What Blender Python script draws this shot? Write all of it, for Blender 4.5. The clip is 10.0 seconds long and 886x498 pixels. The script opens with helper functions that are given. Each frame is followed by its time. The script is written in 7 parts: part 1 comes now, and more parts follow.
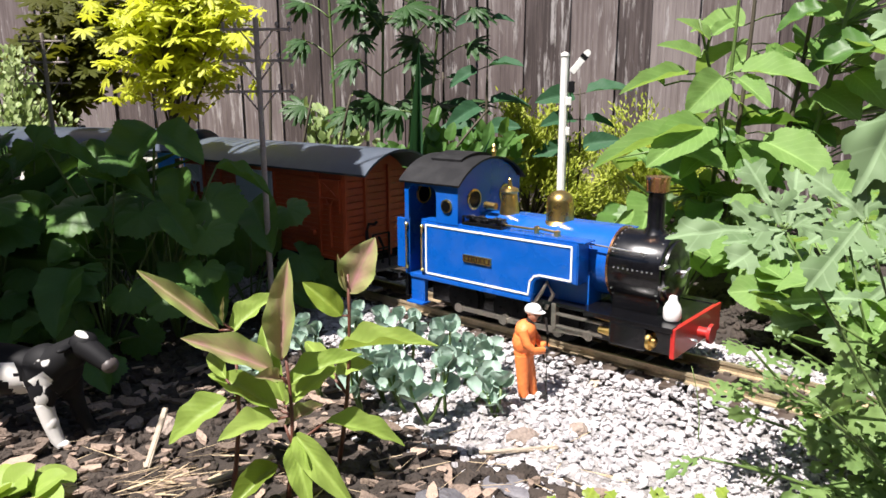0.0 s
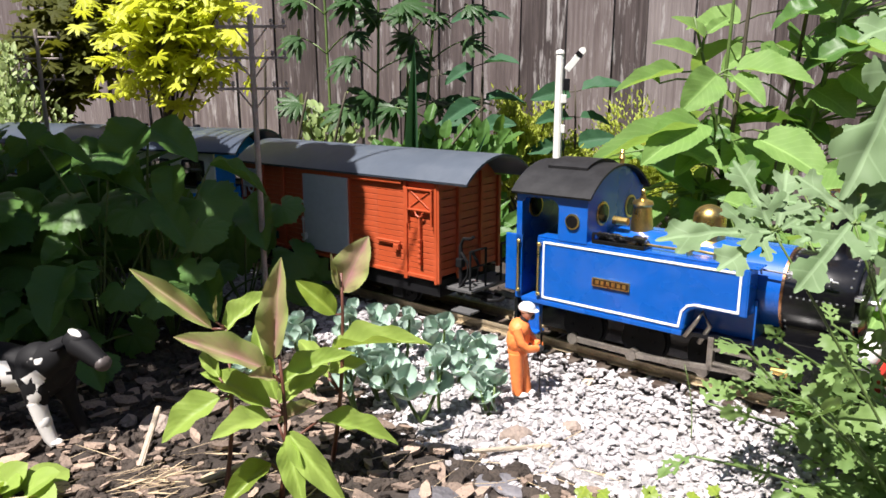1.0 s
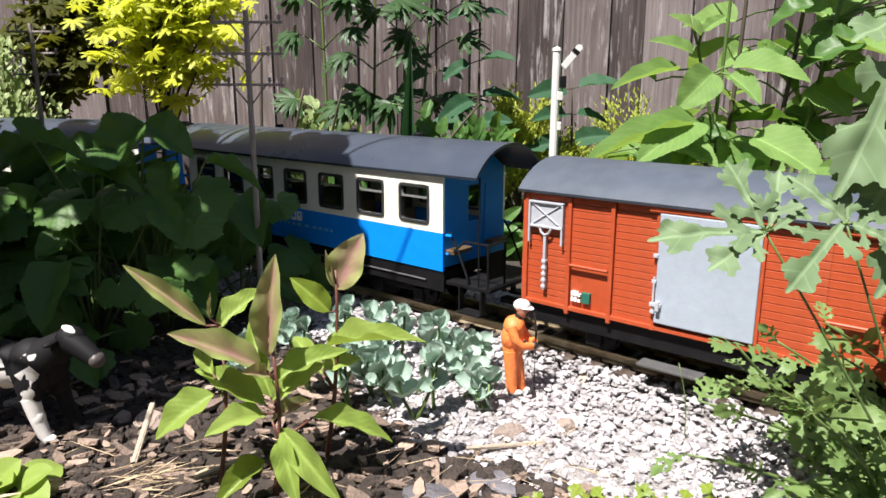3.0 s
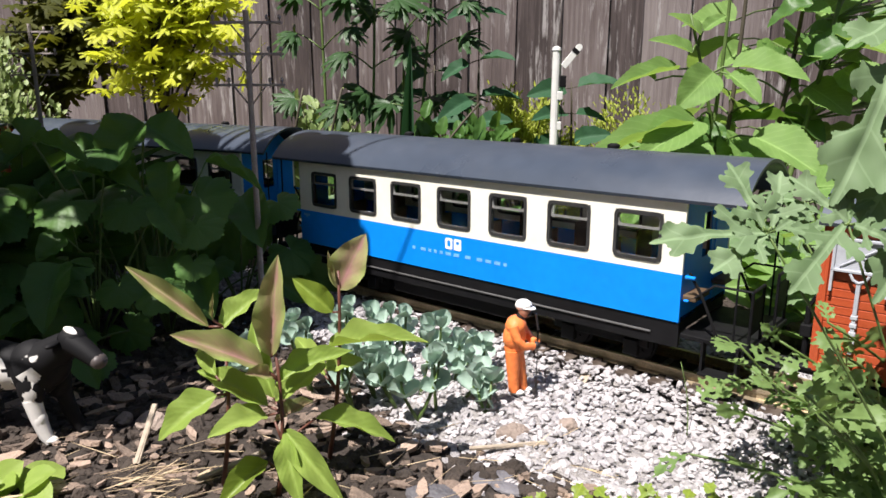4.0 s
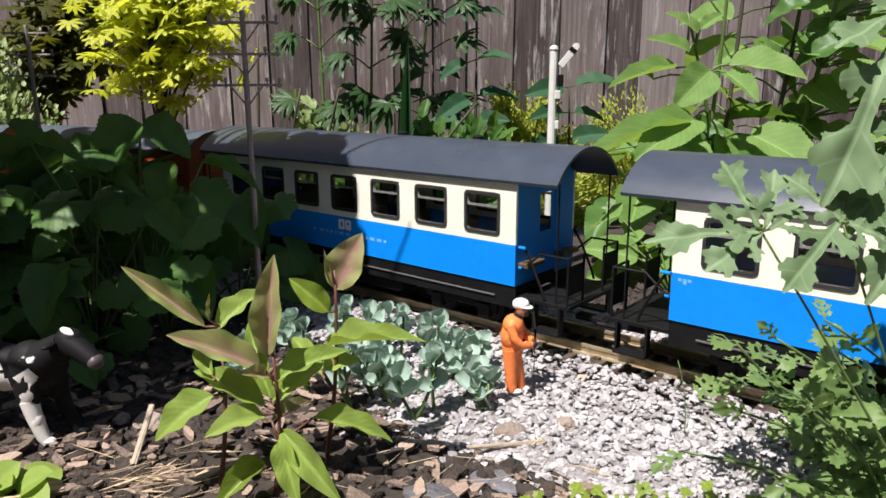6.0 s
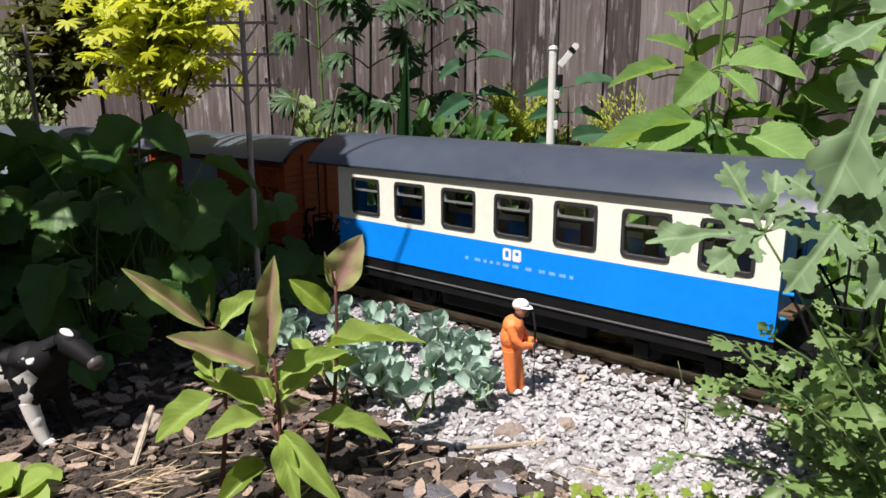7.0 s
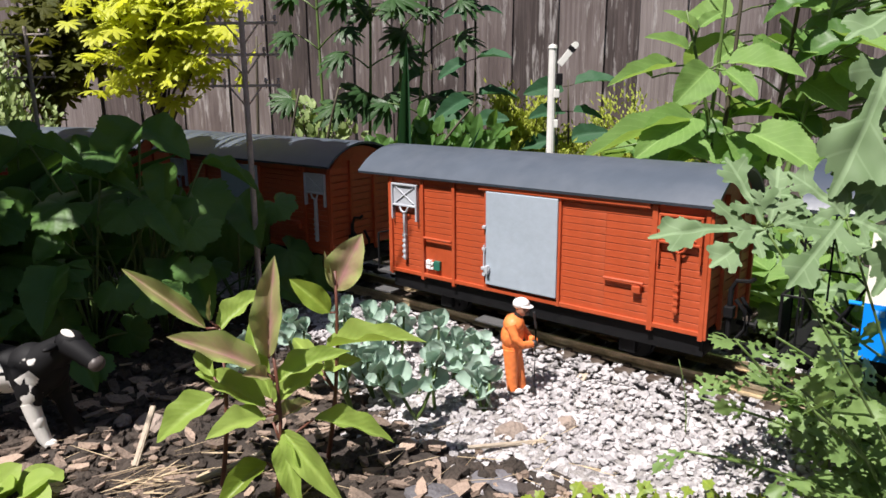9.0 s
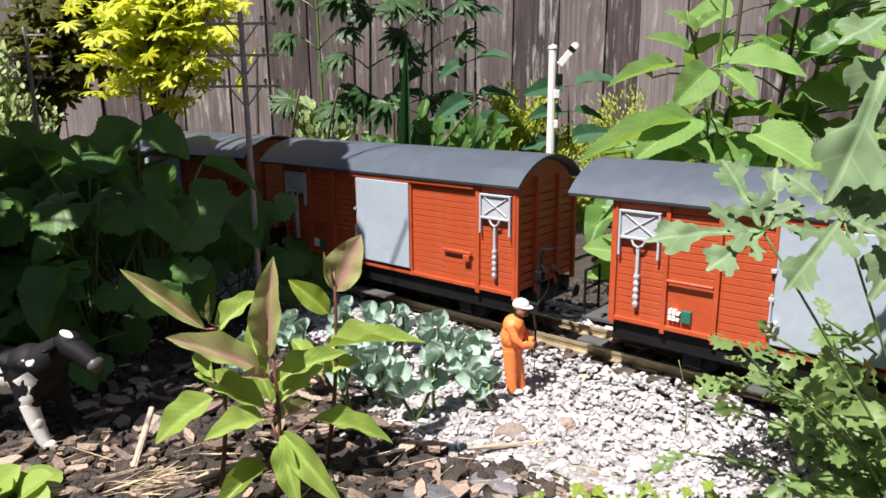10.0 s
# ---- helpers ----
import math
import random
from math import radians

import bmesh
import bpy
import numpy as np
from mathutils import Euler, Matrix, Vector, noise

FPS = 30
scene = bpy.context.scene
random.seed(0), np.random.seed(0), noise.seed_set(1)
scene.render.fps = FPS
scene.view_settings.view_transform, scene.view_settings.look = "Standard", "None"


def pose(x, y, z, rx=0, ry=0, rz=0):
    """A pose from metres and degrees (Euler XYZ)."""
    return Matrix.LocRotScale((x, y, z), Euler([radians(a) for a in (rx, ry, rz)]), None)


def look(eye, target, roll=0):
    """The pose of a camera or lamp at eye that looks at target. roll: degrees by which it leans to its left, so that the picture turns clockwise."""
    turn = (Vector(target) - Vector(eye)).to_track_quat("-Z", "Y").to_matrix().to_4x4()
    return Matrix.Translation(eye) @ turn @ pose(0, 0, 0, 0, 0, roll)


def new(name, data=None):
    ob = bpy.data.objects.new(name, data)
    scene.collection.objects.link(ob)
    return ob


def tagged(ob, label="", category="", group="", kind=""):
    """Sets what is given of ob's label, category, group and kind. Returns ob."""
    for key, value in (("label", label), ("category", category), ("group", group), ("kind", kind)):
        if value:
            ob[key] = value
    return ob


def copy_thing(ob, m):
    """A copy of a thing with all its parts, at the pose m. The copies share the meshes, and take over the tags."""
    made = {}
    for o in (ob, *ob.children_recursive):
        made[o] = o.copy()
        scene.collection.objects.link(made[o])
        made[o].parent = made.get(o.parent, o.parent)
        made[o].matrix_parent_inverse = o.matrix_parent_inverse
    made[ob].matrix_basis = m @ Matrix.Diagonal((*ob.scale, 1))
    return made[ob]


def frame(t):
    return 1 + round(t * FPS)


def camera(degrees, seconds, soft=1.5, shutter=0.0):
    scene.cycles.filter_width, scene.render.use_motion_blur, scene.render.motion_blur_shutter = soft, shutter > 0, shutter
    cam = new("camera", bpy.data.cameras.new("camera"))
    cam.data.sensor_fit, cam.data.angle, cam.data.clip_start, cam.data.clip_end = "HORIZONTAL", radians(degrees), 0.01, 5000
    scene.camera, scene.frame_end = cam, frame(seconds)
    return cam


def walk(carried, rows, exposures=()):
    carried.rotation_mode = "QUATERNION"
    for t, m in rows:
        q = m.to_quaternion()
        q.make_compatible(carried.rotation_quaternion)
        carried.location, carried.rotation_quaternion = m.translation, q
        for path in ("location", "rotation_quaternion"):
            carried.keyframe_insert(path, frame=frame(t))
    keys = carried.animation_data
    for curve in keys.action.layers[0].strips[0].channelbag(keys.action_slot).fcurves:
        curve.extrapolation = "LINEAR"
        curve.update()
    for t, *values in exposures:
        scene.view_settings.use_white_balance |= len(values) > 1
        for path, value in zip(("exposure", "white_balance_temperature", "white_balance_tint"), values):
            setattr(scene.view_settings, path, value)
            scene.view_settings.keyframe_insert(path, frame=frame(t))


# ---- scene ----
EXPOSURE = 0.82                                   # stops
# ---------------------------------------------------------------- camera
cam = camera(64.0, 10.0, soft=1.6)
walk(cam, [
    (0, look((-0.0005, 0.0006, 0.2630), (-0.0117, 0.9770, 0.0475), -0.26)),
    (0.5, look((0.0019, 0.0008, 0.2639), (-0.0062, 0.9764, 0.0447), -0.02)),
    (1, look((0.0015, 0.0009, 0.2646), (-0.0046, 0.9763, 0.0441), -0.13)),
    (1.5, look((0.0016, 0.0010, 0.2648), (-0.0017, 0.9760, 0.0426), -0.00)),
    (2, look((0.0015, -0.0001, 0.2641), (-0.0010, 0.9747, 0.0412), 0.04)),
    (2.5, look((0.0040, 0.0006, 0.2646), (0.0013, 0.9752, 0.0403), 0.12)),
    (4, look((0.0001, 0.0016, 0.2659), (0.0009, 0.9757, 0.0395), 0.02)),
    (4.5, look((0.0000, -0.0000, 0.2640), (-0.0000, 0.9742, 0.0384), -0.12)),
    (5, look((0.0025, 0.0008, 0.2655), (0.0025, 0.9748, 0.0394), -0.11)),
    (5.5, look((0.0026, 0.0015, 0.2648), (0.0031, 0.9756, 0.0388), -0.18)),
    (7, look((0.0011, 0.0020, 0.2666), (0.0046, 0.9757, 0.0389), -0.20)),
    (7.5, look((0.0027, 0.0025, 0.2652), (0.0062, 0.9768, 0.0399), -0.31)),
    (8, look((0.0020, 0.0019, 0.2668), (0.0063, 0.9755, 0.0388), -0.18)),
    (8.5, look((0.0018, 0.0020, 0.2663), (0.0045, 0.9756, 0.0381), -0.33)),
    (9, look((0.0018, 0.0018, 0.2664), (0.0038, 0.9754, 0.0381), -0.48)),
    (9.5, look((0.0025, 0.0025, 0.2662), (0.0047, 0.9762, 0.0384), -0.42)),
    (10, look((0.0027, 0.0027, 0.2662), (0.0039, 0.9765, 0.0387), -0.51)),
], exposures=[(t, EXPOSURE + e, 6350, 15) for t, e in ((0, 0.36), (1.5, 0.38), (2.5, 0.36), (4, 0.06), (4.5, 0.02), (5.5, -0.08), (7, -0.18), (7.5, -0.20), (8.5, -0.08), (9, 0.0), (10, 0.20))])

# ---------------------------------------------------------------- light
world = bpy.data.worlds.new("sky")
scene.world = world
world.use_nodes = True
SUN_TO = Vector((-0.315, -0.35, 0.885)).normalized()
sky = world.node_tree.nodes.new("ShaderNodeTexSky")
sky.sky_type, sky.sun_disc = "NISHITA", False
sky.sun_elevation = math.asin(SUN_TO.z)
sky.sun_rotation = math.atan2(SUN_TO.x, SUN_TO.y)
back = world.node_tree.nodes["Background"]
back.inputs["Strength"].default_value = 0.043
world.node_tree.links.new(sky.outputs[0], back.inputs[0])
sun = new("sun", bpy.data.lights.new("sun", "SUN"))
sun.data.energy, sun.data.angle, sun.data.color = 5.0, radians(0.55), (1.0, 0.95, 0.87)
sun.matrix_world = look(SUN_TO * 6, (0, 0, 0))


# ---------------------------------------------------------------- materials
def mat(name, rgb, rough=0.6, metal=0.0, vary=0.25, scale=60.0, bump=0.0, bump_scale=300.0, coat=0.0, per_object=0.0, per_island=0.0,
        dust=0.0, dust_rgb=(0.30, 0.27, 0.22), space="Object", translucent=0.0, spec=0.5):
    """A surface with colour variation at two scales, fine relief and an optional film of dust."""
    m = bpy.data.materials.new(name)
    m.use_nodes = True
    nt, bsdf = m.node_tree, m.node_tree.nodes["Principled BSDF"]
    link = nt.links.new
    co = nt.nodes.new("ShaderNodeTexCoord")
    big, fine = nt.nodes.new("ShaderNodeTexNoise"), nt.nodes.new("ShaderNodeTexNoise")
    big.inputs["Scale"].default_value, fine.inputs["Scale"].default_value = scale, scale * 7
    big.inputs["Detail"].default_value, fine.inputs["Detail"].default_value = 5, 3
    for n in (big, fine):
        link(co.outputs[space], n.inputs["Vector"])
    total = nt.nodes.new("ShaderNodeMath")
    total.operation = "ADD"
    link(big.outputs["Fac"], total.inputs[0]), link(fine.outputs["Fac"], total.inputs[1])
    last = total
    for kind, amount in (("obj", per_object), ("isl", per_island)):
        if amount:
            rnd = nt.nodes.new("ShaderNodeObjectInfo" if kind == "obj" else "ShaderNodeNewGeometry")
            add = nt.nodes.new("ShaderNodeMath")
            add.operation = "MULTIPLY_ADD"
            link(rnd.outputs["Random" if kind == "obj" else "Random Per Island"], add.inputs[0])
            add.inputs[1].default_value = amount
            link(last.outputs[0], add.inputs[2])
            last = add
    extra = per_object + per_island
    ramp = nt.nodes.new("ShaderNodeMapRange")
    ramp.inputs["From Min"].default_value, ramp.inputs["From Max"].default_value = 0.6, 1.4 + extra
    ramp.inputs["To Min"].default_value, ramp.inputs["To Max"].default_value = 1 - vary, 1 + vary
    link(last.outputs[0], ramp.inputs["Value"])
    mul = nt.nodes.new("ShaderNodeVectorMath")
    mul.operation = "SCALE"
    mul.inputs[0].default_value = rgb
    link(ramp.outputs[0], mul.inputs["Scale"])
    colour = mul.outputs[0]
    if dust:
        film, cut, mix = nt.nodes.new("ShaderNodeTexNoise"), nt.nodes.new("ShaderNodeMapRange"), nt.nodes.new("ShaderNodeMix")
        film.inputs["Scale"].default_value, film.inputs["Detail"].default_value = 35, 8
        link(co.outputs[space], film.inputs["Vector"])
        cut.inputs["From Min"].default_value, cut.inputs["From Max"].default_value = 0.45, 0.75
        cut.inputs["To Max"].default_value = dust
        link(film.outputs["Fac"], cut.inputs["Value"])
        mix.data_type = "RGBA"
        link(cut.outputs[0], mix.inputs["Factor"]), link(colour, mix.inputs["A"])
        mix.inputs["B"].default_value = (*dust_rgb, 1)
        colour = mix.outputs["Result"]
    link(colour, bsdf.inputs["Base Color"])
    rr = nt.nodes.new("ShaderNodeMapRange")
    rr.inputs["To Min"].default_value, rr.inputs["To Max"].default_value = max(0.03, rough - 0.12), min(1, rough + 0.12)
    link(big.outputs["Fac"], rr.inputs["Value"]), link(rr.outputs[0], bsdf.inputs["Roughness"])
    bsdf.inputs["Metallic"].default_value = metal
    bsdf.inputs["Coat Weight"].default_value = coat
    bsdf.inputs["Specular IOR Level"].default_value = spec
    if bump:
        rel, bn = nt.nodes.new("ShaderNodeTexNoise"), nt.nodes.new("ShaderNodeBump")
        rel.inputs["Scale"].default_value, rel.inputs["Detail"].default_value = bump_scale, 6
        link(co.outputs[space], rel.inputs["Vector"]), link(rel.outputs["Fac"], bn.inputs["Height"])
        bn.inputs["Strength"].default_value, bn.inputs["Distance"].default_value = bump, 0.004
        link(bn.outputs[0], bsdf.inputs["Normal"])
    if translucent:
        tr, ms = nt.nodes.new("ShaderNodeBsdfTranslucent"), nt.nodes.new("ShaderNodeMixShader")
        link(colour, tr.inputs[0])
        ms.inputs[0].default_value = translucent
        link(bsdf.outputs[0], ms.inputs[1]), link(tr.outputs[0], ms.inputs[2])
        link(ms.outputs[0], nt.nodes["Material Output"].inputs[0])
    return m


def leaf_mat(name, rgb, rgb_b, through_rgb, rough=0.45, translucent=0.35, side_veins=7.0, vein=0.25, spread=0.5, spec=0.4, edge=0.0):
    """A leaf: midrib and side veins from its UV map, two blended colours, light shining through."""
    m = bpy.data.materials.new(name)
    m.use_nodes = True
    nt, bsdf = m.node_tree, m.node_tree.nodes["Principled BSDF"]
    link = nt.links.new

    def math_node(op, a, b=None):
        n = nt.nodes.new("ShaderNodeMath")
        n.operation = op
        for i, v in enumerate((a, b)):
            if v is None:
                continue
            if isinstance(v, (int, float)):
                n.inputs[i].default_value = v
            else:
                link(v, n.inputs[i])
        return n.outputs[0]

    co, info = nt.nodes.new("ShaderNodeTexCoord"), nt.nodes.new("ShaderNodeObjectInfo")
    isl = nt.nodes.new("ShaderNodeNewGeometry")
    sep = nt.nodes.new("ShaderNodeSeparateXYZ")
    link(co.outputs["UV"], sep.inputs[0])
    across = math_node("ABSOLUTE", math_node("SUBTRACT", sep.outputs["Y"], 0.5))
    slant = math_node("SUBTRACT", sep.outputs["X"], math_node("MULTIPLY", across, 0.7))
    wave = math_node("ABSOLUTE", math_node("SINE", math_node("MULTIPLY", slant, side_veins * math.pi)))
    lines = math_node("LESS_THAN", wave, 0.16)
    rib = math_node("LESS_THAN", across, 0.022)
    veins = math_node("MAXIMUM", math_node("MULTIPLY", lines, 0.55), rib)
    grain = nt.nodes.new("ShaderNodeTexNoise")
    grain.inputs["Scale"].default_value, grain.inputs["Detail"].default_value = 3.5, 6
    link(co.outputs["UV"], grain.inputs["Vector"])
    blend = math_node("ADD", math_node("MULTIPLY", grain.outputs["Fac"], 0.9), math_node("MULTIPLY", math_node("ADD", info.outputs["Random"], isl.outputs["Random Per Island"]), spread))
    if edge:
        blend = math_node("ADD", math_node("SUBTRACT", blend, edge * 0.35), math_node("MULTIPLY", across, edge * 2))
    cut = nt.nodes.new("ShaderNodeMapRange")
    cut.inputs["From Min"].default_value, cut.inputs["From Max"].default_value = 0.3, 0.7 + spread * 1.6
    link(blend, cut.inputs["Value"])

    def mix(fac, a, b):
        n = nt.nodes.new("ShaderNodeMix")
        n.data_type = "RGBA"
        if isinstance(fac, float):
            n.inputs["Factor"].default_value = fac
        else:
            link(fac, n.inputs["Factor"])
        for key, v in (("A", a), ("B", b)):
            if isinstance(v, tuple):
                n.inputs[key].default_value = (*v, 1)
            else:
                link(v, n.inputs[key])
        return n.outputs["Result"]

    base = mix(cut.outputs[0], rgb, rgb_b)
    veined = mix(math_node("MULTIPLY", veins, vein), base, tuple(min(1, c * 1.9 + 0.03) for c in rgb))
    link(veined, bsdf.inputs["Base Color"])
    bsdf.inputs["Roughness"].default_value = rough
    bsdf.inputs["Specular IOR Level"].default_value = spec
    bn = nt.nodes.new("ShaderNodeBump")
    bn.inputs["Strength"].default_value, bn.inputs["Distance"].default_value = 0.28, 0.0012
    link(math_node("ADD", math_node("MULTIPLY", wave, 0.25), grain.outputs["Fac"]), bn.inputs["Height"])
    link(bn.outputs[0], bsdf.inputs["Normal"])
    tr, ms = nt.nodes.new("ShaderNodeBsdfTranslucent"), nt.nodes.new("ShaderNodeMixShader")
    link(mix(cut.outputs[0], through_rgb, tuple(0.5 * (a + b) for a, b in zip(through_rgb, rgb_b))), tr.inputs[0])
    ms.inputs[0].default_value = translucent
    link(bsdf.outputs[0], ms.inputs[1]), link(tr.outputs[0], ms.inputs[2])
    link(ms.outputs[0], nt.nodes["Material Output"].inputs[0])
    return m


def fence_mat():
    """Weathered larch boards: long grain, pale worn streaks, dark stains, each board its own tone."""
    m = bpy.data.materials.new("weathered_fence_wood")
    m.use_nodes = True
    nt, bsdf = m.node_tree, m.node_tree.nodes["Principled BSDF"]
    link = nt.links.new
    co, info = nt.nodes.new("ShaderNodeTexCoord"), nt.nodes.new("ShaderNodeObjectInfo")
    shift = nt.nodes.new("ShaderNodeVectorMath")
    shift.operation = "MULTIPLY_ADD"
    link(info.outputs["Random"], shift.inputs[0])
    shift.inputs[1].default_value = (7, 3, 11)
    link(co.outputs["Object"], shift.inputs[2])

    def noise_of(scale_xyz, detail, rough=0.6):
        mp, n = nt.nodes.new("ShaderNodeMapping"), nt.nodes.new("ShaderNodeTexNoise")
        mp.inputs["Scale"].default_value = scale_xyz
        n.inputs["Scale"].default_value, n.inputs["Detail"].default_value, n.inputs["Roughness"].default_value = 1, detail, rough
        link(shift.outputs[0], mp.inputs[0]), link(mp.outputs[0], n.inputs["Vector"])
        return n.outputs["Fac"]

    grain, blotch, worn = noise_of((160, 160, 5), 6), noise_of((14, 14, 4), 5), noise_of((60, 60, 7), 8, 0.7)
    ramp = nt.nodes.new("ShaderNodeValToRGB")
    el = ramp.color_ramp.elements
    el[0].position, el[0].color = 0.28, (0.050, 0.037, 0.035, 1)
    el[1].position, el[1].color = 0.75, (0.255, 0.218, 0.210, 1)
    mid = el.new(0.5)
    mid.color = (0.135, 0.105, 0.100, 1)
    s1, s2 = nt.nodes.new("ShaderNodeMath"), nt.nodes.new("ShaderNodeMath")
    s1.operation = s2.operation = "MULTIPLY_ADD"
    link(grain, s1.inputs[0])
    s1.inputs[1].default_value = 0.5
    link(blotch, s2.inputs[0])
    s2.inputs[1].default_value = 0.45
    link(s1.outputs[0], s2.inputs[2])
    off = nt.nodes.new("ShaderNodeMath")
    off.operation = "MULTIPLY_ADD"
    link(info.outputs["Random"], off.inputs[0])
    off.inputs[1].default_value, off.inputs[2].default_value = 0.50, -0.20
    link(off.outputs[0], s1.inputs[2])
    link(s2.outputs[0], ramp.inputs[0])
    flake, mixn = nt.nodes.new("ShaderNodeMapRange"), nt.nodes.new("ShaderNodeMix")
    flake.inputs["From Min"].default_value, flake.inputs["From Max"].default_value = 0.55, 0.66
    flake.inputs["To Max"].default_value = 0.75
    link(worn, flake.inputs["Value"])
    mixn.data_type = "RGBA"
    link(flake.outputs[0], mixn.inputs["Factor"]), link(ramp.outputs[0], mixn.inputs["A"])
    mixn.inputs["B"].default_value = (0.47, 0.44, 0.43, 1)
    link(mixn.outputs["Result"], bsdf.inputs["Base Color"])
    bsdf.inputs["Roughness"].default_value = 0.85
    bn = nt.nodes.new("ShaderNodeBump")
    bn.inputs["Strength"].default_value, bn.inputs["Distance"].default_value = 0.7, 0.003
    link(grain, bn.inputs["Height"]), link(bn.outputs[0], bsdf.inputs["Normal"])
    return m


M_FENCE = fence_mat()
M_SOIL = mat("dark_soil", (0.034, 0.026, 0.021), 0.95, vary=0.5, scale=40, bump=1.0, bump_scale=120, dust=0.35, dust_rgb=(0.10, 0.08, 0.065))
M_GRAVEL = mat("pale_grey_gravel", (0.425, 0.405, 0.41), 0.85, vary=0.58, scale=90, per_island=0.9, bump=0.6, bump_scale=500)
M_GRIT = mat("fine_grey_grit", (0.34, 0.32, 0.31), 0.95, vary=0.6, scale=260, bump=1.0, bump_scale=600)
M_BARK = mat("bark_chips", (0.27, 0.20, 0.155), 0.9, vary=0.85, scale=80, per_island=1.6, bump=0.8, bump_scale=400)
M_CLOD = mat("soil_clods", (0.05, 0.038, 0.03), 0.95, vary=0.5, scale=100, per_island=1.0, bump=1.0, bump_scale=350)
M_STRAW = mat("dry_straw", (0.55, 0.43, 0.28), 0.8, vary=0.4, scale=120, per_island=0.9, bump=0.4)
M_SLATE = mat("dark_slate", (0.13, 0.125, 0.135), 0.6, vary=0.4, scale=70, per_object=0.8, bump=0.6, bump_scale=250)
M_STONE = mat("garden_stone", (0.30, 0.24, 0.20), 0.85, vary=0.4, scale=70, per_object=0.8, bump=0.8, bump_scale=300)
M_WOODBIT = mat("pale_wood_piece", (0.37, 0.31, 0.24), 0.8, vary=0.35, scale=60, per_object=0.5, bump=0.4)
M_SLEEPER = mat("brown_plastic_sleeper", (0.055, 0.038, 0.028), 0.7, vary=0.4, scale=120, dust=0.5, dust_rgb=(0.2, 0.17, 0.14))
M_RAIL = mat("tarnished_brass_rail", (0.46, 0.37, 0.24), 0.45, metal=0.6, vary=0.35, scale=90, dust=0.3)
M_VAN = mat("orange_red_van_plastic", (0.41, 0.068, 0.020), 0.48, vary=0.16, scale=25, bump=0.08, dust=0.10, dust_rgb=(0.45, 0.2, 0.12))
M_DOOR = mat("pale_grey_door", (0.34, 0.395, 0.455), 0.5, vary=0.08, scale=20, bump=0.05)
M_PANEL = mat("grey_brake_panel", (0.42, 0.44, 0.48), 0.5, vary=0.12, scale=60)
M_ROOF = mat("slate_grey_roof", (0.064, 0.080, 0.104), 0.42, vary=0.10, scale=10, bump=0.05, bump_scale=220, dust=0.08, dust_rgb=(0.22, 0.22, 0.23))
M_ROOF_C = mat("charcoal_coach_roof", (0.047, 0.060, 0.084), 0.31, vary=0.12, scale=8, bump=0.02, bump_scale=220, dust=0.06, dust_rgb=(0.2, 0.2, 0.2))
M_BLACK = mat("black_underframe", (0.006, 0.006, 0.007), 0.6, vary=0.4, scale=80, spec=0.2, dust=0.05, dust_rgb=(0.06, 0.055, 0.05))
M_STEP = mat("grey_step_board", (0.075, 0.075, 0.075), 0.7, vary=0.3, scale=70)
M_BLUE = mat("coach_sky_blue", (0.003, 0.245, 0.86), 0.4, vary=0.08, scale=16, spec=0.25)
M_CREAM = mat("coach_cream", (0.86, 0.84, 0.73), 0.38, vary=0.06, scale=20, coat=0.1)
M_WINFRAME = mat("dark_window_rubber", (0.03, 0.03, 0.03), 0.5, vary=0.2)
M_WINBAR = mat("grey_window_rail", (0.30, 0.30, 0.29), 0.4, metal=0.4, vary=0.15)
M_SEAT = mat("brown_seat_plastic", (0.10, 0.065, 0.035), 0.6, vary=0.2)
M_WHITE = mat("white_lettering", (0.82, 0.82, 0.80), 0.5, vary=0.06)
M_PALEBLUE = mat("pale_worn_lettering", (0.16, 0.43, 0.85), 0.5, vary=0.3, scale=300)
M_GREEN = mat("green_label", (0.02, 0.13, 0.09), 0.5, vary=0.1)
M_LOCO = mat("locomotive_royal_blue", (0.002, 0.085, 0.40), 0.28, vary=0.10, scale=18, coat=0.4, dust=0.06)
M_LINE = mat("white_lining", (0.80, 0.80, 0.76), 0.45, vary=0.08)
M_LBLACK = mat("gloss_black_paint", (0.004, 0.004, 0.005), 0.22, vary=0.3, scale=40, coat=0.2)
M_CABROOF = mat("black_cab_roof", (0.012, 0.012, 0.013), 0.5, vary=0.3, scale=40, spec=0.3, dust=0.08, dust_rgb=(0.16, 0.16, 0.16))
M_BRASS = mat("polished_brass", (0.86, 0.60, 0.20), 0.30, metal=1.0, vary=0.2, scale=60)
M_COPPER = mat("copper_rim", (0.72, 0.38, 0.20), 0.25, metal=1.0, vary=0.2, scale=60)
M_STEEL = mat("oily_steel_rods", (0.42, 0.38, 0.33), 0.38, metal=0.9, vary=0.35, scale=90)
M_SILVER = mat("silver_fitting", (0.75, 0.75, 0.74), 0.25, metal=0.9, vary=0.1)
M_RED = mat("red_buffer_beam", (0.42, 0.020, 0.016), 0.35, vary=0.18, scale=40, coat=0.2)
M_COAL = mat("coal", (0.012, 0.012, 0.013), 0.35, vary=0.4, scale=150, bump=0.8, bump_scale=500)
M_PLATE = mat("brown_nameplate", (0.07, 0.035, 0.015), 0.4, metal=0.5, vary=0.2)
M_POST = mat("white_signal_post", (0.74, 0.74, 0.70), 0.5, vary=0.10, scale=40, dust=0.15)
M_POLE = mat("weathered_pole", (0.36, 0.31, 0.28), 0.75, vary=0.3, scale=60, bump=0.3)
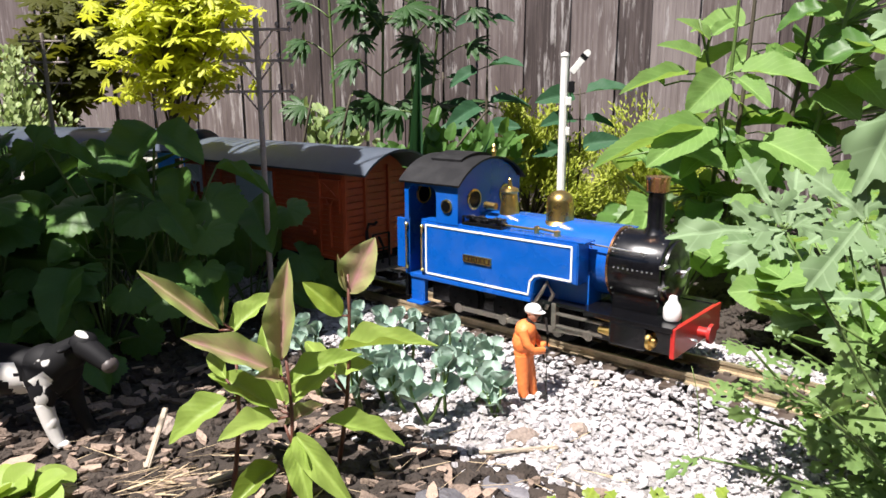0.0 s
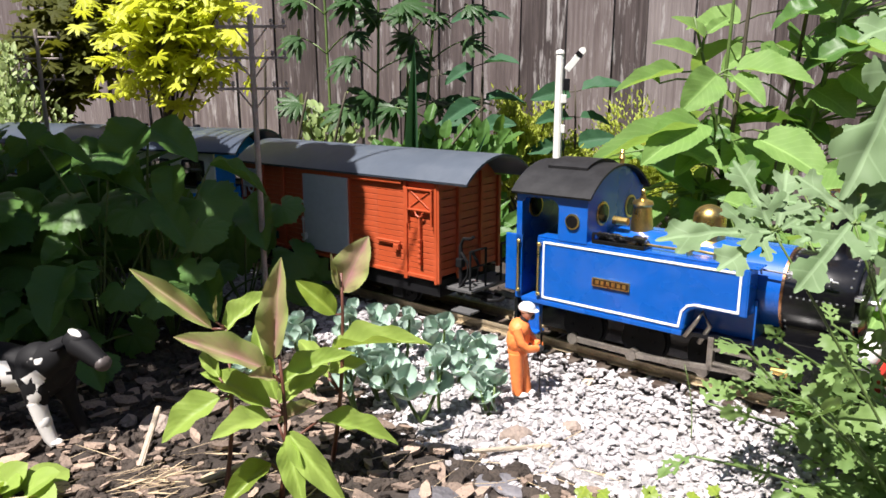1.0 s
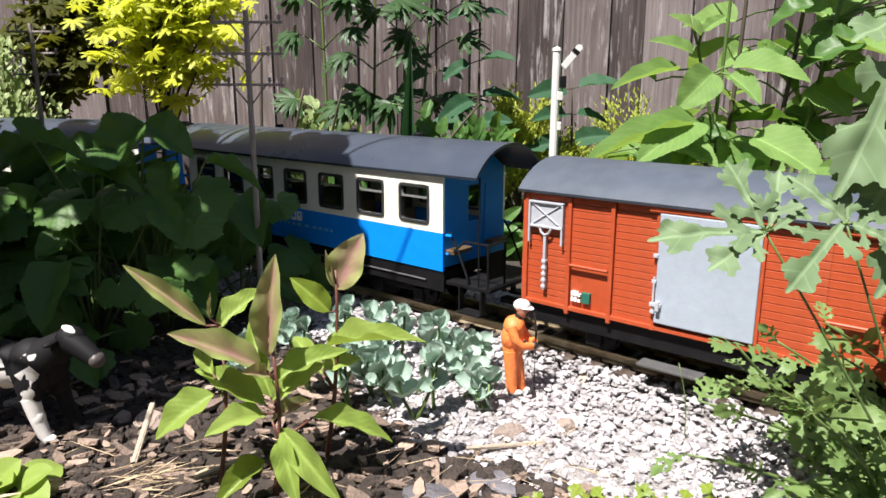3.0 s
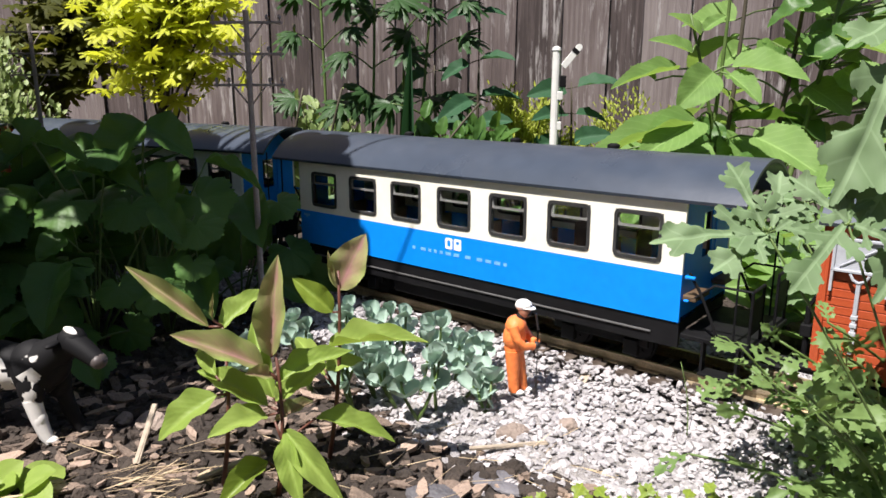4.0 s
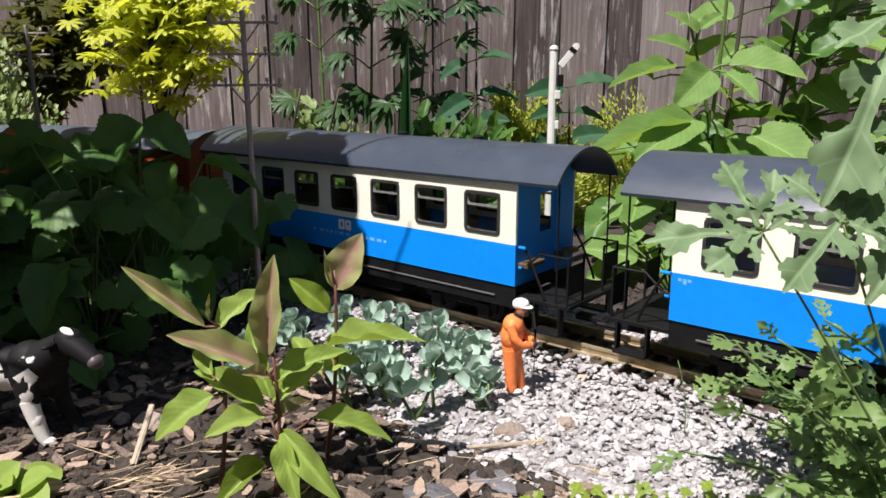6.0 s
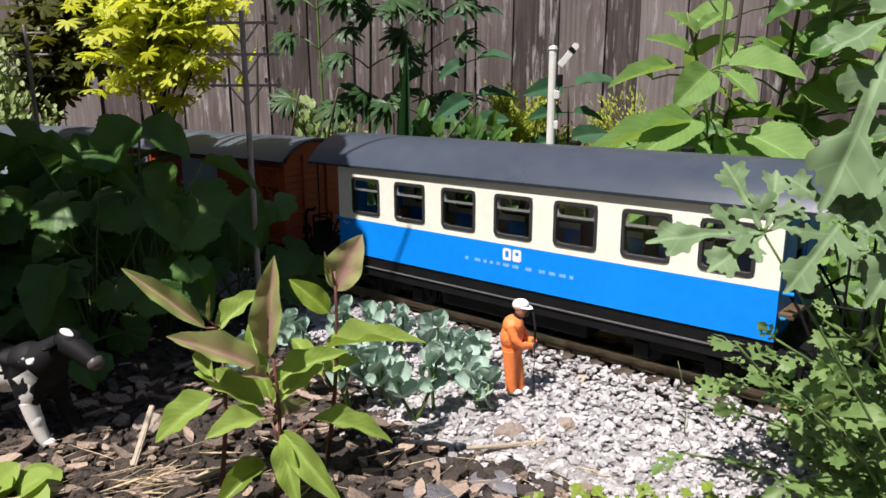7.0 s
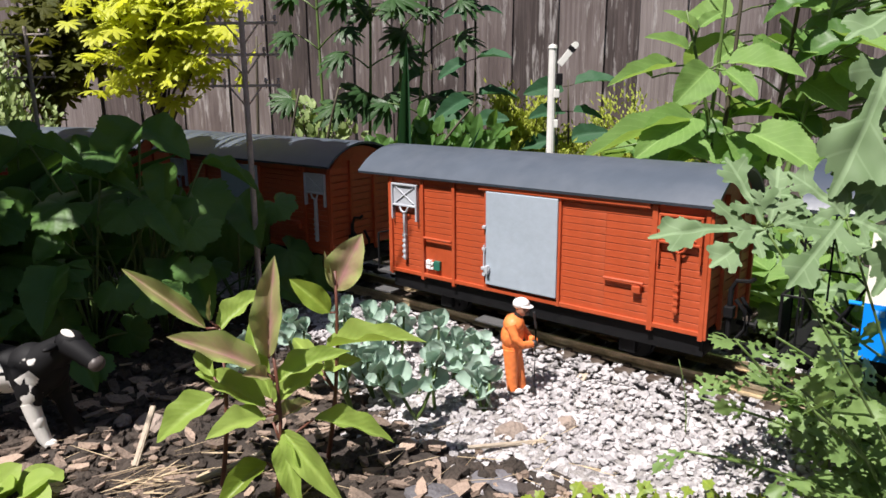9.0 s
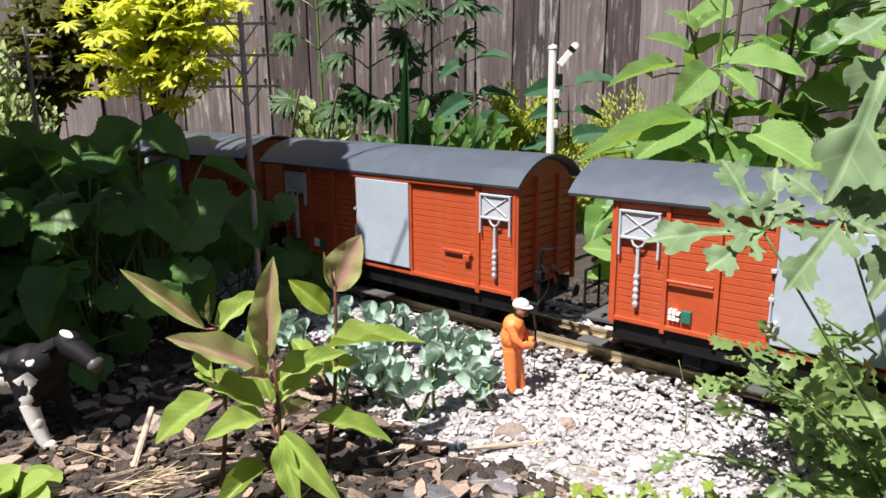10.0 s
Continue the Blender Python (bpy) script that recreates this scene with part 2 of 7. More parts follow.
M_STEM = mat("green_stem", (0.10, 0.16, 0.04), 0.5, vary=0.25, scale=60)
M_STEM_RED = mat("reddish_stem", (0.12, 0.045, 0.03), 0.5, vary=0.3, scale=60)
M_STEM_DARK = mat("dark_woody_stem", (0.06, 0.05, 0.03), 0.7, vary=0.3, scale=60)

L_WILLOW = leaf_mat("fresh_green_leaf", (0.21, 0.32, 0.055), (0.34, 0.44, 0.11), (0.38, 0.52, 0.05), 0.48, vein=0.12, side_veins=9.0, spec=0.3)
L_RED = leaf_mat("bronze_flushed_leaf", (0.33, 0.165, 0.160), (0.29, 0.39, 0.105), (0.50, 0.36, 0.18), 0.45, vein=0.2, spread=0.20, edge=0.50)
L_LIME = leaf_mat("lime_leaf", (0.22, 0.28, 0.03), (0.16, 0.26, 0.05), (0.42, 0.52, 0.03), 0.42)
L_SEDUM = leaf_mat("glaucous_sedum_leaf", (0.45, 0.56, 0.49), (0.24, 0.36, 0.28), (0.32, 0.46, 0.28), 0.55, 0.14, side_veins=0.0, vein=0.05, spread=0.6)
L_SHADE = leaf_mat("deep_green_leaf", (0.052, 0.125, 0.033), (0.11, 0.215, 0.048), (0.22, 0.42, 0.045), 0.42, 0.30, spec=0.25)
L_STRAP = leaf_mat("strap_leaf", (0.05, 0.12, 0.03), (0.09, 0.17, 0.035), (0.14, 0.3, 0.03), 0.35, 0.25, side_veins=0.0, vein=0.1)
L_MAPLE = leaf_mat("golden_maple_leaf", (0.66, 0.64, 0.060), (0.47, 0.54, 0.045), (0.80, 0.82, 0.05), 0.5, 0.5)
# olive and bronze, darkened in the colour itself to stand in for shade
L_BRONZE_SHADED = leaf_mat("shaded_bronze_maple_leaf", (0.060, 0.078, 0.012), (0.080, 0.070, 0.014), (0.18, 0.19, 0.016), 0.6, 0.4, spec=0.15)
L_TALL = leaf_mat("dark_cut_leaf", (0.028, 0.072, 0.024), (0.045, 0.10, 0.028), (0.08, 0.20, 0.03), 0.45, 0.25)
L_BLUEGREEN = leaf_mat("blue_green_leaf", (0.045, 0.12, 0.058), (0.030, 0.085, 0.040), (0.07, 0.2, 0.06), 0.6, 0.25, spec=0.2)
L_OVATE = leaf_mat("pale_green_ovate_leaf", (0.24, 0.37, 0.115), (0.11, 0.23, 0.05), (0.40, 0.58, 0.10), 0.62, 0.38, side_veins=9, vein=0.32, spec=0.2)
L_POPPY = leaf_mat("grey_green_lobed_leaf", (0.205, 0.285, 0.160), (0.080, 0.150, 0.052), (0.22, 0.36, 0.09), 0.62, 0.22, side_veins=5.5, vein=0.26, spread=0.7, spec=0.2)
L_FEVER = leaf_mat("cut_leaf_green", (0.095, 0.17, 0.05), (0.22, 0.32, 0.105), (0.24, 0.40, 0.06), 0.5, 0.30, side_veins=0.0, vein=0.1)
L_GOLD = leaf_mat("gold_green_needle_leaf", (0.50, 0.53, 0.065), (0.17, 0.25, 0.04), (0.50, 0.58, 0.05), 0.55, 0.35, vein=0.0)
L_PALE = leaf_mat("variegated_pale_leaf", (0.42, 0.50, 0.22), (0.13, 0.23, 0.06), (0.4, 0.5, 0.16), 0.5, 0.35, vein=0.0)


def glass_mat():
    m = bpy.data.materials.new("window_glass")
    m.use_nodes = True
    b = m.node_tree.nodes["Principled BSDF"]
    b.inputs["Base Color"].default_value = (0.9, 0.93, 0.92, 1)
    b.inputs["Transmission Weight"].default_value = 1.0
    b.inputs["Roughness"].default_value, b.inputs["IOR"].default_value = 0.02, 1.45
    return m


M_GLASS = glass_mat()


# ---------------------------------------------------------------- mesh helpers
def box(bm, x0, x1, y0, y1, z0, z1, bevel=0.0):
    m = Matrix.Translation(((x0 + x1) / 2, (y0 + y1) / 2, (z0 + z1) / 2)) @ Matrix.Diagonal((abs(x1 - x0), abs(y1 - y0), abs(z1 - z0), 1))
    made = bmesh.ops.create_cube(bm, size=1, matrix=m)["verts"]
    if bevel:
        edges = list({e for v in made for e in v.link_edges})
        bmesh.ops.bevel(bm, geom=edges, offset=bevel, segments=2, affect="EDGES", profile=0.5)


def rod(bm, a, b, r0, r1=None, seg=10):
    """A round bar, or cone, from a to b."""
    a, b = Vector(a), Vector(b)
    d = b - a
    m = Matrix.Translation((a + b) / 2) @ d.to_track_quat("Z", "Y").to_matrix().to_4x4()
    bmesh.ops.create_cone(bm, cap_ends=True, segments=seg, radius1=r0, radius2=r0 if r1 is None else r1, depth=d.length, matrix=m)


def tube(bm, pts, r0, r1=None, seg=7):
    """A tapering tube through points."""
    pts = [Vector(p) for p in pts]
    r1 = r0 if r1 is None else r1
    rings, n = [], len(pts)
    for i, p in enumerate(pts):
        d = (pts[min(i + 1, n - 1)] - pts[max(i - 1, 0)]).normalized()
        q = d.to_track_quat("Z", "Y")
        r = r0 + (r1 - r0) * i / (n - 1)
        rings.append([bm.verts.new(p + q @ Vector((r * math.cos(k * math.tau / seg), r * math.sin(k * math.tau / seg), 0))) for k in range(seg)])
    for a, b in zip(rings, rings[1:]):
        for k in range(seg):
            bm.faces.new((a[k], a[(k + 1) % seg], b[(k + 1) % seg], b[k])).smooth = True
    bm.faces.new(rings[0][::-1]), bm.faces.new(rings[-1])


def lathe(bm, profile, at, seg=24, axis="Z"):
    """A turned body: profile of (radius, height), round the axis through at."""
    turn = {"Z": Matrix(), "X": Matrix.Rotation(radians(90), 4, "Y"), "Y": Matrix.Rotation(radians(-90), 4, "X")}[axis]
    m = Matrix.Translation(at) @ turn
    rings = []
    for r, h in profile:
        rings.append([bm.verts.new(m @ Vector((r * math.cos(k * math.tau / seg), r * math.sin(k * math.tau / seg), h))) for k in range(seg)])
    for a, b in zip(rings, rings[1:]):
        for k in range(seg):
            bm.faces.new((a[k], a[(k + 1) % seg], b[(k + 1) % seg], b[k])).smooth = True
    bm.faces.new(rings[0][::-1]), bm.faces.new(rings[-1])
    bmesh.ops.recalc_face_normals(bm, faces=bm.faces)


def extrude_x(bm, outline, x0, x1, smooth=False):
    """A solid from an outline of (y, z) points, from x0 to x1."""
    a = [bm.verts.new((x0, y, z)) for y, z in outline]
    b = [bm.verts.new((x1, y, z)) for y, z in outline]
    n = len(outline)
    for k in range(n):
        bm.faces.new((a[k], a[(k + 1) % n], b[(k + 1) % n], b[k])).smooth = smooth
    bm.faces.new(a[::-1]), bm.faces.new(b)
    bmesh.ops.recalc_face_normals(bm, faces=bm.faces)


def extrude_y(bm, outline, y0, y1):
    """A solid from an outline of (x, z) points, from y0 to y1."""
    a = [bm.verts.new((x, y0, z)) for x, z in outline]
    b = [bm.verts.new((x, y1, z)) for x, z in outline]
    n = len(outline)
    for k in range(n):
        bm.faces.new((a[k], a[(k + 1) % n], b[(k + 1) % n], b[k]))
    bm.faces.new(a[::-1]), bm.faces.new(b)
    bmesh.ops.recalc_face_normals(bm, faces=bm.faces)


def mesh_of(name, bm, material):
    for e in bm.edges:
        if len(e.link_faces) == 2 and e.calc_face_angle(0) > 0.75:
            e.smooth = False
    me = bpy.data.meshes.new(name)
    bm.to_mesh(me)
    bm.free()
    for m in material if isinstance(material, (list, tuple)) else [material]:
        me.materials.append(m)
    return me


def part(name, bm, material, parent, label=""):
    ob = new(name, bm if isinstance(bm, bpy.types.Mesh) else mesh_of(name, bm, material))
    ob.parent = parent
    return tagged(ob, label)


def thing(name, at, label, category, group="", rz=0.0):
    ob = new(name)
    ob.empty_display_size = 0.02
    ob.matrix_world = pose(*at, 0, 0, rz)
    return tagged(ob, label, category, group)


def solo(name, bm, material, at, label, category, group="", kind="", rz=0.0):
    ob = new(name, mesh_of(name, bm, material))
    ob.matrix_world = pose(*at, 0, 0, rz)
    return tagged(ob, label, category, group, kind)


def arch(y_half, z_eave, z_top, thick, n=14):
    """The section of a round roof."""
    rise = z_top - z_eave
    r = (y_half ** 2 + rise ** 2) / (2 * rise)
    a = math.asin(min(1, y_half / r))
    up = [(r * math.sin(t), z_top - r + r * math.cos(t)) for t in [(-a + 2 * a * i / n) for i in range(n + 1)]]
    low = [(y * 0.985, z - thick) for y, z in up]
    return up + low[::-1]


# ---------------------------------------------------------------- the line of the track
HEADING = -40.2                                   # degrees of turn of a vehicle about z
ALONG = Vector((math.cos(radians(HEADING)), math.sin(radians(HEADING)), 0))
AWAY = Vector((-ALONG.y, ALONG.x, 0))             # from the viewer's side across the track
HALF = 0.055                                      # half the width of a body
ORIGIN = Vector((0.002, 0.725, 0)) + AWAY * HALF
RAIL_TOP = 0.020


def on_track(s, across=0.0, z=0.0):
    p = ORIGIN + ALONG * s + AWAY * across
    return (p.x, p.y, z)


CURVE_FROM, CURVE_RADIUS = -0.40, 1.20             # behind this point the line swings round to the left


def along_line(s):
    """The point of the line at s and its direction, with the curve behind the straight."""
    if s >= CURVE_FROM:
        return ORIGIN + ALONG * s, ALONG.copy()
    a = (CURVE_FROM - s) / CURVE_RADIUS
    start = ORIGIN + ALONG * CURVE_FROM
    centre = start - AWAY * CURVE_RADIUS
    return centre + AWAY * CURVE_RADIUS * math.cos(a) - ALONG * CURVE_RADIUS * math.sin(a), ALONG * math.cos(a) + AWAY * math.sin(a)


def standing(s, bogie):
    """The pose of a vehicle whose middle lies at s, carried at two points of the line."""
    front, rear = along_line(s + bogie)[0], along_line(s - bogie)[0]
    d = front - rear
    return Matrix.Translation((front + rear) / 2) @ Matrix.Rotation(math.atan2(d.y, d.x), 4, "Z")


# ---------------------------------------------------------------- ground
def ground_height(x, y):
    n = noise.noise(Vector((x * 9, y * 9, 0))) * 0.006 + noise.noise(Vector((x * 30, y * 30, 5))) * 0.0025
    near = max(0.0, 1 - max(abs(x) - 1.5, abs(y - 0.9) - 1.5, 0) * 0.5)
    d = (Vector((x, y, 0)) - ORIGIN).dot(AWAY)
    flat = 0.25 if abs(d) < 0.07 else 1.0
    return -0.006 + n * near * flat


def axis_steps(fine0, fine1, step, far):
    inner = [fine0 + i * step for i in range(int((fine1 - fine0) / step) + 1)]
    outer = [0.1, 0.25, 0.6, 1.5, 4, 12, 40, far]
    return [fine0 - o for o in outer[::-1]] + inner + [fine1 + o for o in outer]


def build_ground():
    xs, ys = axis_steps(-1.0, 1.0, 0.025, 300), axis_steps(0.1, 2.1, 0.025, 300)
    verts = [(x, y, ground_height(x, y)) for y in ys for x in xs]
    w = len(xs)
    faces = [(j * w + i, j * w + i + 1, (j + 1) * w + i + 1, (j + 1) * w + i) for j in range(len(ys) - 1) for i in range(w - 1)]
    me = bpy.data.meshes.new("ground")
    me.from_pydata(verts, [], faces)
    me.materials.append(M_SOIL)
    for p in me.polygons:
        p.use_smooth = True
    tagged(new("ground", me), "dark crumbly garden soil of a flower bed", "ground", kind="structure")


build_ground()


def lump(rng, r, squash=(1, 1, 0.6), rough=0.25, sub=1):
    """An uneven pebble as vertices and faces."""
    key = sub
    if key not in lump.base:
        bm = bmesh.new()
        bmesh.ops.create_icosphere(bm, subdivisions=sub, radius=1)
        bm.verts.ensure_lookup_table()
        lump.base[key] = ([v.co.copy() for v in bm.verts], [tuple(v.index for v in f.verts) for f in bm.faces])
        bm.free()
    vs, fs = lump.base[key]
    q = Euler((rng.uniform(-0.5, 0.5), rng.uniform(-0.5, 0.5), rng.uniform(0, 6.28))).to_matrix()
    out = [q @ Vector((v.x * squash[0], v.y * squash[1], v.z * squash[2])) * r * (1 + rng.uniform(-rough, rough)) for v in vs]
    return out, fs


lump.base = {}


def scatter_mesh(name, pieces, material, smooth=False):
    verts, faces = [], []
    for vs, fs in pieces:
        o = len(verts)
        verts.extend(vs)
        faces.extend(tuple(i + o for i in f) for f in fs)
    me = bpy.data.meshes.new(name)
    me.from_pydata([tuple(v) for v in verts], [], faces)
    me.materials.append(material)
    if smooth:
        for p in me.polygons:
            p.use_smooth = True
    return me


def gravel_edge(x, y):
    """How far (x, y) lies inside the ballast bank, in metres; negative on the soil."""
    d = (Vector((x, y, 0)) - ORIGIN).dot(AWAY)
    s = (Vector((x, y, 0)) - ORIGIN).dot(ALONG)
    width = 0.115 + 0.115 * min(1, max(0, (s + 0.16) / 0.25))
    width += noise.noise(Vector((x * 12, y * 12, 3))) * 0.03
    return min(d + width, 0.14 - d)


def build_gravel():
    rng = random.Random(3)
    pieces = []
    while len(pieces) < 20000:
        s, a = rng.uniform(-0.55, 0.62), rng.uniform(-0.27, 0.14)
        p = Vector(on_track(s, a))
        e = gravel_edge(p.x, p.y)
        if e < -0.015 and rng.random() > 0.10:
            continue
        if e < 0 and rng.random() > 0.4:
            continue
        r = rng.choice((0.0021, 0.0026, 0.0031, 0.0038, 0.0048)) * rng.uniform(0.85, 1.2)
        vs, fs = lump(rng, r, (1, rng.uniform(0.55, 0.95), rng.uniform(0.30, 0.6)), 0.34)
        z = ground_height(p.x, p.y) + rng.uniform(0.0025, 0.0070) * min(1, max(0.25, e / 0.03))
        z = rng.uniform(0.004, 0.0115) if 0.030 < abs(a) < 0.062 else z
        z = min(z, 0.0065) if abs(a) <= 0.030 else z
        z += 0.0065 * (1 - (abs(a) - 0.062) / 0.07) if 0.062 <= abs(a) < 0.132 and e > 0.02 else 0.0
        c = Vector((p.x, p.y, z))
        pieces.append(([v + c for v in vs], fs))
    tagged(new("gravel", scatter_mesh("gravel", pieces, M_GRAVEL)), "pale grey and white stone ballast beside the track", "gravel", kind="stuff")
    # fine grit under the stones
    verts, faces, n = [], [], 0
    for i in range(90):
        for j in range(34):
            p = on_track(-0.56 + i * 0.0135, -0.235 + j * 0.011)
            e = gravel_edge(p[0], p[1])
            verts.append((p[0], p[1], ground_height(p[0], p[1]) + (0.0035 if e > 0.012 else -0.006) + (0.004 * max(0.0, 1 - max(0.0, abs(-0.235 + j * 0.011) - 0.055) / 0.07) if e > 0.02 and abs(-0.235 + j * 0.011) > 0.05 else 0.0) + noise.noise(Vector(p) * 90) * 0.001))
    faces = [(i * 34 + j, (i + 1) * 34 + j, (i + 1) * 34 + j + 1, i * 34 + j + 1) for i in range(89) for j in range(33)]
    me = bpy.data.meshes.new("grit_bed")
    me.from_pydata(verts, [], faces)
    me.materials.append(M_GRIT)
    tagged(new("grit_bed", me), "fine grey grit under the ballast stones", "grit", kind="structure")


build_gravel()


def flake(rng, length, width, thick):
    """A flat splintered chip."""
    n = 6
    top, low = [], []
    for i in range(n):
        a = i * math.tau / n + rng.uniform(-0.3, 0.3)
        x, y = math.cos(a) * length * rng.uniform(0.75, 1.1) / 2, math.sin(a) * width * rng.uniform(0.7, 1.15) / 2
        top.append(Vector((x, y, thick / 2 + rng.uniform(-0.2, 0.2) * thick)))
        low.append(Vector((x * 0.93, y * 0.93, -thick / 2)))
    q = Euler((rng.uniform(-0.35, 0.35), rng.uniform(-0.35, 0.35), rng.uniform(0, 6.28))).to_matrix()
    vs = [q @ v for v in top + low]
    fs = [tuple(range(n)), tuple(range(2 * n - 1, n - 1, -1))] + [(i, i + n, (i + 1) % n + n, (i + 1) % n) for i in range(n)]
    return vs, fs


def build_litter():
    rng = random.Random(11)
    chips, clods, straw = [], [], []

    def spot(x0, x1, y0, y1):
        return rng.uniform(x0, x1), rng.uniform(y0, y1)

    while len(chips) < 640:
        x, y = spot(-0.45, 0.36, 0.36, 0.66)
        if gravel_edge(x, y) > rng.uniform(-0.02, 0.012):
            continue
        big = rng.random() < 0.42
        vs, fs = flake(rng, rng.uniform(0.016, 0.034) if big else rng.uniform(0.006, 0.016), rng.uniform(0.006, 0.014) if big else rng.uniform(0.003, 0.008), rng.uniform(0.0015, 0.004))
        c = Vector((x, y, ground_height(x, y) + rng.uniform(0.001, 0.007)))
        chips.append(([v + c for v in vs], fs))
    while len(clods) < 4200:
        x, y = spot(-0.62, 0.4, 0.36, 0.95)
        if gravel_edge(x, y) > 0.0:
            continue
        vs, fs = lump(rng, rng.choice((0.0025, 0.004, 0.006, 0.009)) * rng.uniform(0.8, 1.2), (1, 0.85, 0.7), 0.3)
        c = Vector((x, y, ground_height(x, y) + 0.001))
        clods.append(([v + c for v in vs], fs))
    for k in range(90):
        x, y = spot(-0.30, 0.12, 0.40, 0.52)
        if k < 40:
            x, y = rng.gauss(-0.19, 0.025), rng.gauss(0.445, 0.012)
        ang = rng.gauss(0.5, 0.35) if k < 40 else rng.uniform(-0.6, 1.2)
        vs, fs = flake(rng, rng.uniform(0.025, 0.055), rng.uniform(0.0012, 0.003), 0.0014)
        q = Matrix.Rotation(ang, 3, "Z")
        zmax = [Vector((v.length * (1 if v.x > 0 else -1) * 1.0, v.y * 0.3, v.z * 0.3)) for v in vs]
        c = Vector((x, y, ground_height(x, y) + rng.uniform(0.004, 0.009)))
        straw.append(([q @ v + c for v in zmax], fs))
    tagged(new("bark_mulch", scatter_mesh("bark_mulch", chips, M_BARK)), "brown and grey bark chips strewn on the soil", "mulch", kind="stuff")
    tagged(new("soil_crumbs", scatter_mesh("soil_crumbs", clods, M_CLOD)), "dark clods and crumbs of loose soil", "soil", kind="stuff")
    tagged(new("dry_stalks", scatter_mesh("dry_stalks", straw, M_STRAW)), "dry straw-coloured stalks lying on the soil", "dead stalks", kind="stuff")


build_litter()


def loose_piece(name, rng, at, size, material, label, category, rz=0.0, group="", rough=0.18):
    vs, fs = lump(rng, 1.0, (1, 1, 1), rough, sub=2)
    vs = [Vector((v.x * size[0] / 2, v.y * size[1] / 2, v.z * size[2] / 2)) for v in vs]
    ob = new(name, scatter_mesh(name, [(vs, fs)], material))
    ob.matrix_world = pose(at[0], at[1], ground_height(*at) + size[2] * 0.32, 0, 0, rz)
    return tagged(ob, label, category, group)


def build_loose():
    rng = random.Random(21)
    for x, y, a, b, c, rz in ((0.054, 0.512, 0.030, 0.022, 0.014, 20), (0.100, 0.520, 0.020, 0.016, 0.013, 60)):
        loose_piece("stone", rng, (x, y), (a, b, c), M_STONE, "smooth grey-brown stone lying at the gravel edge", "stone", rz, "loose stones")
    for x, y, a, b, c, rz in ((-0.233, 0.525, 0.024, 0.020, 0.018, 0), (-0.262, 0.54, 0.015, 0.013, 0.012, 30), (-0.115, 0.47, 0.016, 0.012, 0.009, 0)):
        loose_piece("stone", rng, (x, y), (a, b, c), M_STONE, "rough tan stone half sunk in the soil", "stone", rz, "loose stones")
    for x, y, a, b, c, rz in ((-0.006, 0.425, 0.040, 0.026, 0.008, -20), (0.036, 0.452, 0.036, 0.018, 0.006, 15), (-0.09, 0.418, 0.034, 0.026, 0.007, 40), (0.345, 0.555, 0.022, 0.016, 0.008, 0), (0.045, 0.435, 0.026, 0.014, 0.006, -30), (-0.33, 0.445, 0.03, 0.02, 0.006, 10)):
        loose_piece("slate", rng, (x, y), (a, b, c), M_SLATE, "flat dark grey piece of slate on the soil", "slate", rz, "slate pieces", 0.12)
    for x, y, l, w, rz, tip in ((0.127, 0.602, 0.034, 0.008, 62, 8), (-0.216, 0.475, 0.044, 0.0038, 80, 48), (0.05, 0.487, 0.06, 0.003, 5, 2), (-0.15, 0.455, 0.05, 0.004, 30, 10)):
        bm = bmesh.new()
        box(bm, -l / 2, l / 2, -w / 2, w / 2, -0.0013, 0.0013, 0.0006)
        for v in bm.verts:
            v.co += Vector((rng.uniform(-1, 1), rng.uniform(-1, 1), rng.uniform(-1, 1))) * 0.0005
        ob = solo("wood_splinter", bm, M_WOODBIT, (x, y, 0), "pale splintered sliver of wood on the ground", "wood piece", "wood pieces")
        ob.matrix_world = pose(x, y, ground_height(x, y) + 0.006 + math.sin(radians(tip)) * l / 2, 0, -tip, rz)


build_loose()


# ---------------------------------------------------------------- fence
def build_fence():
    fence = tagged(new("fence"), "tall weathered grey-brown overlapping board fence", "fence", kind="structure")
    fence.matrix_world = pose(0, 1.85, 0)
    rng = random.Random(5)
    x = -2.3
    bm = bmesh.new()
    box(bm, -2.4, 2.4, 0.035, 0.075, 0.30, 0.38, 0.004)
    box(bm, -2.4, 2.4, 0.035, 0.075, 1.20, 1.28, 0.004)
    part("fence_rail", bm, M_FENCE, fence)
    while x < 2.3:
        w = rng.choice((0.086, 0.098, 0.104, 0.112, 0.120))
        x += w / 2
        bm = bmesh.new()
        lip = rng.uniform(0.001, 0.004)
        outline = [(-w / 2 - 0.014, 0.004), (w / 2, -lip), (w / 2, 0.0035), (-w / 2 - 0.014, 0.012)]
        a = []
        for z in (-0.02, 0.2, 0.4, 0.6, 0.8, 1.1, 1.5, 1.75):
            j = rng.uniform(-0.0015, 0.0015)
            a.append([bm.verts.new((px + j, py + rng.uniform(-0.001, 0.001), z)) for px, py in outline])
        for lo, hi in zip(a, a[1:]):
            for k in range(4):
                bm.faces.new((lo[k], lo[(k + 1) % 4], hi[(k + 1) % 4], hi[k]))
        bm.faces.new(a[0][::-1]), bm.faces.new(a[-1])
        bmesh.ops.recalc_face_normals(bm, faces=bm.faces)
        ob = part("fence_board", bm, M_FENCE, fence)
        ob.matrix_local = pose(x, 0.012 + rng.uniform(-0.002, 0.002), 0, 0, rng.uniform(-0.25, 0.25), 0)
        x += w / 2


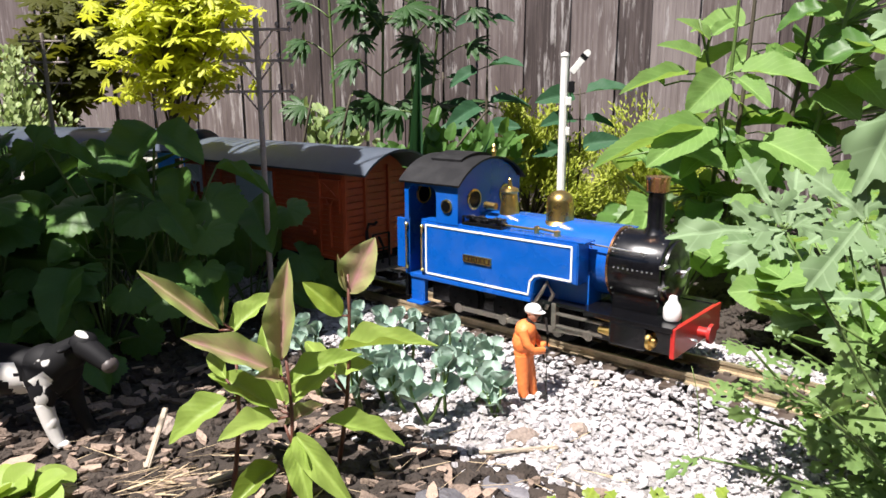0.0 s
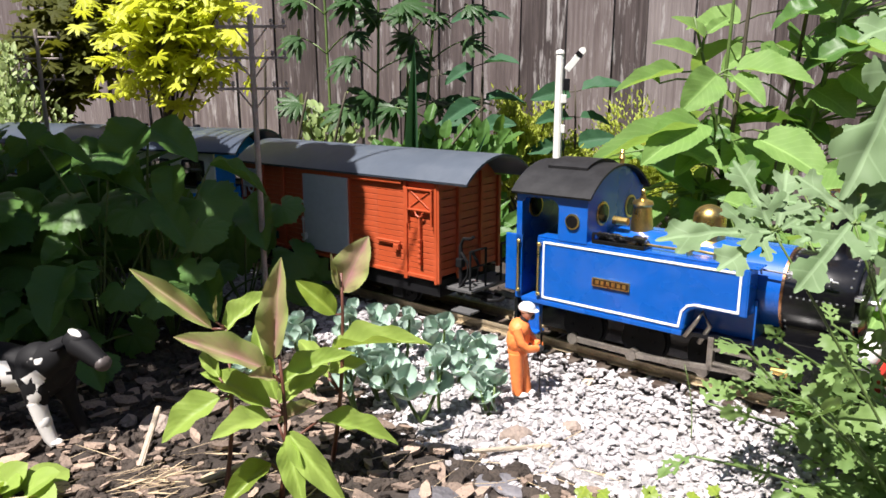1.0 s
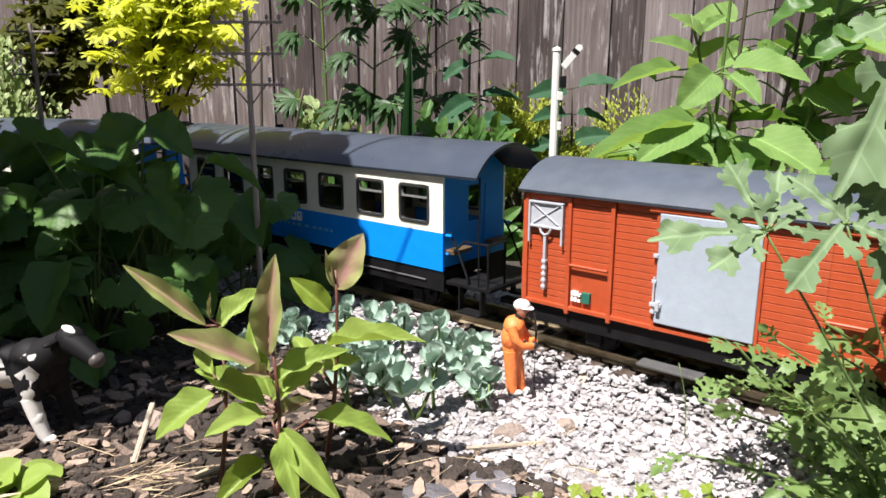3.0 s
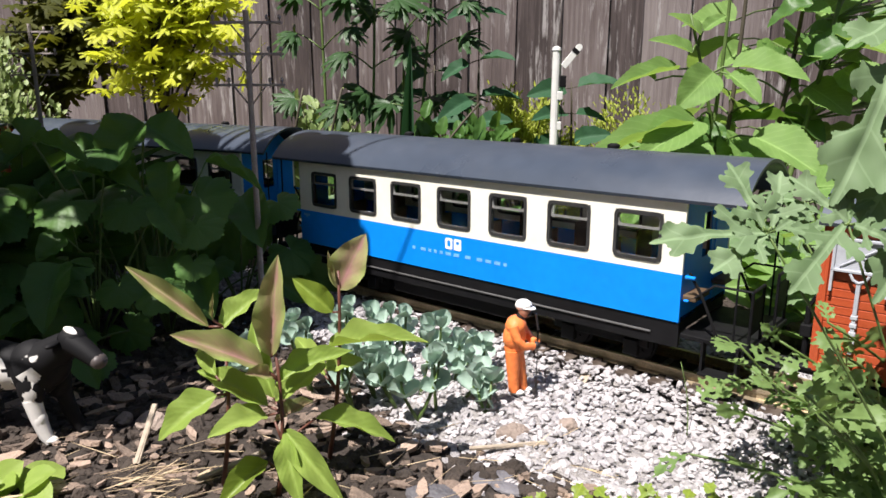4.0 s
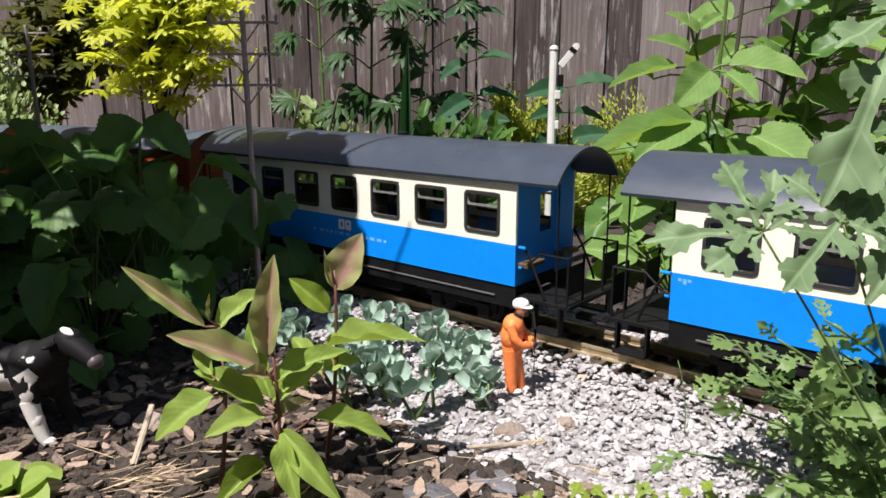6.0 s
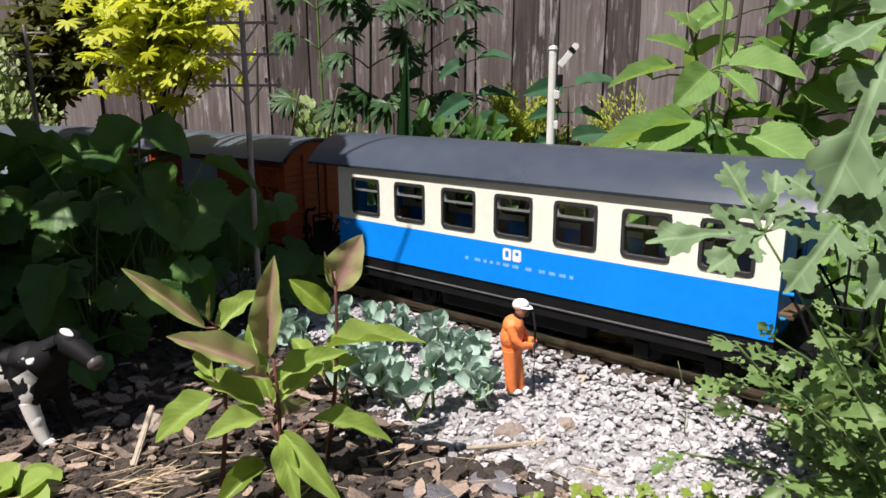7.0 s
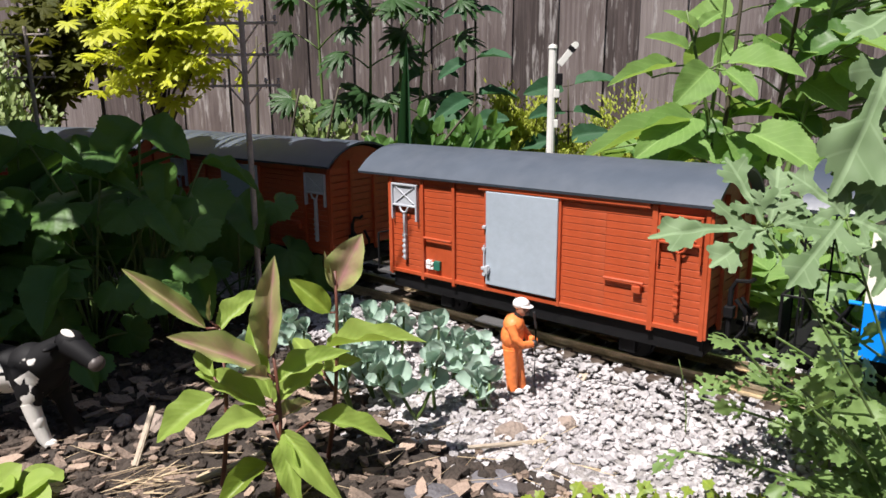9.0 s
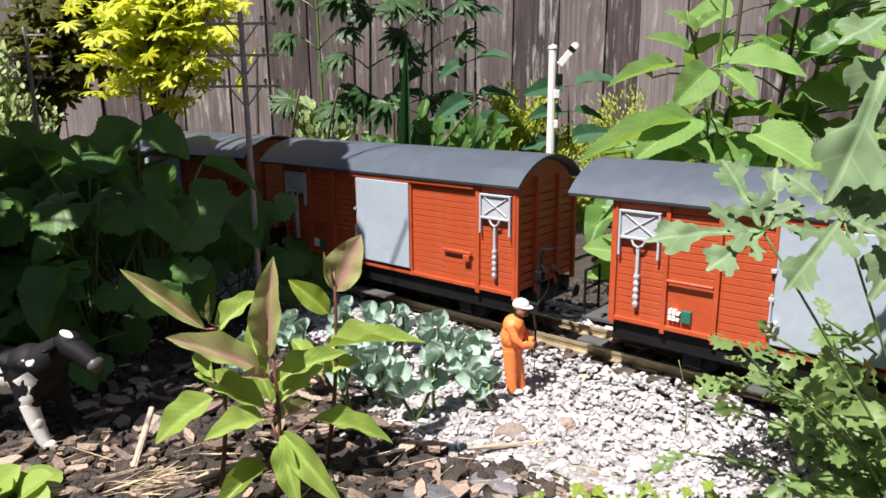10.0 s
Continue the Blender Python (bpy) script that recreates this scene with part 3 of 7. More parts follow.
def build_unseen_fences():
    """The same boarded fence, added unseen behind the viewer and on both sides to block low sky light."""
    for name, x, y, turn, long in (("fence_back", 0.0, -2.3, 180, 6.0), ("fence_side", -2.9, -0.2, 90, 4.2), ("fence_side", 2.9, -0.2, -90, 4.2)):
        run = tagged(new(name), "plain weathered board fence, unseen, added to block low sky light", "fence", kind="structure")
        run.matrix_world = pose(x, y, 0, 0, 0, turn)
        bm = bmesh.new()
        box(bm, -0.06, 0.068, -0.008, 0.008, -0.02, 1.8, 0.003)
        me = mesh_of("fence_board", bm, M_FENCE)
        n = int(long / 0.12)
        for k in range(n):
            ob = part("fence_board", me, None, run)
            ob.matrix_local = pose(-long / 2 + 0.12 * (k + 0.5), 0.018 * (k % 2), 0)


build_fence()
build_unseen_fences()


# ---------------------------------------------------------------- track
def build_track():
    track = thing("railway_track", on_track(0), "model railway track with brass rails on brown sleepers", "track", rz=HEADING)
    tagged(track, kind="structure")
    to_track = track.matrix_world.inverted()
    for y in (-0.0238, 0.0238):
        bm = bmesh.new()
        o = [(y - 0.0045, 0.0105), (y + 0.0045, 0.0105), (y + 0.0042, 0.0118), (y + 0.0009, 0.0128), (y + 0.0009, 0.0168), (y + 0.0019, 0.0175),
             (y + 0.0018, RAIL_TOP), (y - 0.0018, RAIL_TOP), (y - 0.0019, 0.0175), (y - 0.0009, 0.0168), (y - 0.0009, 0.0128), (y - 0.0042, 0.0118)]
        stops = [-3.4 + 0.05 * k for k in range(61)] + [CURVE_FROM, 1.2]
        rings = []
        for s in stops:
            p, d = along_line(s)
            n = Vector((-d.y, d.x, 0))
            rings.append([bm.verts.new(to_track @ (p + n * a + Vector((0, 0, z)))) for a, z in o])
        for a, b in zip(rings, rings[1:]):
            for k in range(len(o)):
                bm.faces.new((a[k], a[(k + 1) % len(o)], b[(k + 1) % len(o)], b[k]))
        bm.faces.new(rings[0][::-1]), bm.faces.new(rings[-1])
        bmesh.ops.recalc_face_normals(bm, faces=bm.faces)
        part("rail", bm, M_RAIL, track)
    bm = bmesh.new()
    box(bm, -0.0085, 0.0085, -0.044, 0.044, 0.0015, 0.0105, 0.0012)
    for y in (-0.031, -0.0165, 0.0165, 0.031):
        box(bm, -0.003, 0.003, y - 0.002, y + 0.002, 0.0100, 0.0132)
    me = mesh_of("sleeper", bm, M_SLEEPER)
    for k in range(142):
        p, d = along_line(-3.3 + k * 0.031)
        ob = part("sleeper", me, None, track)
        ob.matrix_local = to_track @ Matrix.Translation(p) @ Matrix.Rotation(math.atan2(d.y, d.x), 4, "Z")


build_track()


# ---------------------------------------------------------------- train
WHEELS = []                                       # (wheel, radius) to be turned


def wheelset(parent, x, r, back=0.0):
    bm = bmesh.new()
    for sgn in (-1, 1):
        lathe(bm, [(0.004, -0.004), (r * 0.6, -0.0035), (r * 0.92, -0.002), (r, -0.0022), (r, 0.0022), (r + 0.002, 0.0026), (r + 0.002, 0.0038), (0.004, 0.004)][::1], (0, sgn * 0.0235, 0), 20, "Y")
        for k in range(6):
            a = k * math.tau / 6
            box(bm, math.cos(a) * r * 0.5 - 0.0012, math.cos(a) * r * 0.5 + 0.0012, sgn * 0.0235 - 0.005, sgn * 0.0235 + 0.005, math.sin(a) * r * 0.5 - 0.0012, math.sin(a) * r * 0.5 + 0.0012)
    rod(bm, (0, -0.024, 0), (0, 0.024, 0), 0.003)
    ob = part("wheelset", bm, M_BLACK, parent)
    ob.location = (x, 0, RAIL_TOP + r)
    WHEELS.append((ob, r))
    return ob


def coupler(bm, x, sgn):
    box(bm, min(x, x + sgn * 0.030), max(x, x + sgn * 0.030), -0.006, 0.006, 0.036, 0.042, 0.001)
    tube(bm, [(x + sgn * 0.028, -0.012, 0.039), (x + sgn * 0.038, -0.012, 0.039), (x + sgn * 0.044, -0.006, 0.039), (x + sgn * 0.044, 0.006, 0.039), (x + sgn * 0.038, 0.012, 0.039), (x + sgn * 0.028, 0.012, 0.039)], 0.0022)


def brake_stand(bm, x, y):
    """A crank on a post, with curved brake pipes."""
    rod(bm, (x, y, 0.055), (x, y, 0.100), 0.0022)
    tube(bm, [(x, y, 0.100), (x + 0.004, y, 0.108), (x + 0.014, y, 0.109), (x + 0.018, y, 0.112)], 0.0018)
    box(bm, x - 0.004, x + 0.004, y - 0.004, y + 0.004, 0.076, 0.086, 0.001)
    tube(bm, [(x + 0.006, y - 0.006, 0.094), (x + 0.014, y - 0.006, 0.085), (x + 0.015, y - 0.006, 0.07), (x + 0.008, y - 0.006, 0.060)], 0.0018)
    tube(bm, [(x + 0.004, y + 0.016, 0.09), (x + 0.012, y + 0.016, 0.078), (x + 0.010, y + 0.016, 0.058)], 0.0018)


def build_van(name_group, platform, grey_panels):
    """A covered goods van. platform: the end (-1 or 1) with a brake platform. grey_panels: ends whose panel is grey."""
    van = thing("goods_van", on_track(0), "orange-red plank-sided covered van with grey sliding door", "goods wagon", name_group, HEADING)
    W, X = HALF, 0.175
    z0, z1 = 0.066, 0.168
    bm = bmesh.new()
    box(bm, -X + 0.002, X - 0.002, -W + 0.003, W - 0.001, z0, z1)
    body = part("body", bm, M_VAN, van)
    # planks of the near side, in bays between the posts
    bays = [(-0.172, -0.130, z0, z1), (-0.126, -0.088, 0.106, z1), (-0.083, -0.046, z0, z1), (0.041, 0.085, z0, z1), (0.085, 0.127, z0, z1), (0.132, 0.172, z0, z1)]
    cache = {}
    for a, b, lo, hi in bays:
        n = max(1, round((hi - lo) / 0.0064))
        step = (hi - lo) / n
        key = (round(b - a, 4), n)
        if key not in cache:
            bm = bmesh.new()
            box(bm, 0, b - a, -0.0018, 0.001, 0.00022, step - 0.00022, 0.0004)
            cache[key] = mesh_of("plank", bm, M_VAN)
        for k in range(n):
            ob = part("plank", cache[key], None, body)
            ob.location = (a, -W + 0.003, lo + k * step)
    # posts
    for x, w in ((-0.1735, 0.003), (-0.128, 0.004), (-0.0855, 0.004), (-0.0445, 0.003), (0.0395, 0.003), (0.1295, 0.005), (0.1735, 0.004)):
        bm = bmesh.new()
        box(bm, x - w / 2, x + w / 2, -W - 0.0012, -W + 0.003, 0.059 if abs(x) > 0.05 else z0 - 0.004, z1, 0.0005)
        part("post", bm, M_VAN, van)
    bm = bmesh.new()
    box(bm, -0.052, 0.126, -W - 0.003, -W + 0.003, 0.1640, 0.1700, 0.0008)
    part("door_rail", bm, M_VAN, van)
    bm = bmesh.new()
    box(bm, -X, X, -W - 0.0008, -W + 0.003, 0.0625, 0.0665, 0.0005)
    part("sill", bm, M_VAN, van)
    # sliding door
    bm = bmesh.new()
    box(bm, -0.0425, 0.0385, -W - 0.0032, -W + 0.002, 0.070, 0.1635, 0.0008)
    door = part("sliding_door", bm, M_DOOR, van, "plain pale grey sliding door")
    bm = bmesh.new()
    box(bm, -0.046, -0.036, -W - 0.0060, -W - 0.003, 0.0845, 0.0880, 0.0006)
    box(bm, -0.0405, -0.0370, -W - 0.0075, -W - 0.003, 0.0815, 0.0900, 0.0006)
    rod(bm, (-0.0435, -W - 0.004, 0.078), (-0.0435, -W - 0.004, 0.110), 0.0009)
    for z in (0.080, 0.106, 0.128):
        box(bm, -0.0455, -0.0415, -W - 0.005, -W - 0.0015, z - 0.0015, z + 0.0015, 0.0004)
    part("latch", bm, M_PANEL, door, "grey metal door latch")
    # rail with stop in the broad bay, shelf over the smooth panel
    bm = bmesh.new()
    rod(bm, (0.086, -W - 0.002, 0.099), (0.123, -W - 0.002, 0.099), 0.0013)
    box(bm, 0.113, 0.121, -W - 0.004, -W + 0.002, 0.0900, 0.0965, 0.0008)
    part("grab_rail", bm, M_VAN, van)
    bm = bmesh.new()
    rod(bm, (-0.126, -W - 0.001, 0.106), (-0.088, -W - 0.001, 0.106), 0.0013)
    part("grab_rail", bm, M_VAN, van)
    for r in range(2):
        for c in range(3):
            bm = bmesh.new()
            box(bm, -0.1235 + c * 0.0034, -0.1235 + c * 0.0034 + 0.0028, -W - 0.0005, -W + 0.003, 0.0725 + r * 0.0052, 0.0725 + r * 0.0052 + (0.0040 if c < 2 else 0.0022))
            part("stencil_mark", bm, M_WHITE, van, "small white stencilled mark")
    bm = bmesh.new()
    box(bm, -0.1128, -0.1045, -W - 0.0005, -W + 0.003, 0.0722, 0.0822, 0.0003)
    part("data_plate", bm, M_GREEN, van, "small dark green label")
    # brake panels: framed cross over a fork and lever
    for end in (-1, 1):
        c, m = end * 0.152, M_PANEL if end in grey_panels else M_VAN
        bm = bmesh.new()
        box(bm, c - 0.0165, c + 0.0165, -W - 0.0015, -W + 0.002, 0.1385, 0.1600, 0.0006)
        for zz in (0.1380, 0.1605):
            box(bm, c - 0.0185, c + 0.0185, -W - 0.0035, -W + 0.001, zz - 0.0010, zz + 0.0010, 0.0004)
        for xx in (-0.0175, 0.0175):
            box(bm, c + xx - 0.0010, c + xx + 0.0010, -W - 0.0035, -W + 0.001, 0.1220, 0.1610, 0.0004)
        for a, b in (((-0.013, 0.1410), (0.013, 0.1580)), ((-0.013, 0.1580), (0.013, 0.1410))):
            rod(bm, (c + a[0], -W - 0.002, a[1]), (c + b[0], -W - 0.002, b[1]), 0.0007, seg=6)
        part("vent_panel", bm, m, van, "grey framed cross panel" if m is M_PANEL else "")
        bm = bmesh.new()
        tube(bm, [(c - 0.006, -W - 0.003, 0.1365), (c - 0.004, -W - 0.003, 0.1325), (c, -W - 0.003, 0.1305)], 0.0011)
        tube(bm, [(c + 0.006, -W - 0.003, 0.1365), (c + 0.004, -W - 0.003, 0.1325), (c, -W - 0.003, 0.1305)], 0.0011)
        box(bm, c - 0.0014, c + 0.0014, -W - 0.0035, -W + 0.0005, 0.0780, 0.1310, 0.0004)
        for k in range(5):
            box(bm, c - 0.0022, c + 0.0022, -W - 0.0042, -W, 0.0800 + k * 0.0060, 0.0828 + k * 0.0060, 0.0003)
        part("lever", bm, m, van, "grey vent lever" if m is M_PANEL else "")
    # end walls
    for end in (-1, 1):
        n = 12
        step = (z1 - z0) / n
        bm = bmesh.new()
        box(bm, -0.001, 0.0018, -W + 0.003, W - 0.003, 0.0006, step - 0.0006, 0.0004)
        me = mesh_of("end_plank", bm, M_VAN)
        for k in range(n):
            ob = part("end_plank", me, None, body)
            ob.location = (end * (X - 0.002) - (0.0008 if end < 0 else 0), 0, z0 + k * step)
        for y in (-0.053, -0.020, 0.020, 0.053):
            bm = bmesh.new()
            x = end * (X + 0.001)
            box(bm, x - 0.002, x + 0.002, y - 0.0022, y + 0.0022, 0.060, 0.176 if abs(y) < 0.04 else 0.168, 0.0005)
            part("end_post", bm, M_VAN, van)
        bm = bmesh.new()
        extrude_x(bm, arch(W - 0.004, z1 - 0.002, 0.192, 0.0295)[:15] + [(W - 0.004, z1 - 0.004), (-W + 0.004, z1 - 0.004)], end * (X - 0.003), end * (X - 0.001))
        part("gable", bm, M_VAN, van)
    # roof
    x0, x1 = (-X - 0.006, X + 0.044) if platform > 0 else (-X - 0.044, X + 0.006)
    bm = bmesh.new()
    extrude_x(bm, arch(0.0605, 0.1715, 0.1975, 0.0026), x0, x1, True)
    part("roof", bm, M_ROOF, van, "curved dark grey roof")
    # underframe
    bm = bmesh.new()
    for y in (-0.0505, 0.0465):
        box(bm, -X, X, y, y + 0.004, 0.044, 0.0625, 0.0006)
    box(bm, -X, X, -0.038, 0.038, 0.0585, 0.0630)
    for x in (-X, X - 0.004):
        box(bm, x, x + 0.004, -0.050, 0.050, 0.044, 0.0625, 0.0006)
    for x in (-0.105, 0.105):
        for y in (-0.041, 0.041):
            box(bm, x - 0.008, x + 0.008, y - 0.003, y + 0.003, 0.030, 0.050, 0.001)
            tube(bm, [(x - 0.028, y, 0.050), (x - 0.012, y, 0.045), (x, y, 0.0435), (x + 0.012, y, 0.045), (x + 0.028, y, 0.050)], 0.0018)
    box(bm, -0.040, 0.030, -0.012, 0.012, 0.040, 0.052, 0.002)
    for sgn in (-1, 1):
        coupler(bm, sgn * X, sgn)
        for y in (-0.034, 0.034):
            rod(bm, (sgn * X, y, 0.052), (sgn * (X + 0.016), y, 0.052), 0.0025)
            rod(bm, (sgn * (X + 0.016), y, 0.052), (sgn * (X + 0.018), y, 0.052), 0.0065, seg=14)
    part("underframe", bm, M_BLACK, van)
    bm = bmesh.new()
    box(bm, -0.055, 0.0, -W - 0.004, -W + 0.014, 0.0285, 0.0310, 0.0006)
    part("step_board", bm, M_STEP, van, "grey step board under the door")
    # brake platform
    xs = platform * X
    bm = bmesh.new()
    box(bm, min(xs, xs + platform * 0.036), max(xs, xs + platform * 0.036), -0.042, 0.042, 0.052, 0.0555, 0.0006)
    for y in (-0.046, 0.030):
        box(bm, min(xs + platform * 0.012, xs + platform * 0.038), max(xs + platform * 0.012, xs + platform * 0.038), y, y + 0.016, 0.030, 0.0325, 0.0005)
    part("platform", bm, M_STEP, van, "grey brake platform")
    for sg in (-1, 1):
        bm = bmesh.new()
        xr, yo, yi = xs + platform * 0.034, sg * 0.041, sg * 0.014
        for y in (yo, yi):
            rod(bm, (xr, y, 0.056), (xr, y, 0.098), 0.0013, seg=8)
        for z in (0.098, 0.080):
            rod(bm, (xr, yo, z), (xr, yi, z), 0.0012, seg=8)
        part("railing", bm, M_BLACK, van, "black end railing")
    for end in (-1, 1):
        bm = bmesh.new()
        brake_stand(bm, end * (X + 0.012), -0.030)
        part("brake_stand", bm, M_BLACK, van)
    for x in (-0.105, 0.105):
        wheelset(van, x, 0.0155)
    return van


def rounded(x0, x1, z0, z1, r, n=4):
    pts = []
    for cx, cz, a0 in ((x1 - r, z1 - r, 0), (x0 + r, z1 - r, 90), (x0 + r, z0 + r, 180), (x1 - r, z0 + r, 270)):
        for k in range(n + 1):
            a = radians(a0 + 90 * k / n)
            pts.append((cx + r * math.cos(a), cz + r * math.sin(a)))
    return pts


def ring(bm, outer, inner, y0, y1):
    """A frame between two outlines of equal count, in (x, z), from y0 to y1."""
    loops = [[bm.verts.new((x, y, z)) for x, z in o] for o, y in ((outer, y0), (inner, y0), (inner, y1), (outer, y1))]
    n = len(outer)
    for a in range(4):
        p, q = loops[a], loops[(a + 1) % 4]
        for k in range(n):
            bm.faces.new((p[k], p[(k + 1) % n], q[(k + 1) % n], q[k]))
    bmesh.ops.recalc_face_normals(bm, faces=bm.faces)


def build_coach():
    coach = thing("passenger_coach", on_track(0), "blue and cream passenger coach with curved charcoal roof", "passenger coach", "coaches of the train", HEADING)
    W, X, T = HALF, 0.244, 0.003
    zb, zm, zt = 0.073, 0.114, 0.176
    wz0, wz1, ww = 0.1215, 0.1625, 0.043
    lefts = [-X + 0.024 + 0.067 * i for i in range(7)]
    for sgn in (-1, 1):
        y0, y1 = (-W, -W + T) if sgn < 0 else (W - T, W)
        bm = bmesh.new()
        box(bm, -X, X, y0, y1, zb, zm)
        side = part("lower_side", bm, M_BLUE, coach, "bright blue lower side")
        bm = bmesh.new()
        box(bm, -X, X, y0, y1, zm, wz0)
        box(bm, -X, X, y0, y1, wz1, zt)
        edges = [-X] + [e for l in lefts for e in (l, l + ww)] + [X]
        for a, b in zip(edges[::2], edges[1::2]):
            box(bm, a, b, y0, y1, wz0, wz1)
        upper = part("upper_side", bm, M_CREAM, coach, "cream window band")
        for l in lefts:
            ya, yb = (y0 - 0.0010, y1 + 0.001) if sgn < 0 else (y0 - 0.001, y1 + 0.0010)
            bm = bmesh.new()
            ring(bm, rounded(l - 0.0006, l + ww + 0.0006, wz0 - 0.0006, wz1 + 0.0006, 0.0052), rounded(l + 0.0024, l + ww - 0.0024, wz0 + 0.0024, wz1 - 0.0024, 0.0034), ya, yb)
            fr = part("window", bm, M_WINFRAME, coach, "dark rounded window frame")
            bm = bmesh.new()
            box(bm, l + 0.002, l + ww - 0.002, (y0 + y1) / 2 - 0.0008, (y0 + y1) / 2 + 0.0008, wz0 + 0.0265, wz0 + 0.0288)
            ring(bm, rounded(l + 0.0022, l + ww - 0.0022, wz0 + 0.0275, wz1 - 0.0022, 0.0030), rounded(l + 0.0036, l + ww - 0.0036, wz0 + 0.0288, wz1 - 0.0036, 0.0024), (y0 + y1) / 2 - 0.0006, (y0 + y1) / 2 + 0.0006)
            part("sash", bm, M_WINBAR, fr, "grey sash rail")
            bm = bmesh.new()
            box(bm, l + 0.002, l + ww - 0.002, (y0 + y1) / 2 - 0.0002, (y0 + y1) / 2 + 0.0002, wz0 + 0.002, wz1 - 0.002)
            pane = part("pane", bm, M_GLASS, fr)
            pane.visible_shadow = False
    # worn lettering: two blocky characters and rows of small bars
    bm = bmesh.new()
    for x in (-0.0085, 0.0030):
        ring(bm, rounded(x, x + 0.0098, 0.0985, 0.1105, 0.002), rounded(x + 0.0030, x + 0.0070, 0.1015 if x < 0 else 0.1045, 0.1078, 0.001), -W - 0.0003, -W + 0.0005)
    part("mark", bm, M_WHITE, coach, "two blocky white characters")
    rng = random.Random(8)
    x = -0.055
    bars = []
    while x < 0.072:
        w = rng.choice((0.004, 0.007, 0.010))
        bars.append((x, x + w, 0.0918, 0.0952))
        x += w + rng.choice((0.004, 0.008))
    for k in range(3):
        bars.append((-X + 0.006 + k * 0.004, -X + 0.009 + k * 0.004, 0.1075 - (k % 2) * 0.002, 0.1100))
    for x0, x1, lo, hi in bars:
        bm = bmesh.new()
        box(bm, x0, x1, -W - 0.0002, -W + 0.0005, lo, hi)
        part("small_mark", bm, M_PALEBLUE, coach, "worn pale lettering bar")
    # floor and seats
    bm = bmesh.new()
    box(bm, -X, X, -W + T, W - T, zb, zb + 0.004)
    part("floor", bm, M_BLACK, coach)
    for i in range(7):
        for sgn in (-1, 1):
            bm = bmesh.new()
            cx = lefts[i] + ww + 0.012
            box(bm, cx - 0.0015, cx + 0.0015, sgn * 0.018, sgn * 0.050, zb + 0.004, 0.130, 0.001)
            box(bm, cx - 0.018, cx + 0.018, sgn * 0.018, sgn * 0.050, zb + 0.018, zb + 0.023, 0.001)
            part("seat", bm, M_SEAT, coach)
    # ends with door and window, platforms and rails
    for e in (-1, 1):
        bm = bmesh.new()
        xa = e * (X - 0.0015)
        for y0, y1, z0, z1 in ((-W + T, -0.018, zb, 0.196), (0.018, W - T, zb, 0.196)):
            top = [(y0, z0), (y1, z0), (y1, 0.176 if abs(y1) > 0.04 else 0.198), (y0, 0.176 if abs(y0) > 0.04 else 0.198)]
            extrude_x(bm, top, xa - 0.0015, xa + 0.0015)
        box(bm, xa - 0.0015, xa + 0.0015, -0.018, 0.018, 0.160, 0.199)
        part("end_wall", bm, M_BLUE, coach)
        bm = bmesh.new()
        box(bm, xa - 0.001, xa + 0.0005, -0.018, 0.018, zb, 0.120)
        box(bm, xa - 0.001, xa + 0.0005, -0.018, -0.011, 0.120, 0.160)
        box(bm, xa - 0.001, xa + 0.0005, 0.011, 0.018, 0.120, 0.160)
        part("end_door", bm, M_BLUE, coach, "blue end door with window")
        bm = bmesh.new()
        a, b = sorted((e * X, e * (X + 0.058)))
        box(bm, a, b, -0.050, 0.050, 0.058, 0.0625, 0.0008)
        for y in (-0.056, 0.040):
            c = e * (X + 0.034)
            box(bm, c - 0.015, c + 0.015, y, y + 0.016, 0.032, 0.0345, 0.0005)
            box(bm, c - 0.015, c - 0.013, y + 0.004, y + 0.012, 0.032, 0.060)
            box(bm, c + 0.013, c + 0.015, y + 0.004, y + 0.012, 0.032, 0.060)
        coup = bm
        coupler(coup, e * (X + 0.040), e)
        part("platform", bm, M_BLACK, coach, "black entrance platform with steps")
        xo = e * (X + 0.055)
        for sg in (-1, 1):
            bm = bmesh.new()
            yo, yi = sg * 0.049, sg * 0.020
            for y in (yo, yi):
                rod(bm, (xo, y, 0.062), (xo, y, 0.108), 0.0013, seg=8)
            rod(bm, (xo, yo, 0.108), (xo, yi, 0.108), 0.0013, seg=8)
            box(bm, xo - 0.0006, xo + 0.0006, min(yo, yi), max(yo, yi), 0.072, 0.100)
            tube(bm, [(xo, yo, 0.108), (xo - e * 0.03, yo, 0.108), (xo - e * 0.045, yo, 0.095), (xo - e * 0.053, yo, 0.092)], 0.0011)
            tube(bm, [(e * (X + 0.004), yo, 0.115), (e * (X + 0.014), yo, 0.100), (e * (X + 0.026), yo, 0.075), (e * (X + 0.030), yo, 0.064)], 0.0013)
            rod(bm, (xo - e * 0.012, yo, 0.062), (xo - e * 0.012, yo, 0.176), 0.0009, seg=8)
            part("railing", bm, M_BLACK, coach, "black platform railing")
        bm = bmesh.new()
        for y in (-0.052, 0.052):
            rod(bm, (e * (X + 0.002), y, 0.112), (e * (X + 0.010), y, 0.112), 0.0016, seg=8)
            rod(bm, (e * (X + 0.002), y, 0.092), (e * (X + 0.006), y, 0.092), 0.0012, seg=8)
        part("grab_handle", bm, M_BLUE, coach)
    bm = bmesh.new()
    extrude_x(bm, arch(0.0600, 0.1765, 0.2075, 0.0028, 18), -X - 0.047, X + 0.047, True)
    roof = part("roof", bm, M_ROOF_C, coach, "curved charcoal roof")
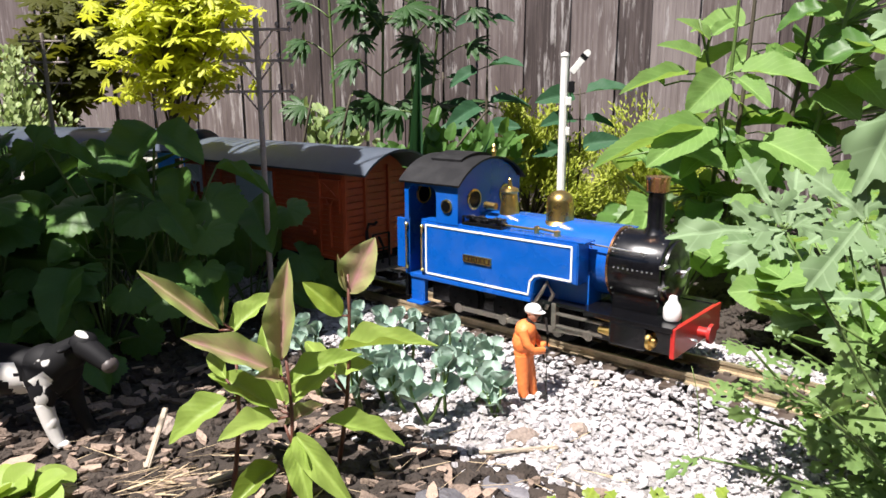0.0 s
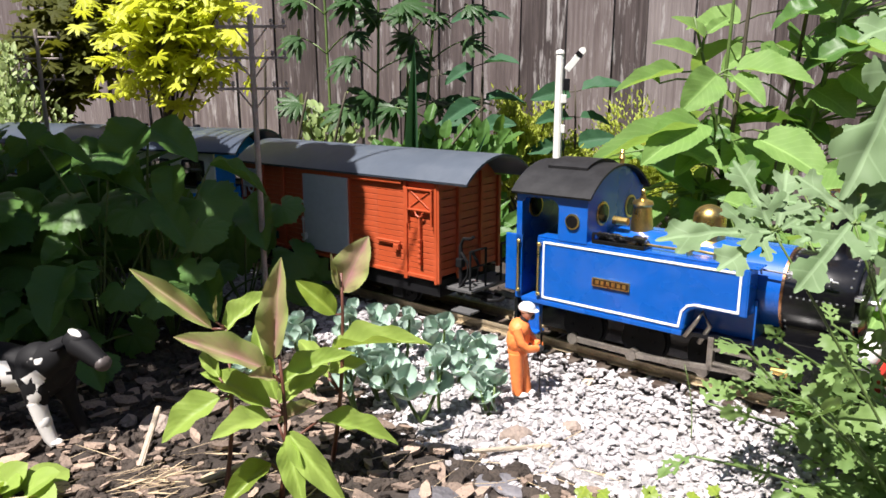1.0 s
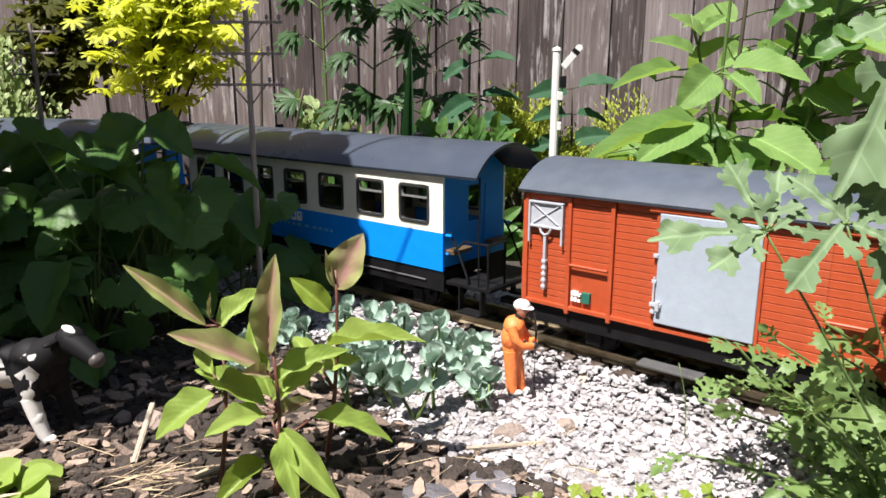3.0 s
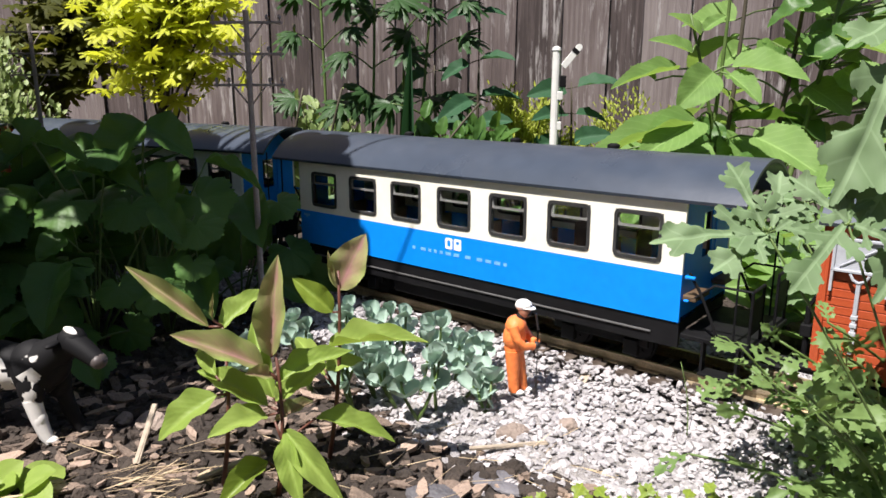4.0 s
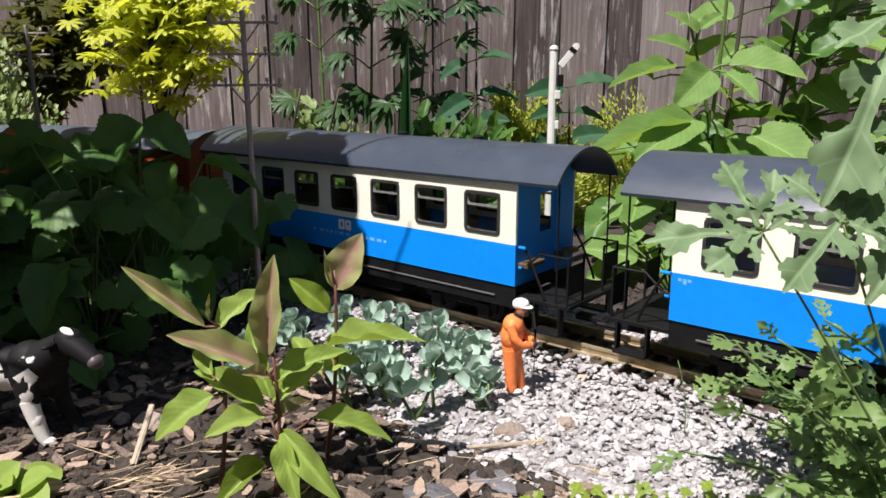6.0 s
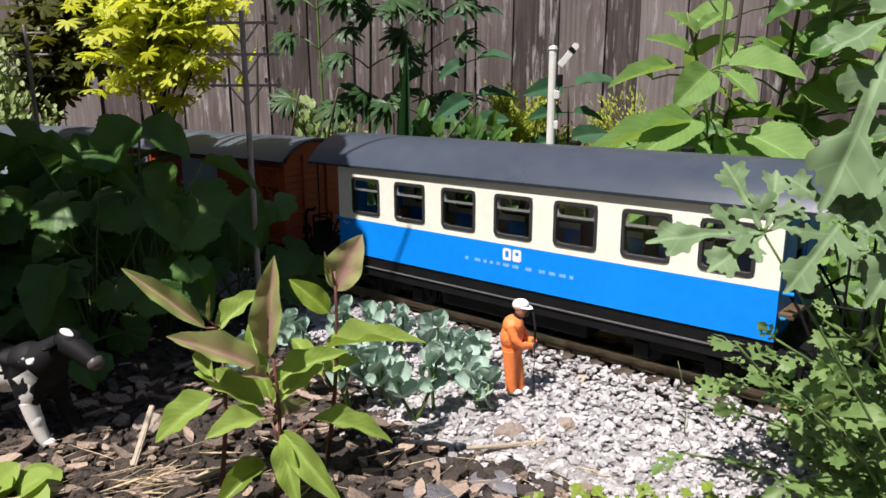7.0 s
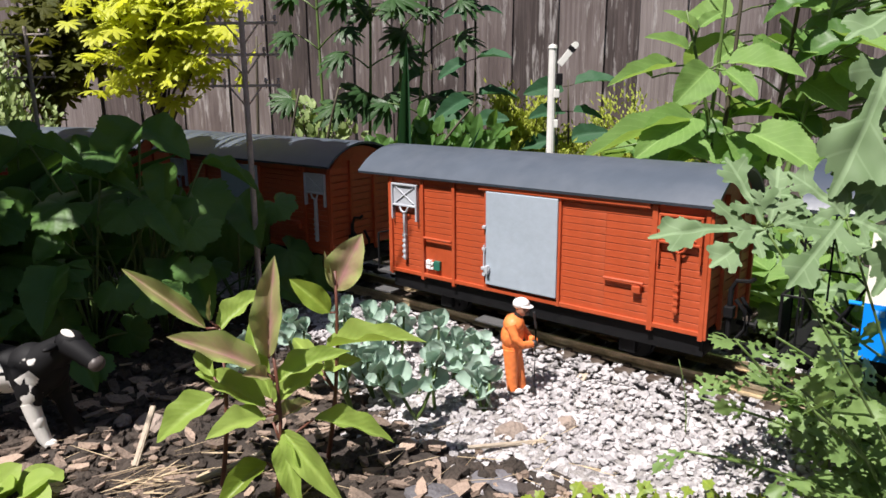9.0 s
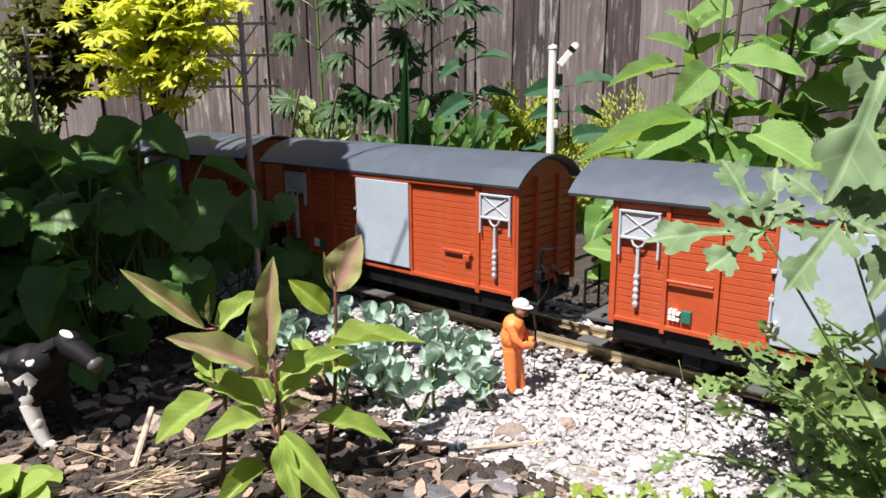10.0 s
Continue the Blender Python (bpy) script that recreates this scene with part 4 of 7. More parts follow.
    for x in (-0.135, 0.135, 0.02):
        bm = bmesh.new()
        lathe(bm, [(0.0045, 0), (0.0045, 0.006), (0.0060, 0.0065), (0.0060, 0.0095), (0.0035, 0.011)], (x, 0.028, 0.199), 14)
        part("roof_vent", bm, M_BLACK, roof)
    for y in (-0.0535, 0.0495):
        bm = bmesh.new()
        box(bm, -X, X, y, y + 0.004, 0.050, 0.0732, 0.0005)
        part("sole_bar", bm, M_BLACK, coach)
        bm = bmesh.new()
        rod(bm, (-0.22, y + (-0.0008 if y < 0 else 0.0048), 0.0600), (0.22, y + (-0.0008 if y < 0 else 0.0048), 0.0600), 0.0011, seg=8)
        part("brake_pipe", bm, M_STEP, coach)
    bm = bmesh.new()
    box(bm, -X, X, -0.049, 0.049, 0.064, 0.0735)
    part("underframe", bm, M_BLACK, coach)
    bm = bmesh.new()
    box(bm, -0.095, 0.080, -0.044, 0.044, 0.034, 0.0645, 0.002)
    part("battery_box", bm, M_BLACK, coach)
    for bx in (-0.165, 0.165):
        bm = bmesh.new()
        for y in (-0.041, 0.037):
            box(bm, bx - 0.048, bx + 0.048, y, y + 0.004, 0.038, 0.052, 0.001)
            for dx in (-0.032, 0.032):
                box(bm, bx + dx - 0.007, bx + dx + 0.007, y - 0.002, y + 0.005, 0.029, 0.044, 0.001)
        part("bogie_frame", bm, M_BLACK, coach)
        for dx in (-0.032, 0.032):
            wheelset(coach, bx + dx, 0.0145)
    return coach


def build_loco():
    """A blue side tank engine; x = 0 lies 85 mm ahead of the zero of the line."""
    eng = thing("tank_locomotive", on_track(0), "royal blue side tank steam locomotive with white lining and brass dome", "locomotive", rz=HEADING)
    o = -0.085
    W = HALF
    # frames and footplate
    bm = bmesh.new()
    box(bm, o - 0.066, o + 0.240, -W + 0.006, W - 0.006, 0.0630, 0.0668, 0.0006)
    for y in (-0.020, 0.017):
        box(bm, o - 0.060, o + 0.236, y, y + 0.003, 0.030, 0.064)
    for y in (-1, 1):
        box(bm, o + 0.155, o + 0.240, y * 0.049 - 0.006, y * 0.049 + 0.006, 0.0630, 0.0675, 0.0005)
    part("footplate", bm, M_LBLACK, eng)
    # side tanks with the stepped lower edge
    for sgn in (-1, 1):
        y0, y1 = (-W, -0.034) if sgn < 0 else (0.034, W)
        bm = bmesh.new()
        pts = [(o - 0.046, 0.0675), (o + 0.096, 0.0675), (o + 0.0985, 0.0690), (o + 0.1005, 0.0830), (o + 0.104, 0.0875), (o + 0.109, 0.0890), (o + 0.148, 0.0890), (o + 0.148, 0.1285), (o - 0.046, 0.1285)]
        extrude_y(bm, pts, y0, y1)
        bmesh.ops.bevel(bm, geom=list(bm.edges), offset=0.0010, segments=2, affect="EDGES")
        tank = part("side_tank", bm, M_LOCO, eng, "blue side tank")
        bm = bmesh.new()
        box(bm, o - 0.046, o + 0.154, y0 + 0.001, y1 - 0.001, 0.1285, 0.1300, 0.0005)
        box(bm, o - 0.062, o + 0.098, min(y0, y1) - 0.0010, max(y0, y1), 0.0640, 0.0682, 0.0005)
        part("tank_edge", bm, M_LOCO, tank)
        ys = -W - 0.0006 if sgn < 0 else W + 0.0006
        line = [(o - 0.038, 0.0715), (o + 0.0945, 0.0715), (o + 0.0965, 0.0850), (o + 0.101, 0.0905), (o + 0.107, 0.0925), (o + 0.1415, 0.0925), (o + 0.1415, 0.1245), (o - 0.038, 0.1245)]
        bm = bmesh.new()
        for a, b in zip(line, line[1:] + line[:1]):
            d = Vector((b[0] - a[0], b[1] - a[1]))
            n = Vector((-d.y, d.x)).normalized() * 0.0009
            e = d.normalized() * 0.0007
            quad = [(a[0] - e.x + n.x, a[1] - e.y + n.y), (b[0] + e.x + n.x, b[1] + e.y + n.y), (b[0] + e.x - n.x, b[1] + e.y - n.y), (a[0] - e.x - n.x, a[1] - e.y - n.y)]
            extrude_y(bm, quad, ys - 0.0002, ys + 0.0006)
        part("lining", bm, M_LINE, tank, "white painted lining")
        bm = bmesh.new()
        ring(bm, rounded(o + 0.014, o + 0.050, 0.0925, 0.1000, 0.0006, 1), rounded(o + 0.0148, o + 0.0492, 0.0933, 0.0992, 0.0004, 1), ys - 0.0012, ys + 0.001)
        for k in range(6):
            box(bm, o + 0.0175 + k * 0.0052, o + 0.0205 + k * 0.0052, ys - 0.0012, ys + 0.001, 0.0945, 0.0982)
        np_ = part("nameplate", bm, M_BRASS, tank, "brass-edged brown nameplate with raised bars")
        bm = bmesh.new()
        box(bm, o + 0.0145, o + 0.0495, ys - 0.0008, ys + 0.001, 0.0930, 0.0995)
        part("plate_ground", bm, M_PLATE, np_)
    # boiler and smokebox
    bm = bmesh.new()
    lathe(bm, [(0.030, o + 0.006), (0.0335, o + 0.007), (0.0335, o + 0.165), (0.030, o + 0.166)], (0, 0, 0.1045), 40, "X")
    box(bm, o + 0.0, o + 0.15, -0.036, 0.036, 0.066, 0.100)
    boiler = part("boiler", bm, M_LOCO, eng, "blue boiler barrel")
    bm = bmesh.new()
    lathe(bm, [(0.0335, o + 0.1645), (0.0350, o + 0.1648), (0.0350, o + 0.1670), (0.0335, o + 0.1673)], (0, 0, 0.1045), 40, "X")
    part("boiler_band", bm, M_COPPER, boiler, "copper boiler band")
    bm = bmesh.new()
    lathe(bm, [(0.030, o + 0.166), (0.0342, o + 0.1665), (0.0342, o + 0.215), (0.0330, o + 0.2165), (0.0285, o + 0.217), (0.0280, o + 0.219), (0.020, o + 0.2215), (0.004, o + 0.2225)], (0, 0, 0.1035), 40, "X")
    box(bm, o + 0.168, o + 0.214, -0.026, 0.026, 0.066, 0.085, 0.002)
    smoke = part("smokebox", bm, M_LBLACK, eng, "gloss black riveted smokebox")
    bm = bmesh.new()
    for xr in (o + 0.1695, o + 0.2125):
        for k in range(26):
            a = radians(-60 + k * 300 / 25) + math.pi / 2 - radians(90)
            c = (xr, 0.0344 * math.sin(a), 0.1035 + 0.0344 * math.cos(a))
            bmesh.ops.create_icosphere(bm, subdivisions=1, radius=0.0011, matrix=Matrix.Translation(c))
    for k in range(9):
        for y in (-1, 1):
            bmesh.ops.create_icosphere(bm, subdivisions=1, radius=0.0010, matrix=Matrix.Translation((o + 0.173 + k * 0.0046, y * 0.0341, 0.1070)))
    part("rivet", bm, M_SILVER, smoke, "rows of bright rivets")
    bm = bmesh.new()
    rod(bm, (o + 0.221, 0, 0.1035), (o + 0.228, 0, 0.1035), 0.0022)
    rod(bm, (o + 0.227, -0.009, 0.1015), (o + 0.227, 0.008, 0.1065), 0.0012)
    for z in (0.094, 0.113):
        box(bm, o + 0.216, o + 0.2205, -0.034, -0.012, z - 0.0015, z + 0.0015, 0.0004)
    part("door_handle", bm, M_SILVER, smoke, "bright smokebox door handle")
    bm = bmesh.new()
    lathe(bm, [(0.0135, 0.132), (0.0105, 0.1375), (0.0078, 0.1420), (0.0078, 0.1740), (0.0090, 0.1745)], (o + 0.1955, 0, 0), 24)
    chim = part("chimney", bm, M_LBLACK, eng, "tall black chimney")
    bm = bmesh.new()
    lathe(bm, [(0.0082, 0.1740), (0.0105, 0.1750), (0.0108, 0.1860), (0.0115, 0.1880), (0.0095, 0.1885), (0.0070, 0.1880)], (o + 0.1955, 0, 0), 24)
    part("chimney_cap", bm, M_COPPER, chim, "copper chimney cap")
    bm = bmesh.new()
    lathe(bm, [(0.0180, 0.1320), (0.0165, 0.1345), (0.0140, 0.1370), (0.0138, 0.1560), (0.0128, 0.1600), (0.0095, 0.1640), (0.0045, 0.1665), (0.001, 0.1672)], (o + 0.094, 0, 0), 28)
    part("dome", bm, M_BRASS, eng, "polished brass dome")
    bm = bmesh.new()
    lathe(bm, [(0.0110, 0.132), (0.0105, 0.1400), (0.0085, 0.1560), (0.0078, 0.1590), (0.0098, 0.1610), (0.0088, 0.1640), (0.0030, 0.1660), (0.0016, 0.1710), (0.0022, 0.1735), (0.001, 0.1750)], (o + 0.032, 0, 0), 22)
    part("safety_valve", bm, M_BRASS, eng, "brass safety valve bonnet")
    bm = bmesh.new()
    rod(bm, (o + 0.012, -0.016, 0.146), (o + 0.026, -0.016, 0.146), 0.0042, 0.0036, 14)
    part("turret", bm, M_BRASS, eng, "short brass steam turret")
    bm = bmesh.new()
    tube(bm, [(o + 0.05, -0.043, 0.1335), (o + 0.09, -0.043, 0.1335), (o + 0.098, -0.043, 0.1350), (o + 0.118, -0.043, 0.1335)], 0.0013)
    rod(bm, (o + 0.095, -0.043, 0.130), (o + 0.095, -0.043, 0.137), 0.0026)
    rod(bm, (o + 0.050, -0.043, 0.131), (o + 0.050, -0.043, 0.137), 0.0022)
    rod(bm, (o + 0.118, -0.043, 0.129), (o + 0.118, -0.043, 0.135), 0.0034)
    part("feed_pipe", bm, M_BRASS, eng, "brass feed pipe with valves")
    bm = bmesh.new()
    tube(bm, [(o + 0.008, -0.033, 0.128), (o + 0.10, -0.035, 0.127), (o + 0.205, -0.036, 0.124)], 0.0009)
    for x in (0.11, 0.15, 0.20):
        rod(bm, (o + x, -0.0335, 0.122), (o + x, -0.037, 0.126), 0.0010)
    part("handrail", bm, M_SILVER, boiler)
    # coal on the tank behind the dome
    rng = random.Random(4)
    bm = bmesh.new()
    box(bm, o + 0.010, o + 0.060, -0.052, -0.036, 0.129, 0.1335, 0.001)
    ring(bm, rounded(o + 0.010, o + 0.060, 0.1300, 0.1400, 0.001, 1), rounded(o + 0.012, o + 0.058, 0.1320, 0.1385, 0.001, 1), -0.053, -0.0515)
    part("coal_rack", bm, M_LBLACK, eng)
    bits = []
    for k in range(60):
        vs, fs = lump(rng, rng.uniform(0.002, 0.0038), (1, 0.9, 0.8), 0.3)
        c = Vector((o + rng.uniform(0.013, 0.057), rng.uniform(-0.050, -0.038), rng.uniform(0.134, 0.1385)))
        bits.append(([v + c for v in vs], fs))
    tagged(part("coal", scatter_mesh("coal", bits, M_COAL), None, eng, "heap of black coal"), kind="stuff")
    # cab: sides with a doorway, front and back sheets with round windows, arched roof
    for sgn in (-1, 1):
        y0, y1 = (-W, -W + 0.003) if sgn < 0 else (W - 0.003, W)
        bm = bmesh.new()
        box(bm, o - 0.0695, o - 0.0635, y0, y1, 0.066, 0.171)
        box(bm, o - 0.0635, o + 0.0060, y0, y1, 0.1655, 0.171)
        box(bm, o - 0.0235, o + 0.0060, y0, y1, 0.1285, 0.1655)
        extrude_y(bm, [(o - 0.0235, 0.1655), (o - 0.0235, 0.1585), (o - 0.026, 0.1630), (o - 0.030, 0.1655)], y0, y1)
        extrude_y(bm, [(o - 0.0635, 0.1655), (o - 0.0635, 0.1600), (o - 0.061, 0.1637), (o - 0.058, 0.1655)], y0, y1)
        box(bm, o - 0.0820, o - 0.0630, y0, y1, 0.072, 0.1285, 0.0008)
        cab = part("cab_side", bm, M_LOCO, eng, "blue cab side with open doorway")
        ys = y0 - 0.0010 if sgn < 0 else y1 + 0.0010
        bm = bmesh.new()
        lathe(bm, [(0.0058, -0.001), (0.0072, -0.0008), (0.0072, 0.0008), (0.0058, 0.001)], (o - 0.0085, ys, 0.1475), 22, "Y")
        port = part("porthole", bm, M_BRASS, cab, "round brass-rimmed window")
        bm = bmesh.new()
        lathe(bm, [(0.0005, -0.0013), (0.0058, -0.0013), (0.0058, 0.0013), (0.0005, 0.0013)], (o - 0.0085, ys, 0.1475), 22, "Y")
        part("porthole_pane", bm, M_LBLACK, port)
        bm = bmesh.new()
        for x in (-0.0655, -0.0425):
            rod(bm, (o + x, ys - sgn * -0.002, 0.0735), (o + x, ys - sgn * -0.002, 0.1235), 0.0010)
            for z in (0.0745, 0.1225):
                bmesh.ops.create_icosphere(bm, subdivisions=2, radius=0.0023, matrix=Matrix.Translation((o + x, ys + sgn * 0.001, z)))
        part("grab_rail", bm, M_BRASS, cab, "upright brass handrails")
        bm = bmesh.new()
        box(bm, o - 0.062, o - 0.042, y0 + 0.001, y1 + 0.004 if sgn < 0 else y1, 0.036, 0.066, 0.0008)
        box(bm, o - 0.064, o - 0.040, min(y0, y1) - 0.005, max(y0, y1) + 0.005, 0.0345, 0.0370, 0.0006)
        part("cab_step", bm, M_LOCO, eng, "blue cab step")
    sheet = [(-W + 0.003, 0.1285), (W - 0.003, 0.1285)] + [(y, z) for y, z in arch(W - 0.003, 0.170, 0.1945, 0.001)[:15]][::-1]
    for x, nm in ((o + 0.0040, "cab_front"), (o - 0.0680, "cab_back")):
        bm = bmesh.new()
        extrude_x(bm, sheet if nm == "cab_front" else [(-W + 0.003, 0.066), (W - 0.003, 0.066)] + sheet[2:], x, x + 0.0018)
        ob = part(nm, bm, M_LOCO, eng)
        for y in (-0.028, 0.028):
            bm = bmesh.new()
            lathe(bm, [(0.0088, -0.0022), (0.0112, -0.002), (0.0112, 0.002), (0.0088, 0.0022)], (x + 0.001, y, 0.1530), 24, "X")
            port = part("porthole", bm, M_BRASS, ob, "round brass-rimmed window")
            bm = bmesh.new()
            lathe(bm, [(0.0005, -0.0027), (0.0090, -0.0027), (0.0090, 0.0027), (0.0005, 0.0027)], (x + 0.001, y, 0.1530), 24, "X")
            part("porthole_pane", bm, M_LBLACK, port)
    bm = bmesh.new()
    extrude_x(bm, arch(0.0600, 0.1705, 0.1965, 0.0020), o - 0.0735, o + 0.0110, True)
    roof = part("cab_roof", bm, M_CABROOF, eng, "arched black cab roof")
    bm = bmesh.new()
    extrude_x(bm, arch(0.030, 0.1935, 0.2000, 0.0030), o - 0.052, o - 0.010)
    part("roof_hatch", bm, M_CABROOF, roof)
    bm = bmesh.new()
    lathe(bm, [(0.0022, 0.195), (0.0022, 0.200), (0.0034, 0.2010), (0.0016, 0.2050), (0.0026, 0.2065), (0.001, 0.209)], (o + 0.006, 0.006, 0), 14)
    part("whistle", bm, M_BRASS, roof, "small brass whistle")
    bm = bmesh.new()
    box(bm, o - 0.020, o + 0.003, -0.030, 0.030, 0.068, 0.140, 0.002)
    rod(bm, (o - 0.022, -0.014, 0.125), (o - 0.022, 0.014, 0.125), 0.0020)
    for y in (-0.02, 0.0, 0.02):
        rod(bm, (o - 0.024, y, 0.133), (o - 0.019, y, 0.133), 0.005, seg=14)
    part("backhead", bm, M_LBLACK, eng)
    # buffer beams, lamp, hooks
    for x, m in ((o + 0.2400, M_RED), (o - 0.0700, M_LBLACK)):
        bm = bmesh.new()
        box(bm, x - 0.0020, x + 0.0022, -0.053, 0.053, 0.040, 0.0670, 0.0008)
        beam = part("buffer_beam", bm, m, eng, "glossy red buffer beam" if m is M_RED else "")
        sg = 1 if m is M_RED else -1
        bm = bmesh.new()
        rod(bm, (x, 0, 0.052), (x + sg * 0.012, 0, 0.052), 0.0050, 0.0042, 16)
        rod(bm, (x + sg * 0.012, 0, 0.052), (x + sg * 0.015, 0, 0.052), 0.0090, seg=20)
        part("centre_buffer", bm, m, beam)
        bm = bmesh.new()
        for y in (-0.020, 0.020):
            tube(bm, [(x, y, 0.050), (x + sg * 0.008, y, 0.050), (x + sg * 0.010, y, 0.046), (x + sg * 0.006, y, 0.043)], 0.0012)
        part("draw_hook", bm, M_SILVER, beam)
    bm = bmesh.new()
    lathe(bm, [(0.0068, 0.0675), (0.0078, 0.0695), (0.0078, 0.0780), (0.0062, 0.0815), (0.0040, 0.0850), (0.0032, 0.0890), (0.001, 0.0900)], (o + 0.229, -0.030, 0), 18)
    # flat white puts the sun's glint on silver metal into the colour
    part("lamp", bm, M_WHITE, eng, "small headlamp, its bright glint painted white")
    # cylinders and motion of the near and far side
    for sgn in (-1, 1):
        bm = bmesh.new()
        yc = sgn * 0.047
        box(bm, o + 0.181, o + 0.217, yc - 0.008, yc + 0.008, 0.0410, 0.0640, 0.0025)
        cyl = part("cylinder", bm, M_LBLACK, eng, "black cylinder block")
        bm = bmesh.new()
        lathe(bm, [(0.0085, o + 0.2165), (0.0085, o + 0.2195), (0.0050, o + 0.2205), (0.0040, o + 0.2230), (0.001, o + 0.2235)], (0, yc, 0.050), 20, "X")
        for k in range(6):
            a = k * math.tau / 6
            bmesh.ops.create_icosphere(bm, subdivisions=1, radius=0.0013, matrix=Matrix.Translation((o + 0.220, yc + 0.0068 * math.cos(a), 0.050 + 0.0068 * math.sin(a))))
        part("cylinder_cover", bm, M_BRASS, cyl, "brass cylinder cover with bolts")
        bm = bmesh.new()
        rod(bm, (o + 0.168, yc, 0.050), (o + 0.181, yc, 0.050), 0.0030, 0.0045)
        rod(bm, (o + 0.160, yc, 0.062), (o + 0.181, yc, 0.062), 0.0016, 0.0030)
        part("gland", bm, M_BRASS, cyl, "brass rod gland")
        bm = bmesh.new()
        box(bm, o + 0.120, o + 0.172, yc - 0.002, yc + 0.002, 0.0545, 0.0570, 0.0005)
        part("slide_bar", bm, M_STEEL, eng, "oily steel slide bar")
        bm = bmesh.new()
        box(bm, o + 0.120, o + 0.172, yc - 0.002, yc + 0.002, 0.0425, 0.0450, 0.0005)
        part("slide_bar", bm, M_STEEL, eng, "oily steel slide bar")
        bm = bmesh.new()
        box(bm, o + 0.118, o + 0.123, yc - 0.003, yc + 0.004, 0.0410, 0.0660, 0.0006)
        part("bar_bracket", bm, M_STEEL, eng)
        bm = bmesh.new()
        tube(bm, [(o + 0.098, yc - 0.002, 0.062), (o + 0.106, yc - 0.002, 0.074), (o + 0.112, yc - 0.002, 0.086), (o + 0.118, yc, 0.074), (o + 0.110, yc, 0.058)], 0.0020)
        part("valve_link", bm, M_STEEL, eng, "curved steel valve link")
    rods = []
    for sgn in (-1, 1):
        yc = sgn * 0.041
        bm = bmesh.new()
        box(bm, -0.062, 0.062, yc - 0.0016, yc + 0.0016, -0.0028, 0.0028, 0.0008)
        for x in (-0.062, 0.0, 0.062):
            rod(bm, (x, yc - 0.0026, 0), (x, yc + 0.0026, 0), 0.0052, seg=16)
        rr = part("coupling_rod", bm, M_STEEL, eng, "steel coupling rod")
        rr.location = (o + 0.052, 0, RAIL_TOP + 0.021)
        rods.append(rr)
        bm = bmesh.new()
        yo = sgn * 0.0455
        box(bm, 0, 0.098, yo - 0.0016, yo + 0.0016, -0.0024, 0.0024, 0.0007)
        for x in (0.0, 0.098):
            rod(bm, (x, yo - 0.0026, 0), (x, yo + 0.0026, 0), 0.0050, seg=16)
        mr = part("connecting_rod", bm, M_STEEL, eng, "steel connecting rod")
        mr.location = (o + 0.052, 0, RAIL_TOP + 0.021)
        rods.append(mr)
    for x in (-0.010, 0.052, 0.114):
        w = wheelset(eng, o + x, 0.021)
    return eng, rods


# ---------------------------------------------------------------- the travel of the train
TRAVEL = [(0, 0.0), (0.5, 0.084), (1, 0.156), (1.5, 0.2265), (2, 0.3475), (2.5, 0.492), (4, 0.878), (4.5, 0.991), (5, 1.112), (5.5, 1.239), (7, 1.598), (7.5, 1.713), (8, 1.849), (8.5, 1.999), (9, 2.142), (9.5, 2.277), (10, 2.411)]


def gone(t):
    """How far the train has come at t seconds."""
    for (t0, s0), (t1, s1) in zip(TRAVEL, TRAVEL[1:]):
        if t <= t1:
            i = TRAVEL.index((t0, s0))
            va = (s1 - TRAVEL[i - 1][1]) / (t1 - TRAVEL[i - 1][0]) if i else (s1 - s0) / (t1 - t0)
            vb = (TRAVEL[i + 2][1] - s0) / (TRAVEL[i + 2][0] - t0) if i + 2 < len(TRAVEL) else (s1 - s0) / (t1 - t0)
            h, u = t1 - t0, (t - t0) / (t1 - t0)
            return s0 * (2 * u ** 3 - 3 * u ** 2 + 1) + h * va * (u ** 3 - 2 * u ** 2 + u) + s1 * (3 * u ** 2 - 2 * u ** 3) + h * vb * (u ** 3 - u ** 2)
    return TRAVEL[-1][1]


locomotive, loco_rods = build_loco()
vans = [build_van("vans of the train", 1, (-1,)), build_van("vans of the train", -1, (-1,)), build_van("vans of the train", -1, (-1, 1)), build_van("vans of the train", -1, (-1,))]
coach_first = build_coach()
coach_second = copy_thing(coach_first, coach_first.matrix_world.copy())
for ob in coach_second.children_recursive:
    if ob.name.startswith("wheelset"):
        WHEELS.append((ob, 0.0145))
TRAIN = [(locomotive, 0.085), (vans[0], -0.346), (coach_first, -0.868), (coach_second, -1.511), (vans[1], -2.0405), (vans[2], -2.493), (vans[3], -2.945)]


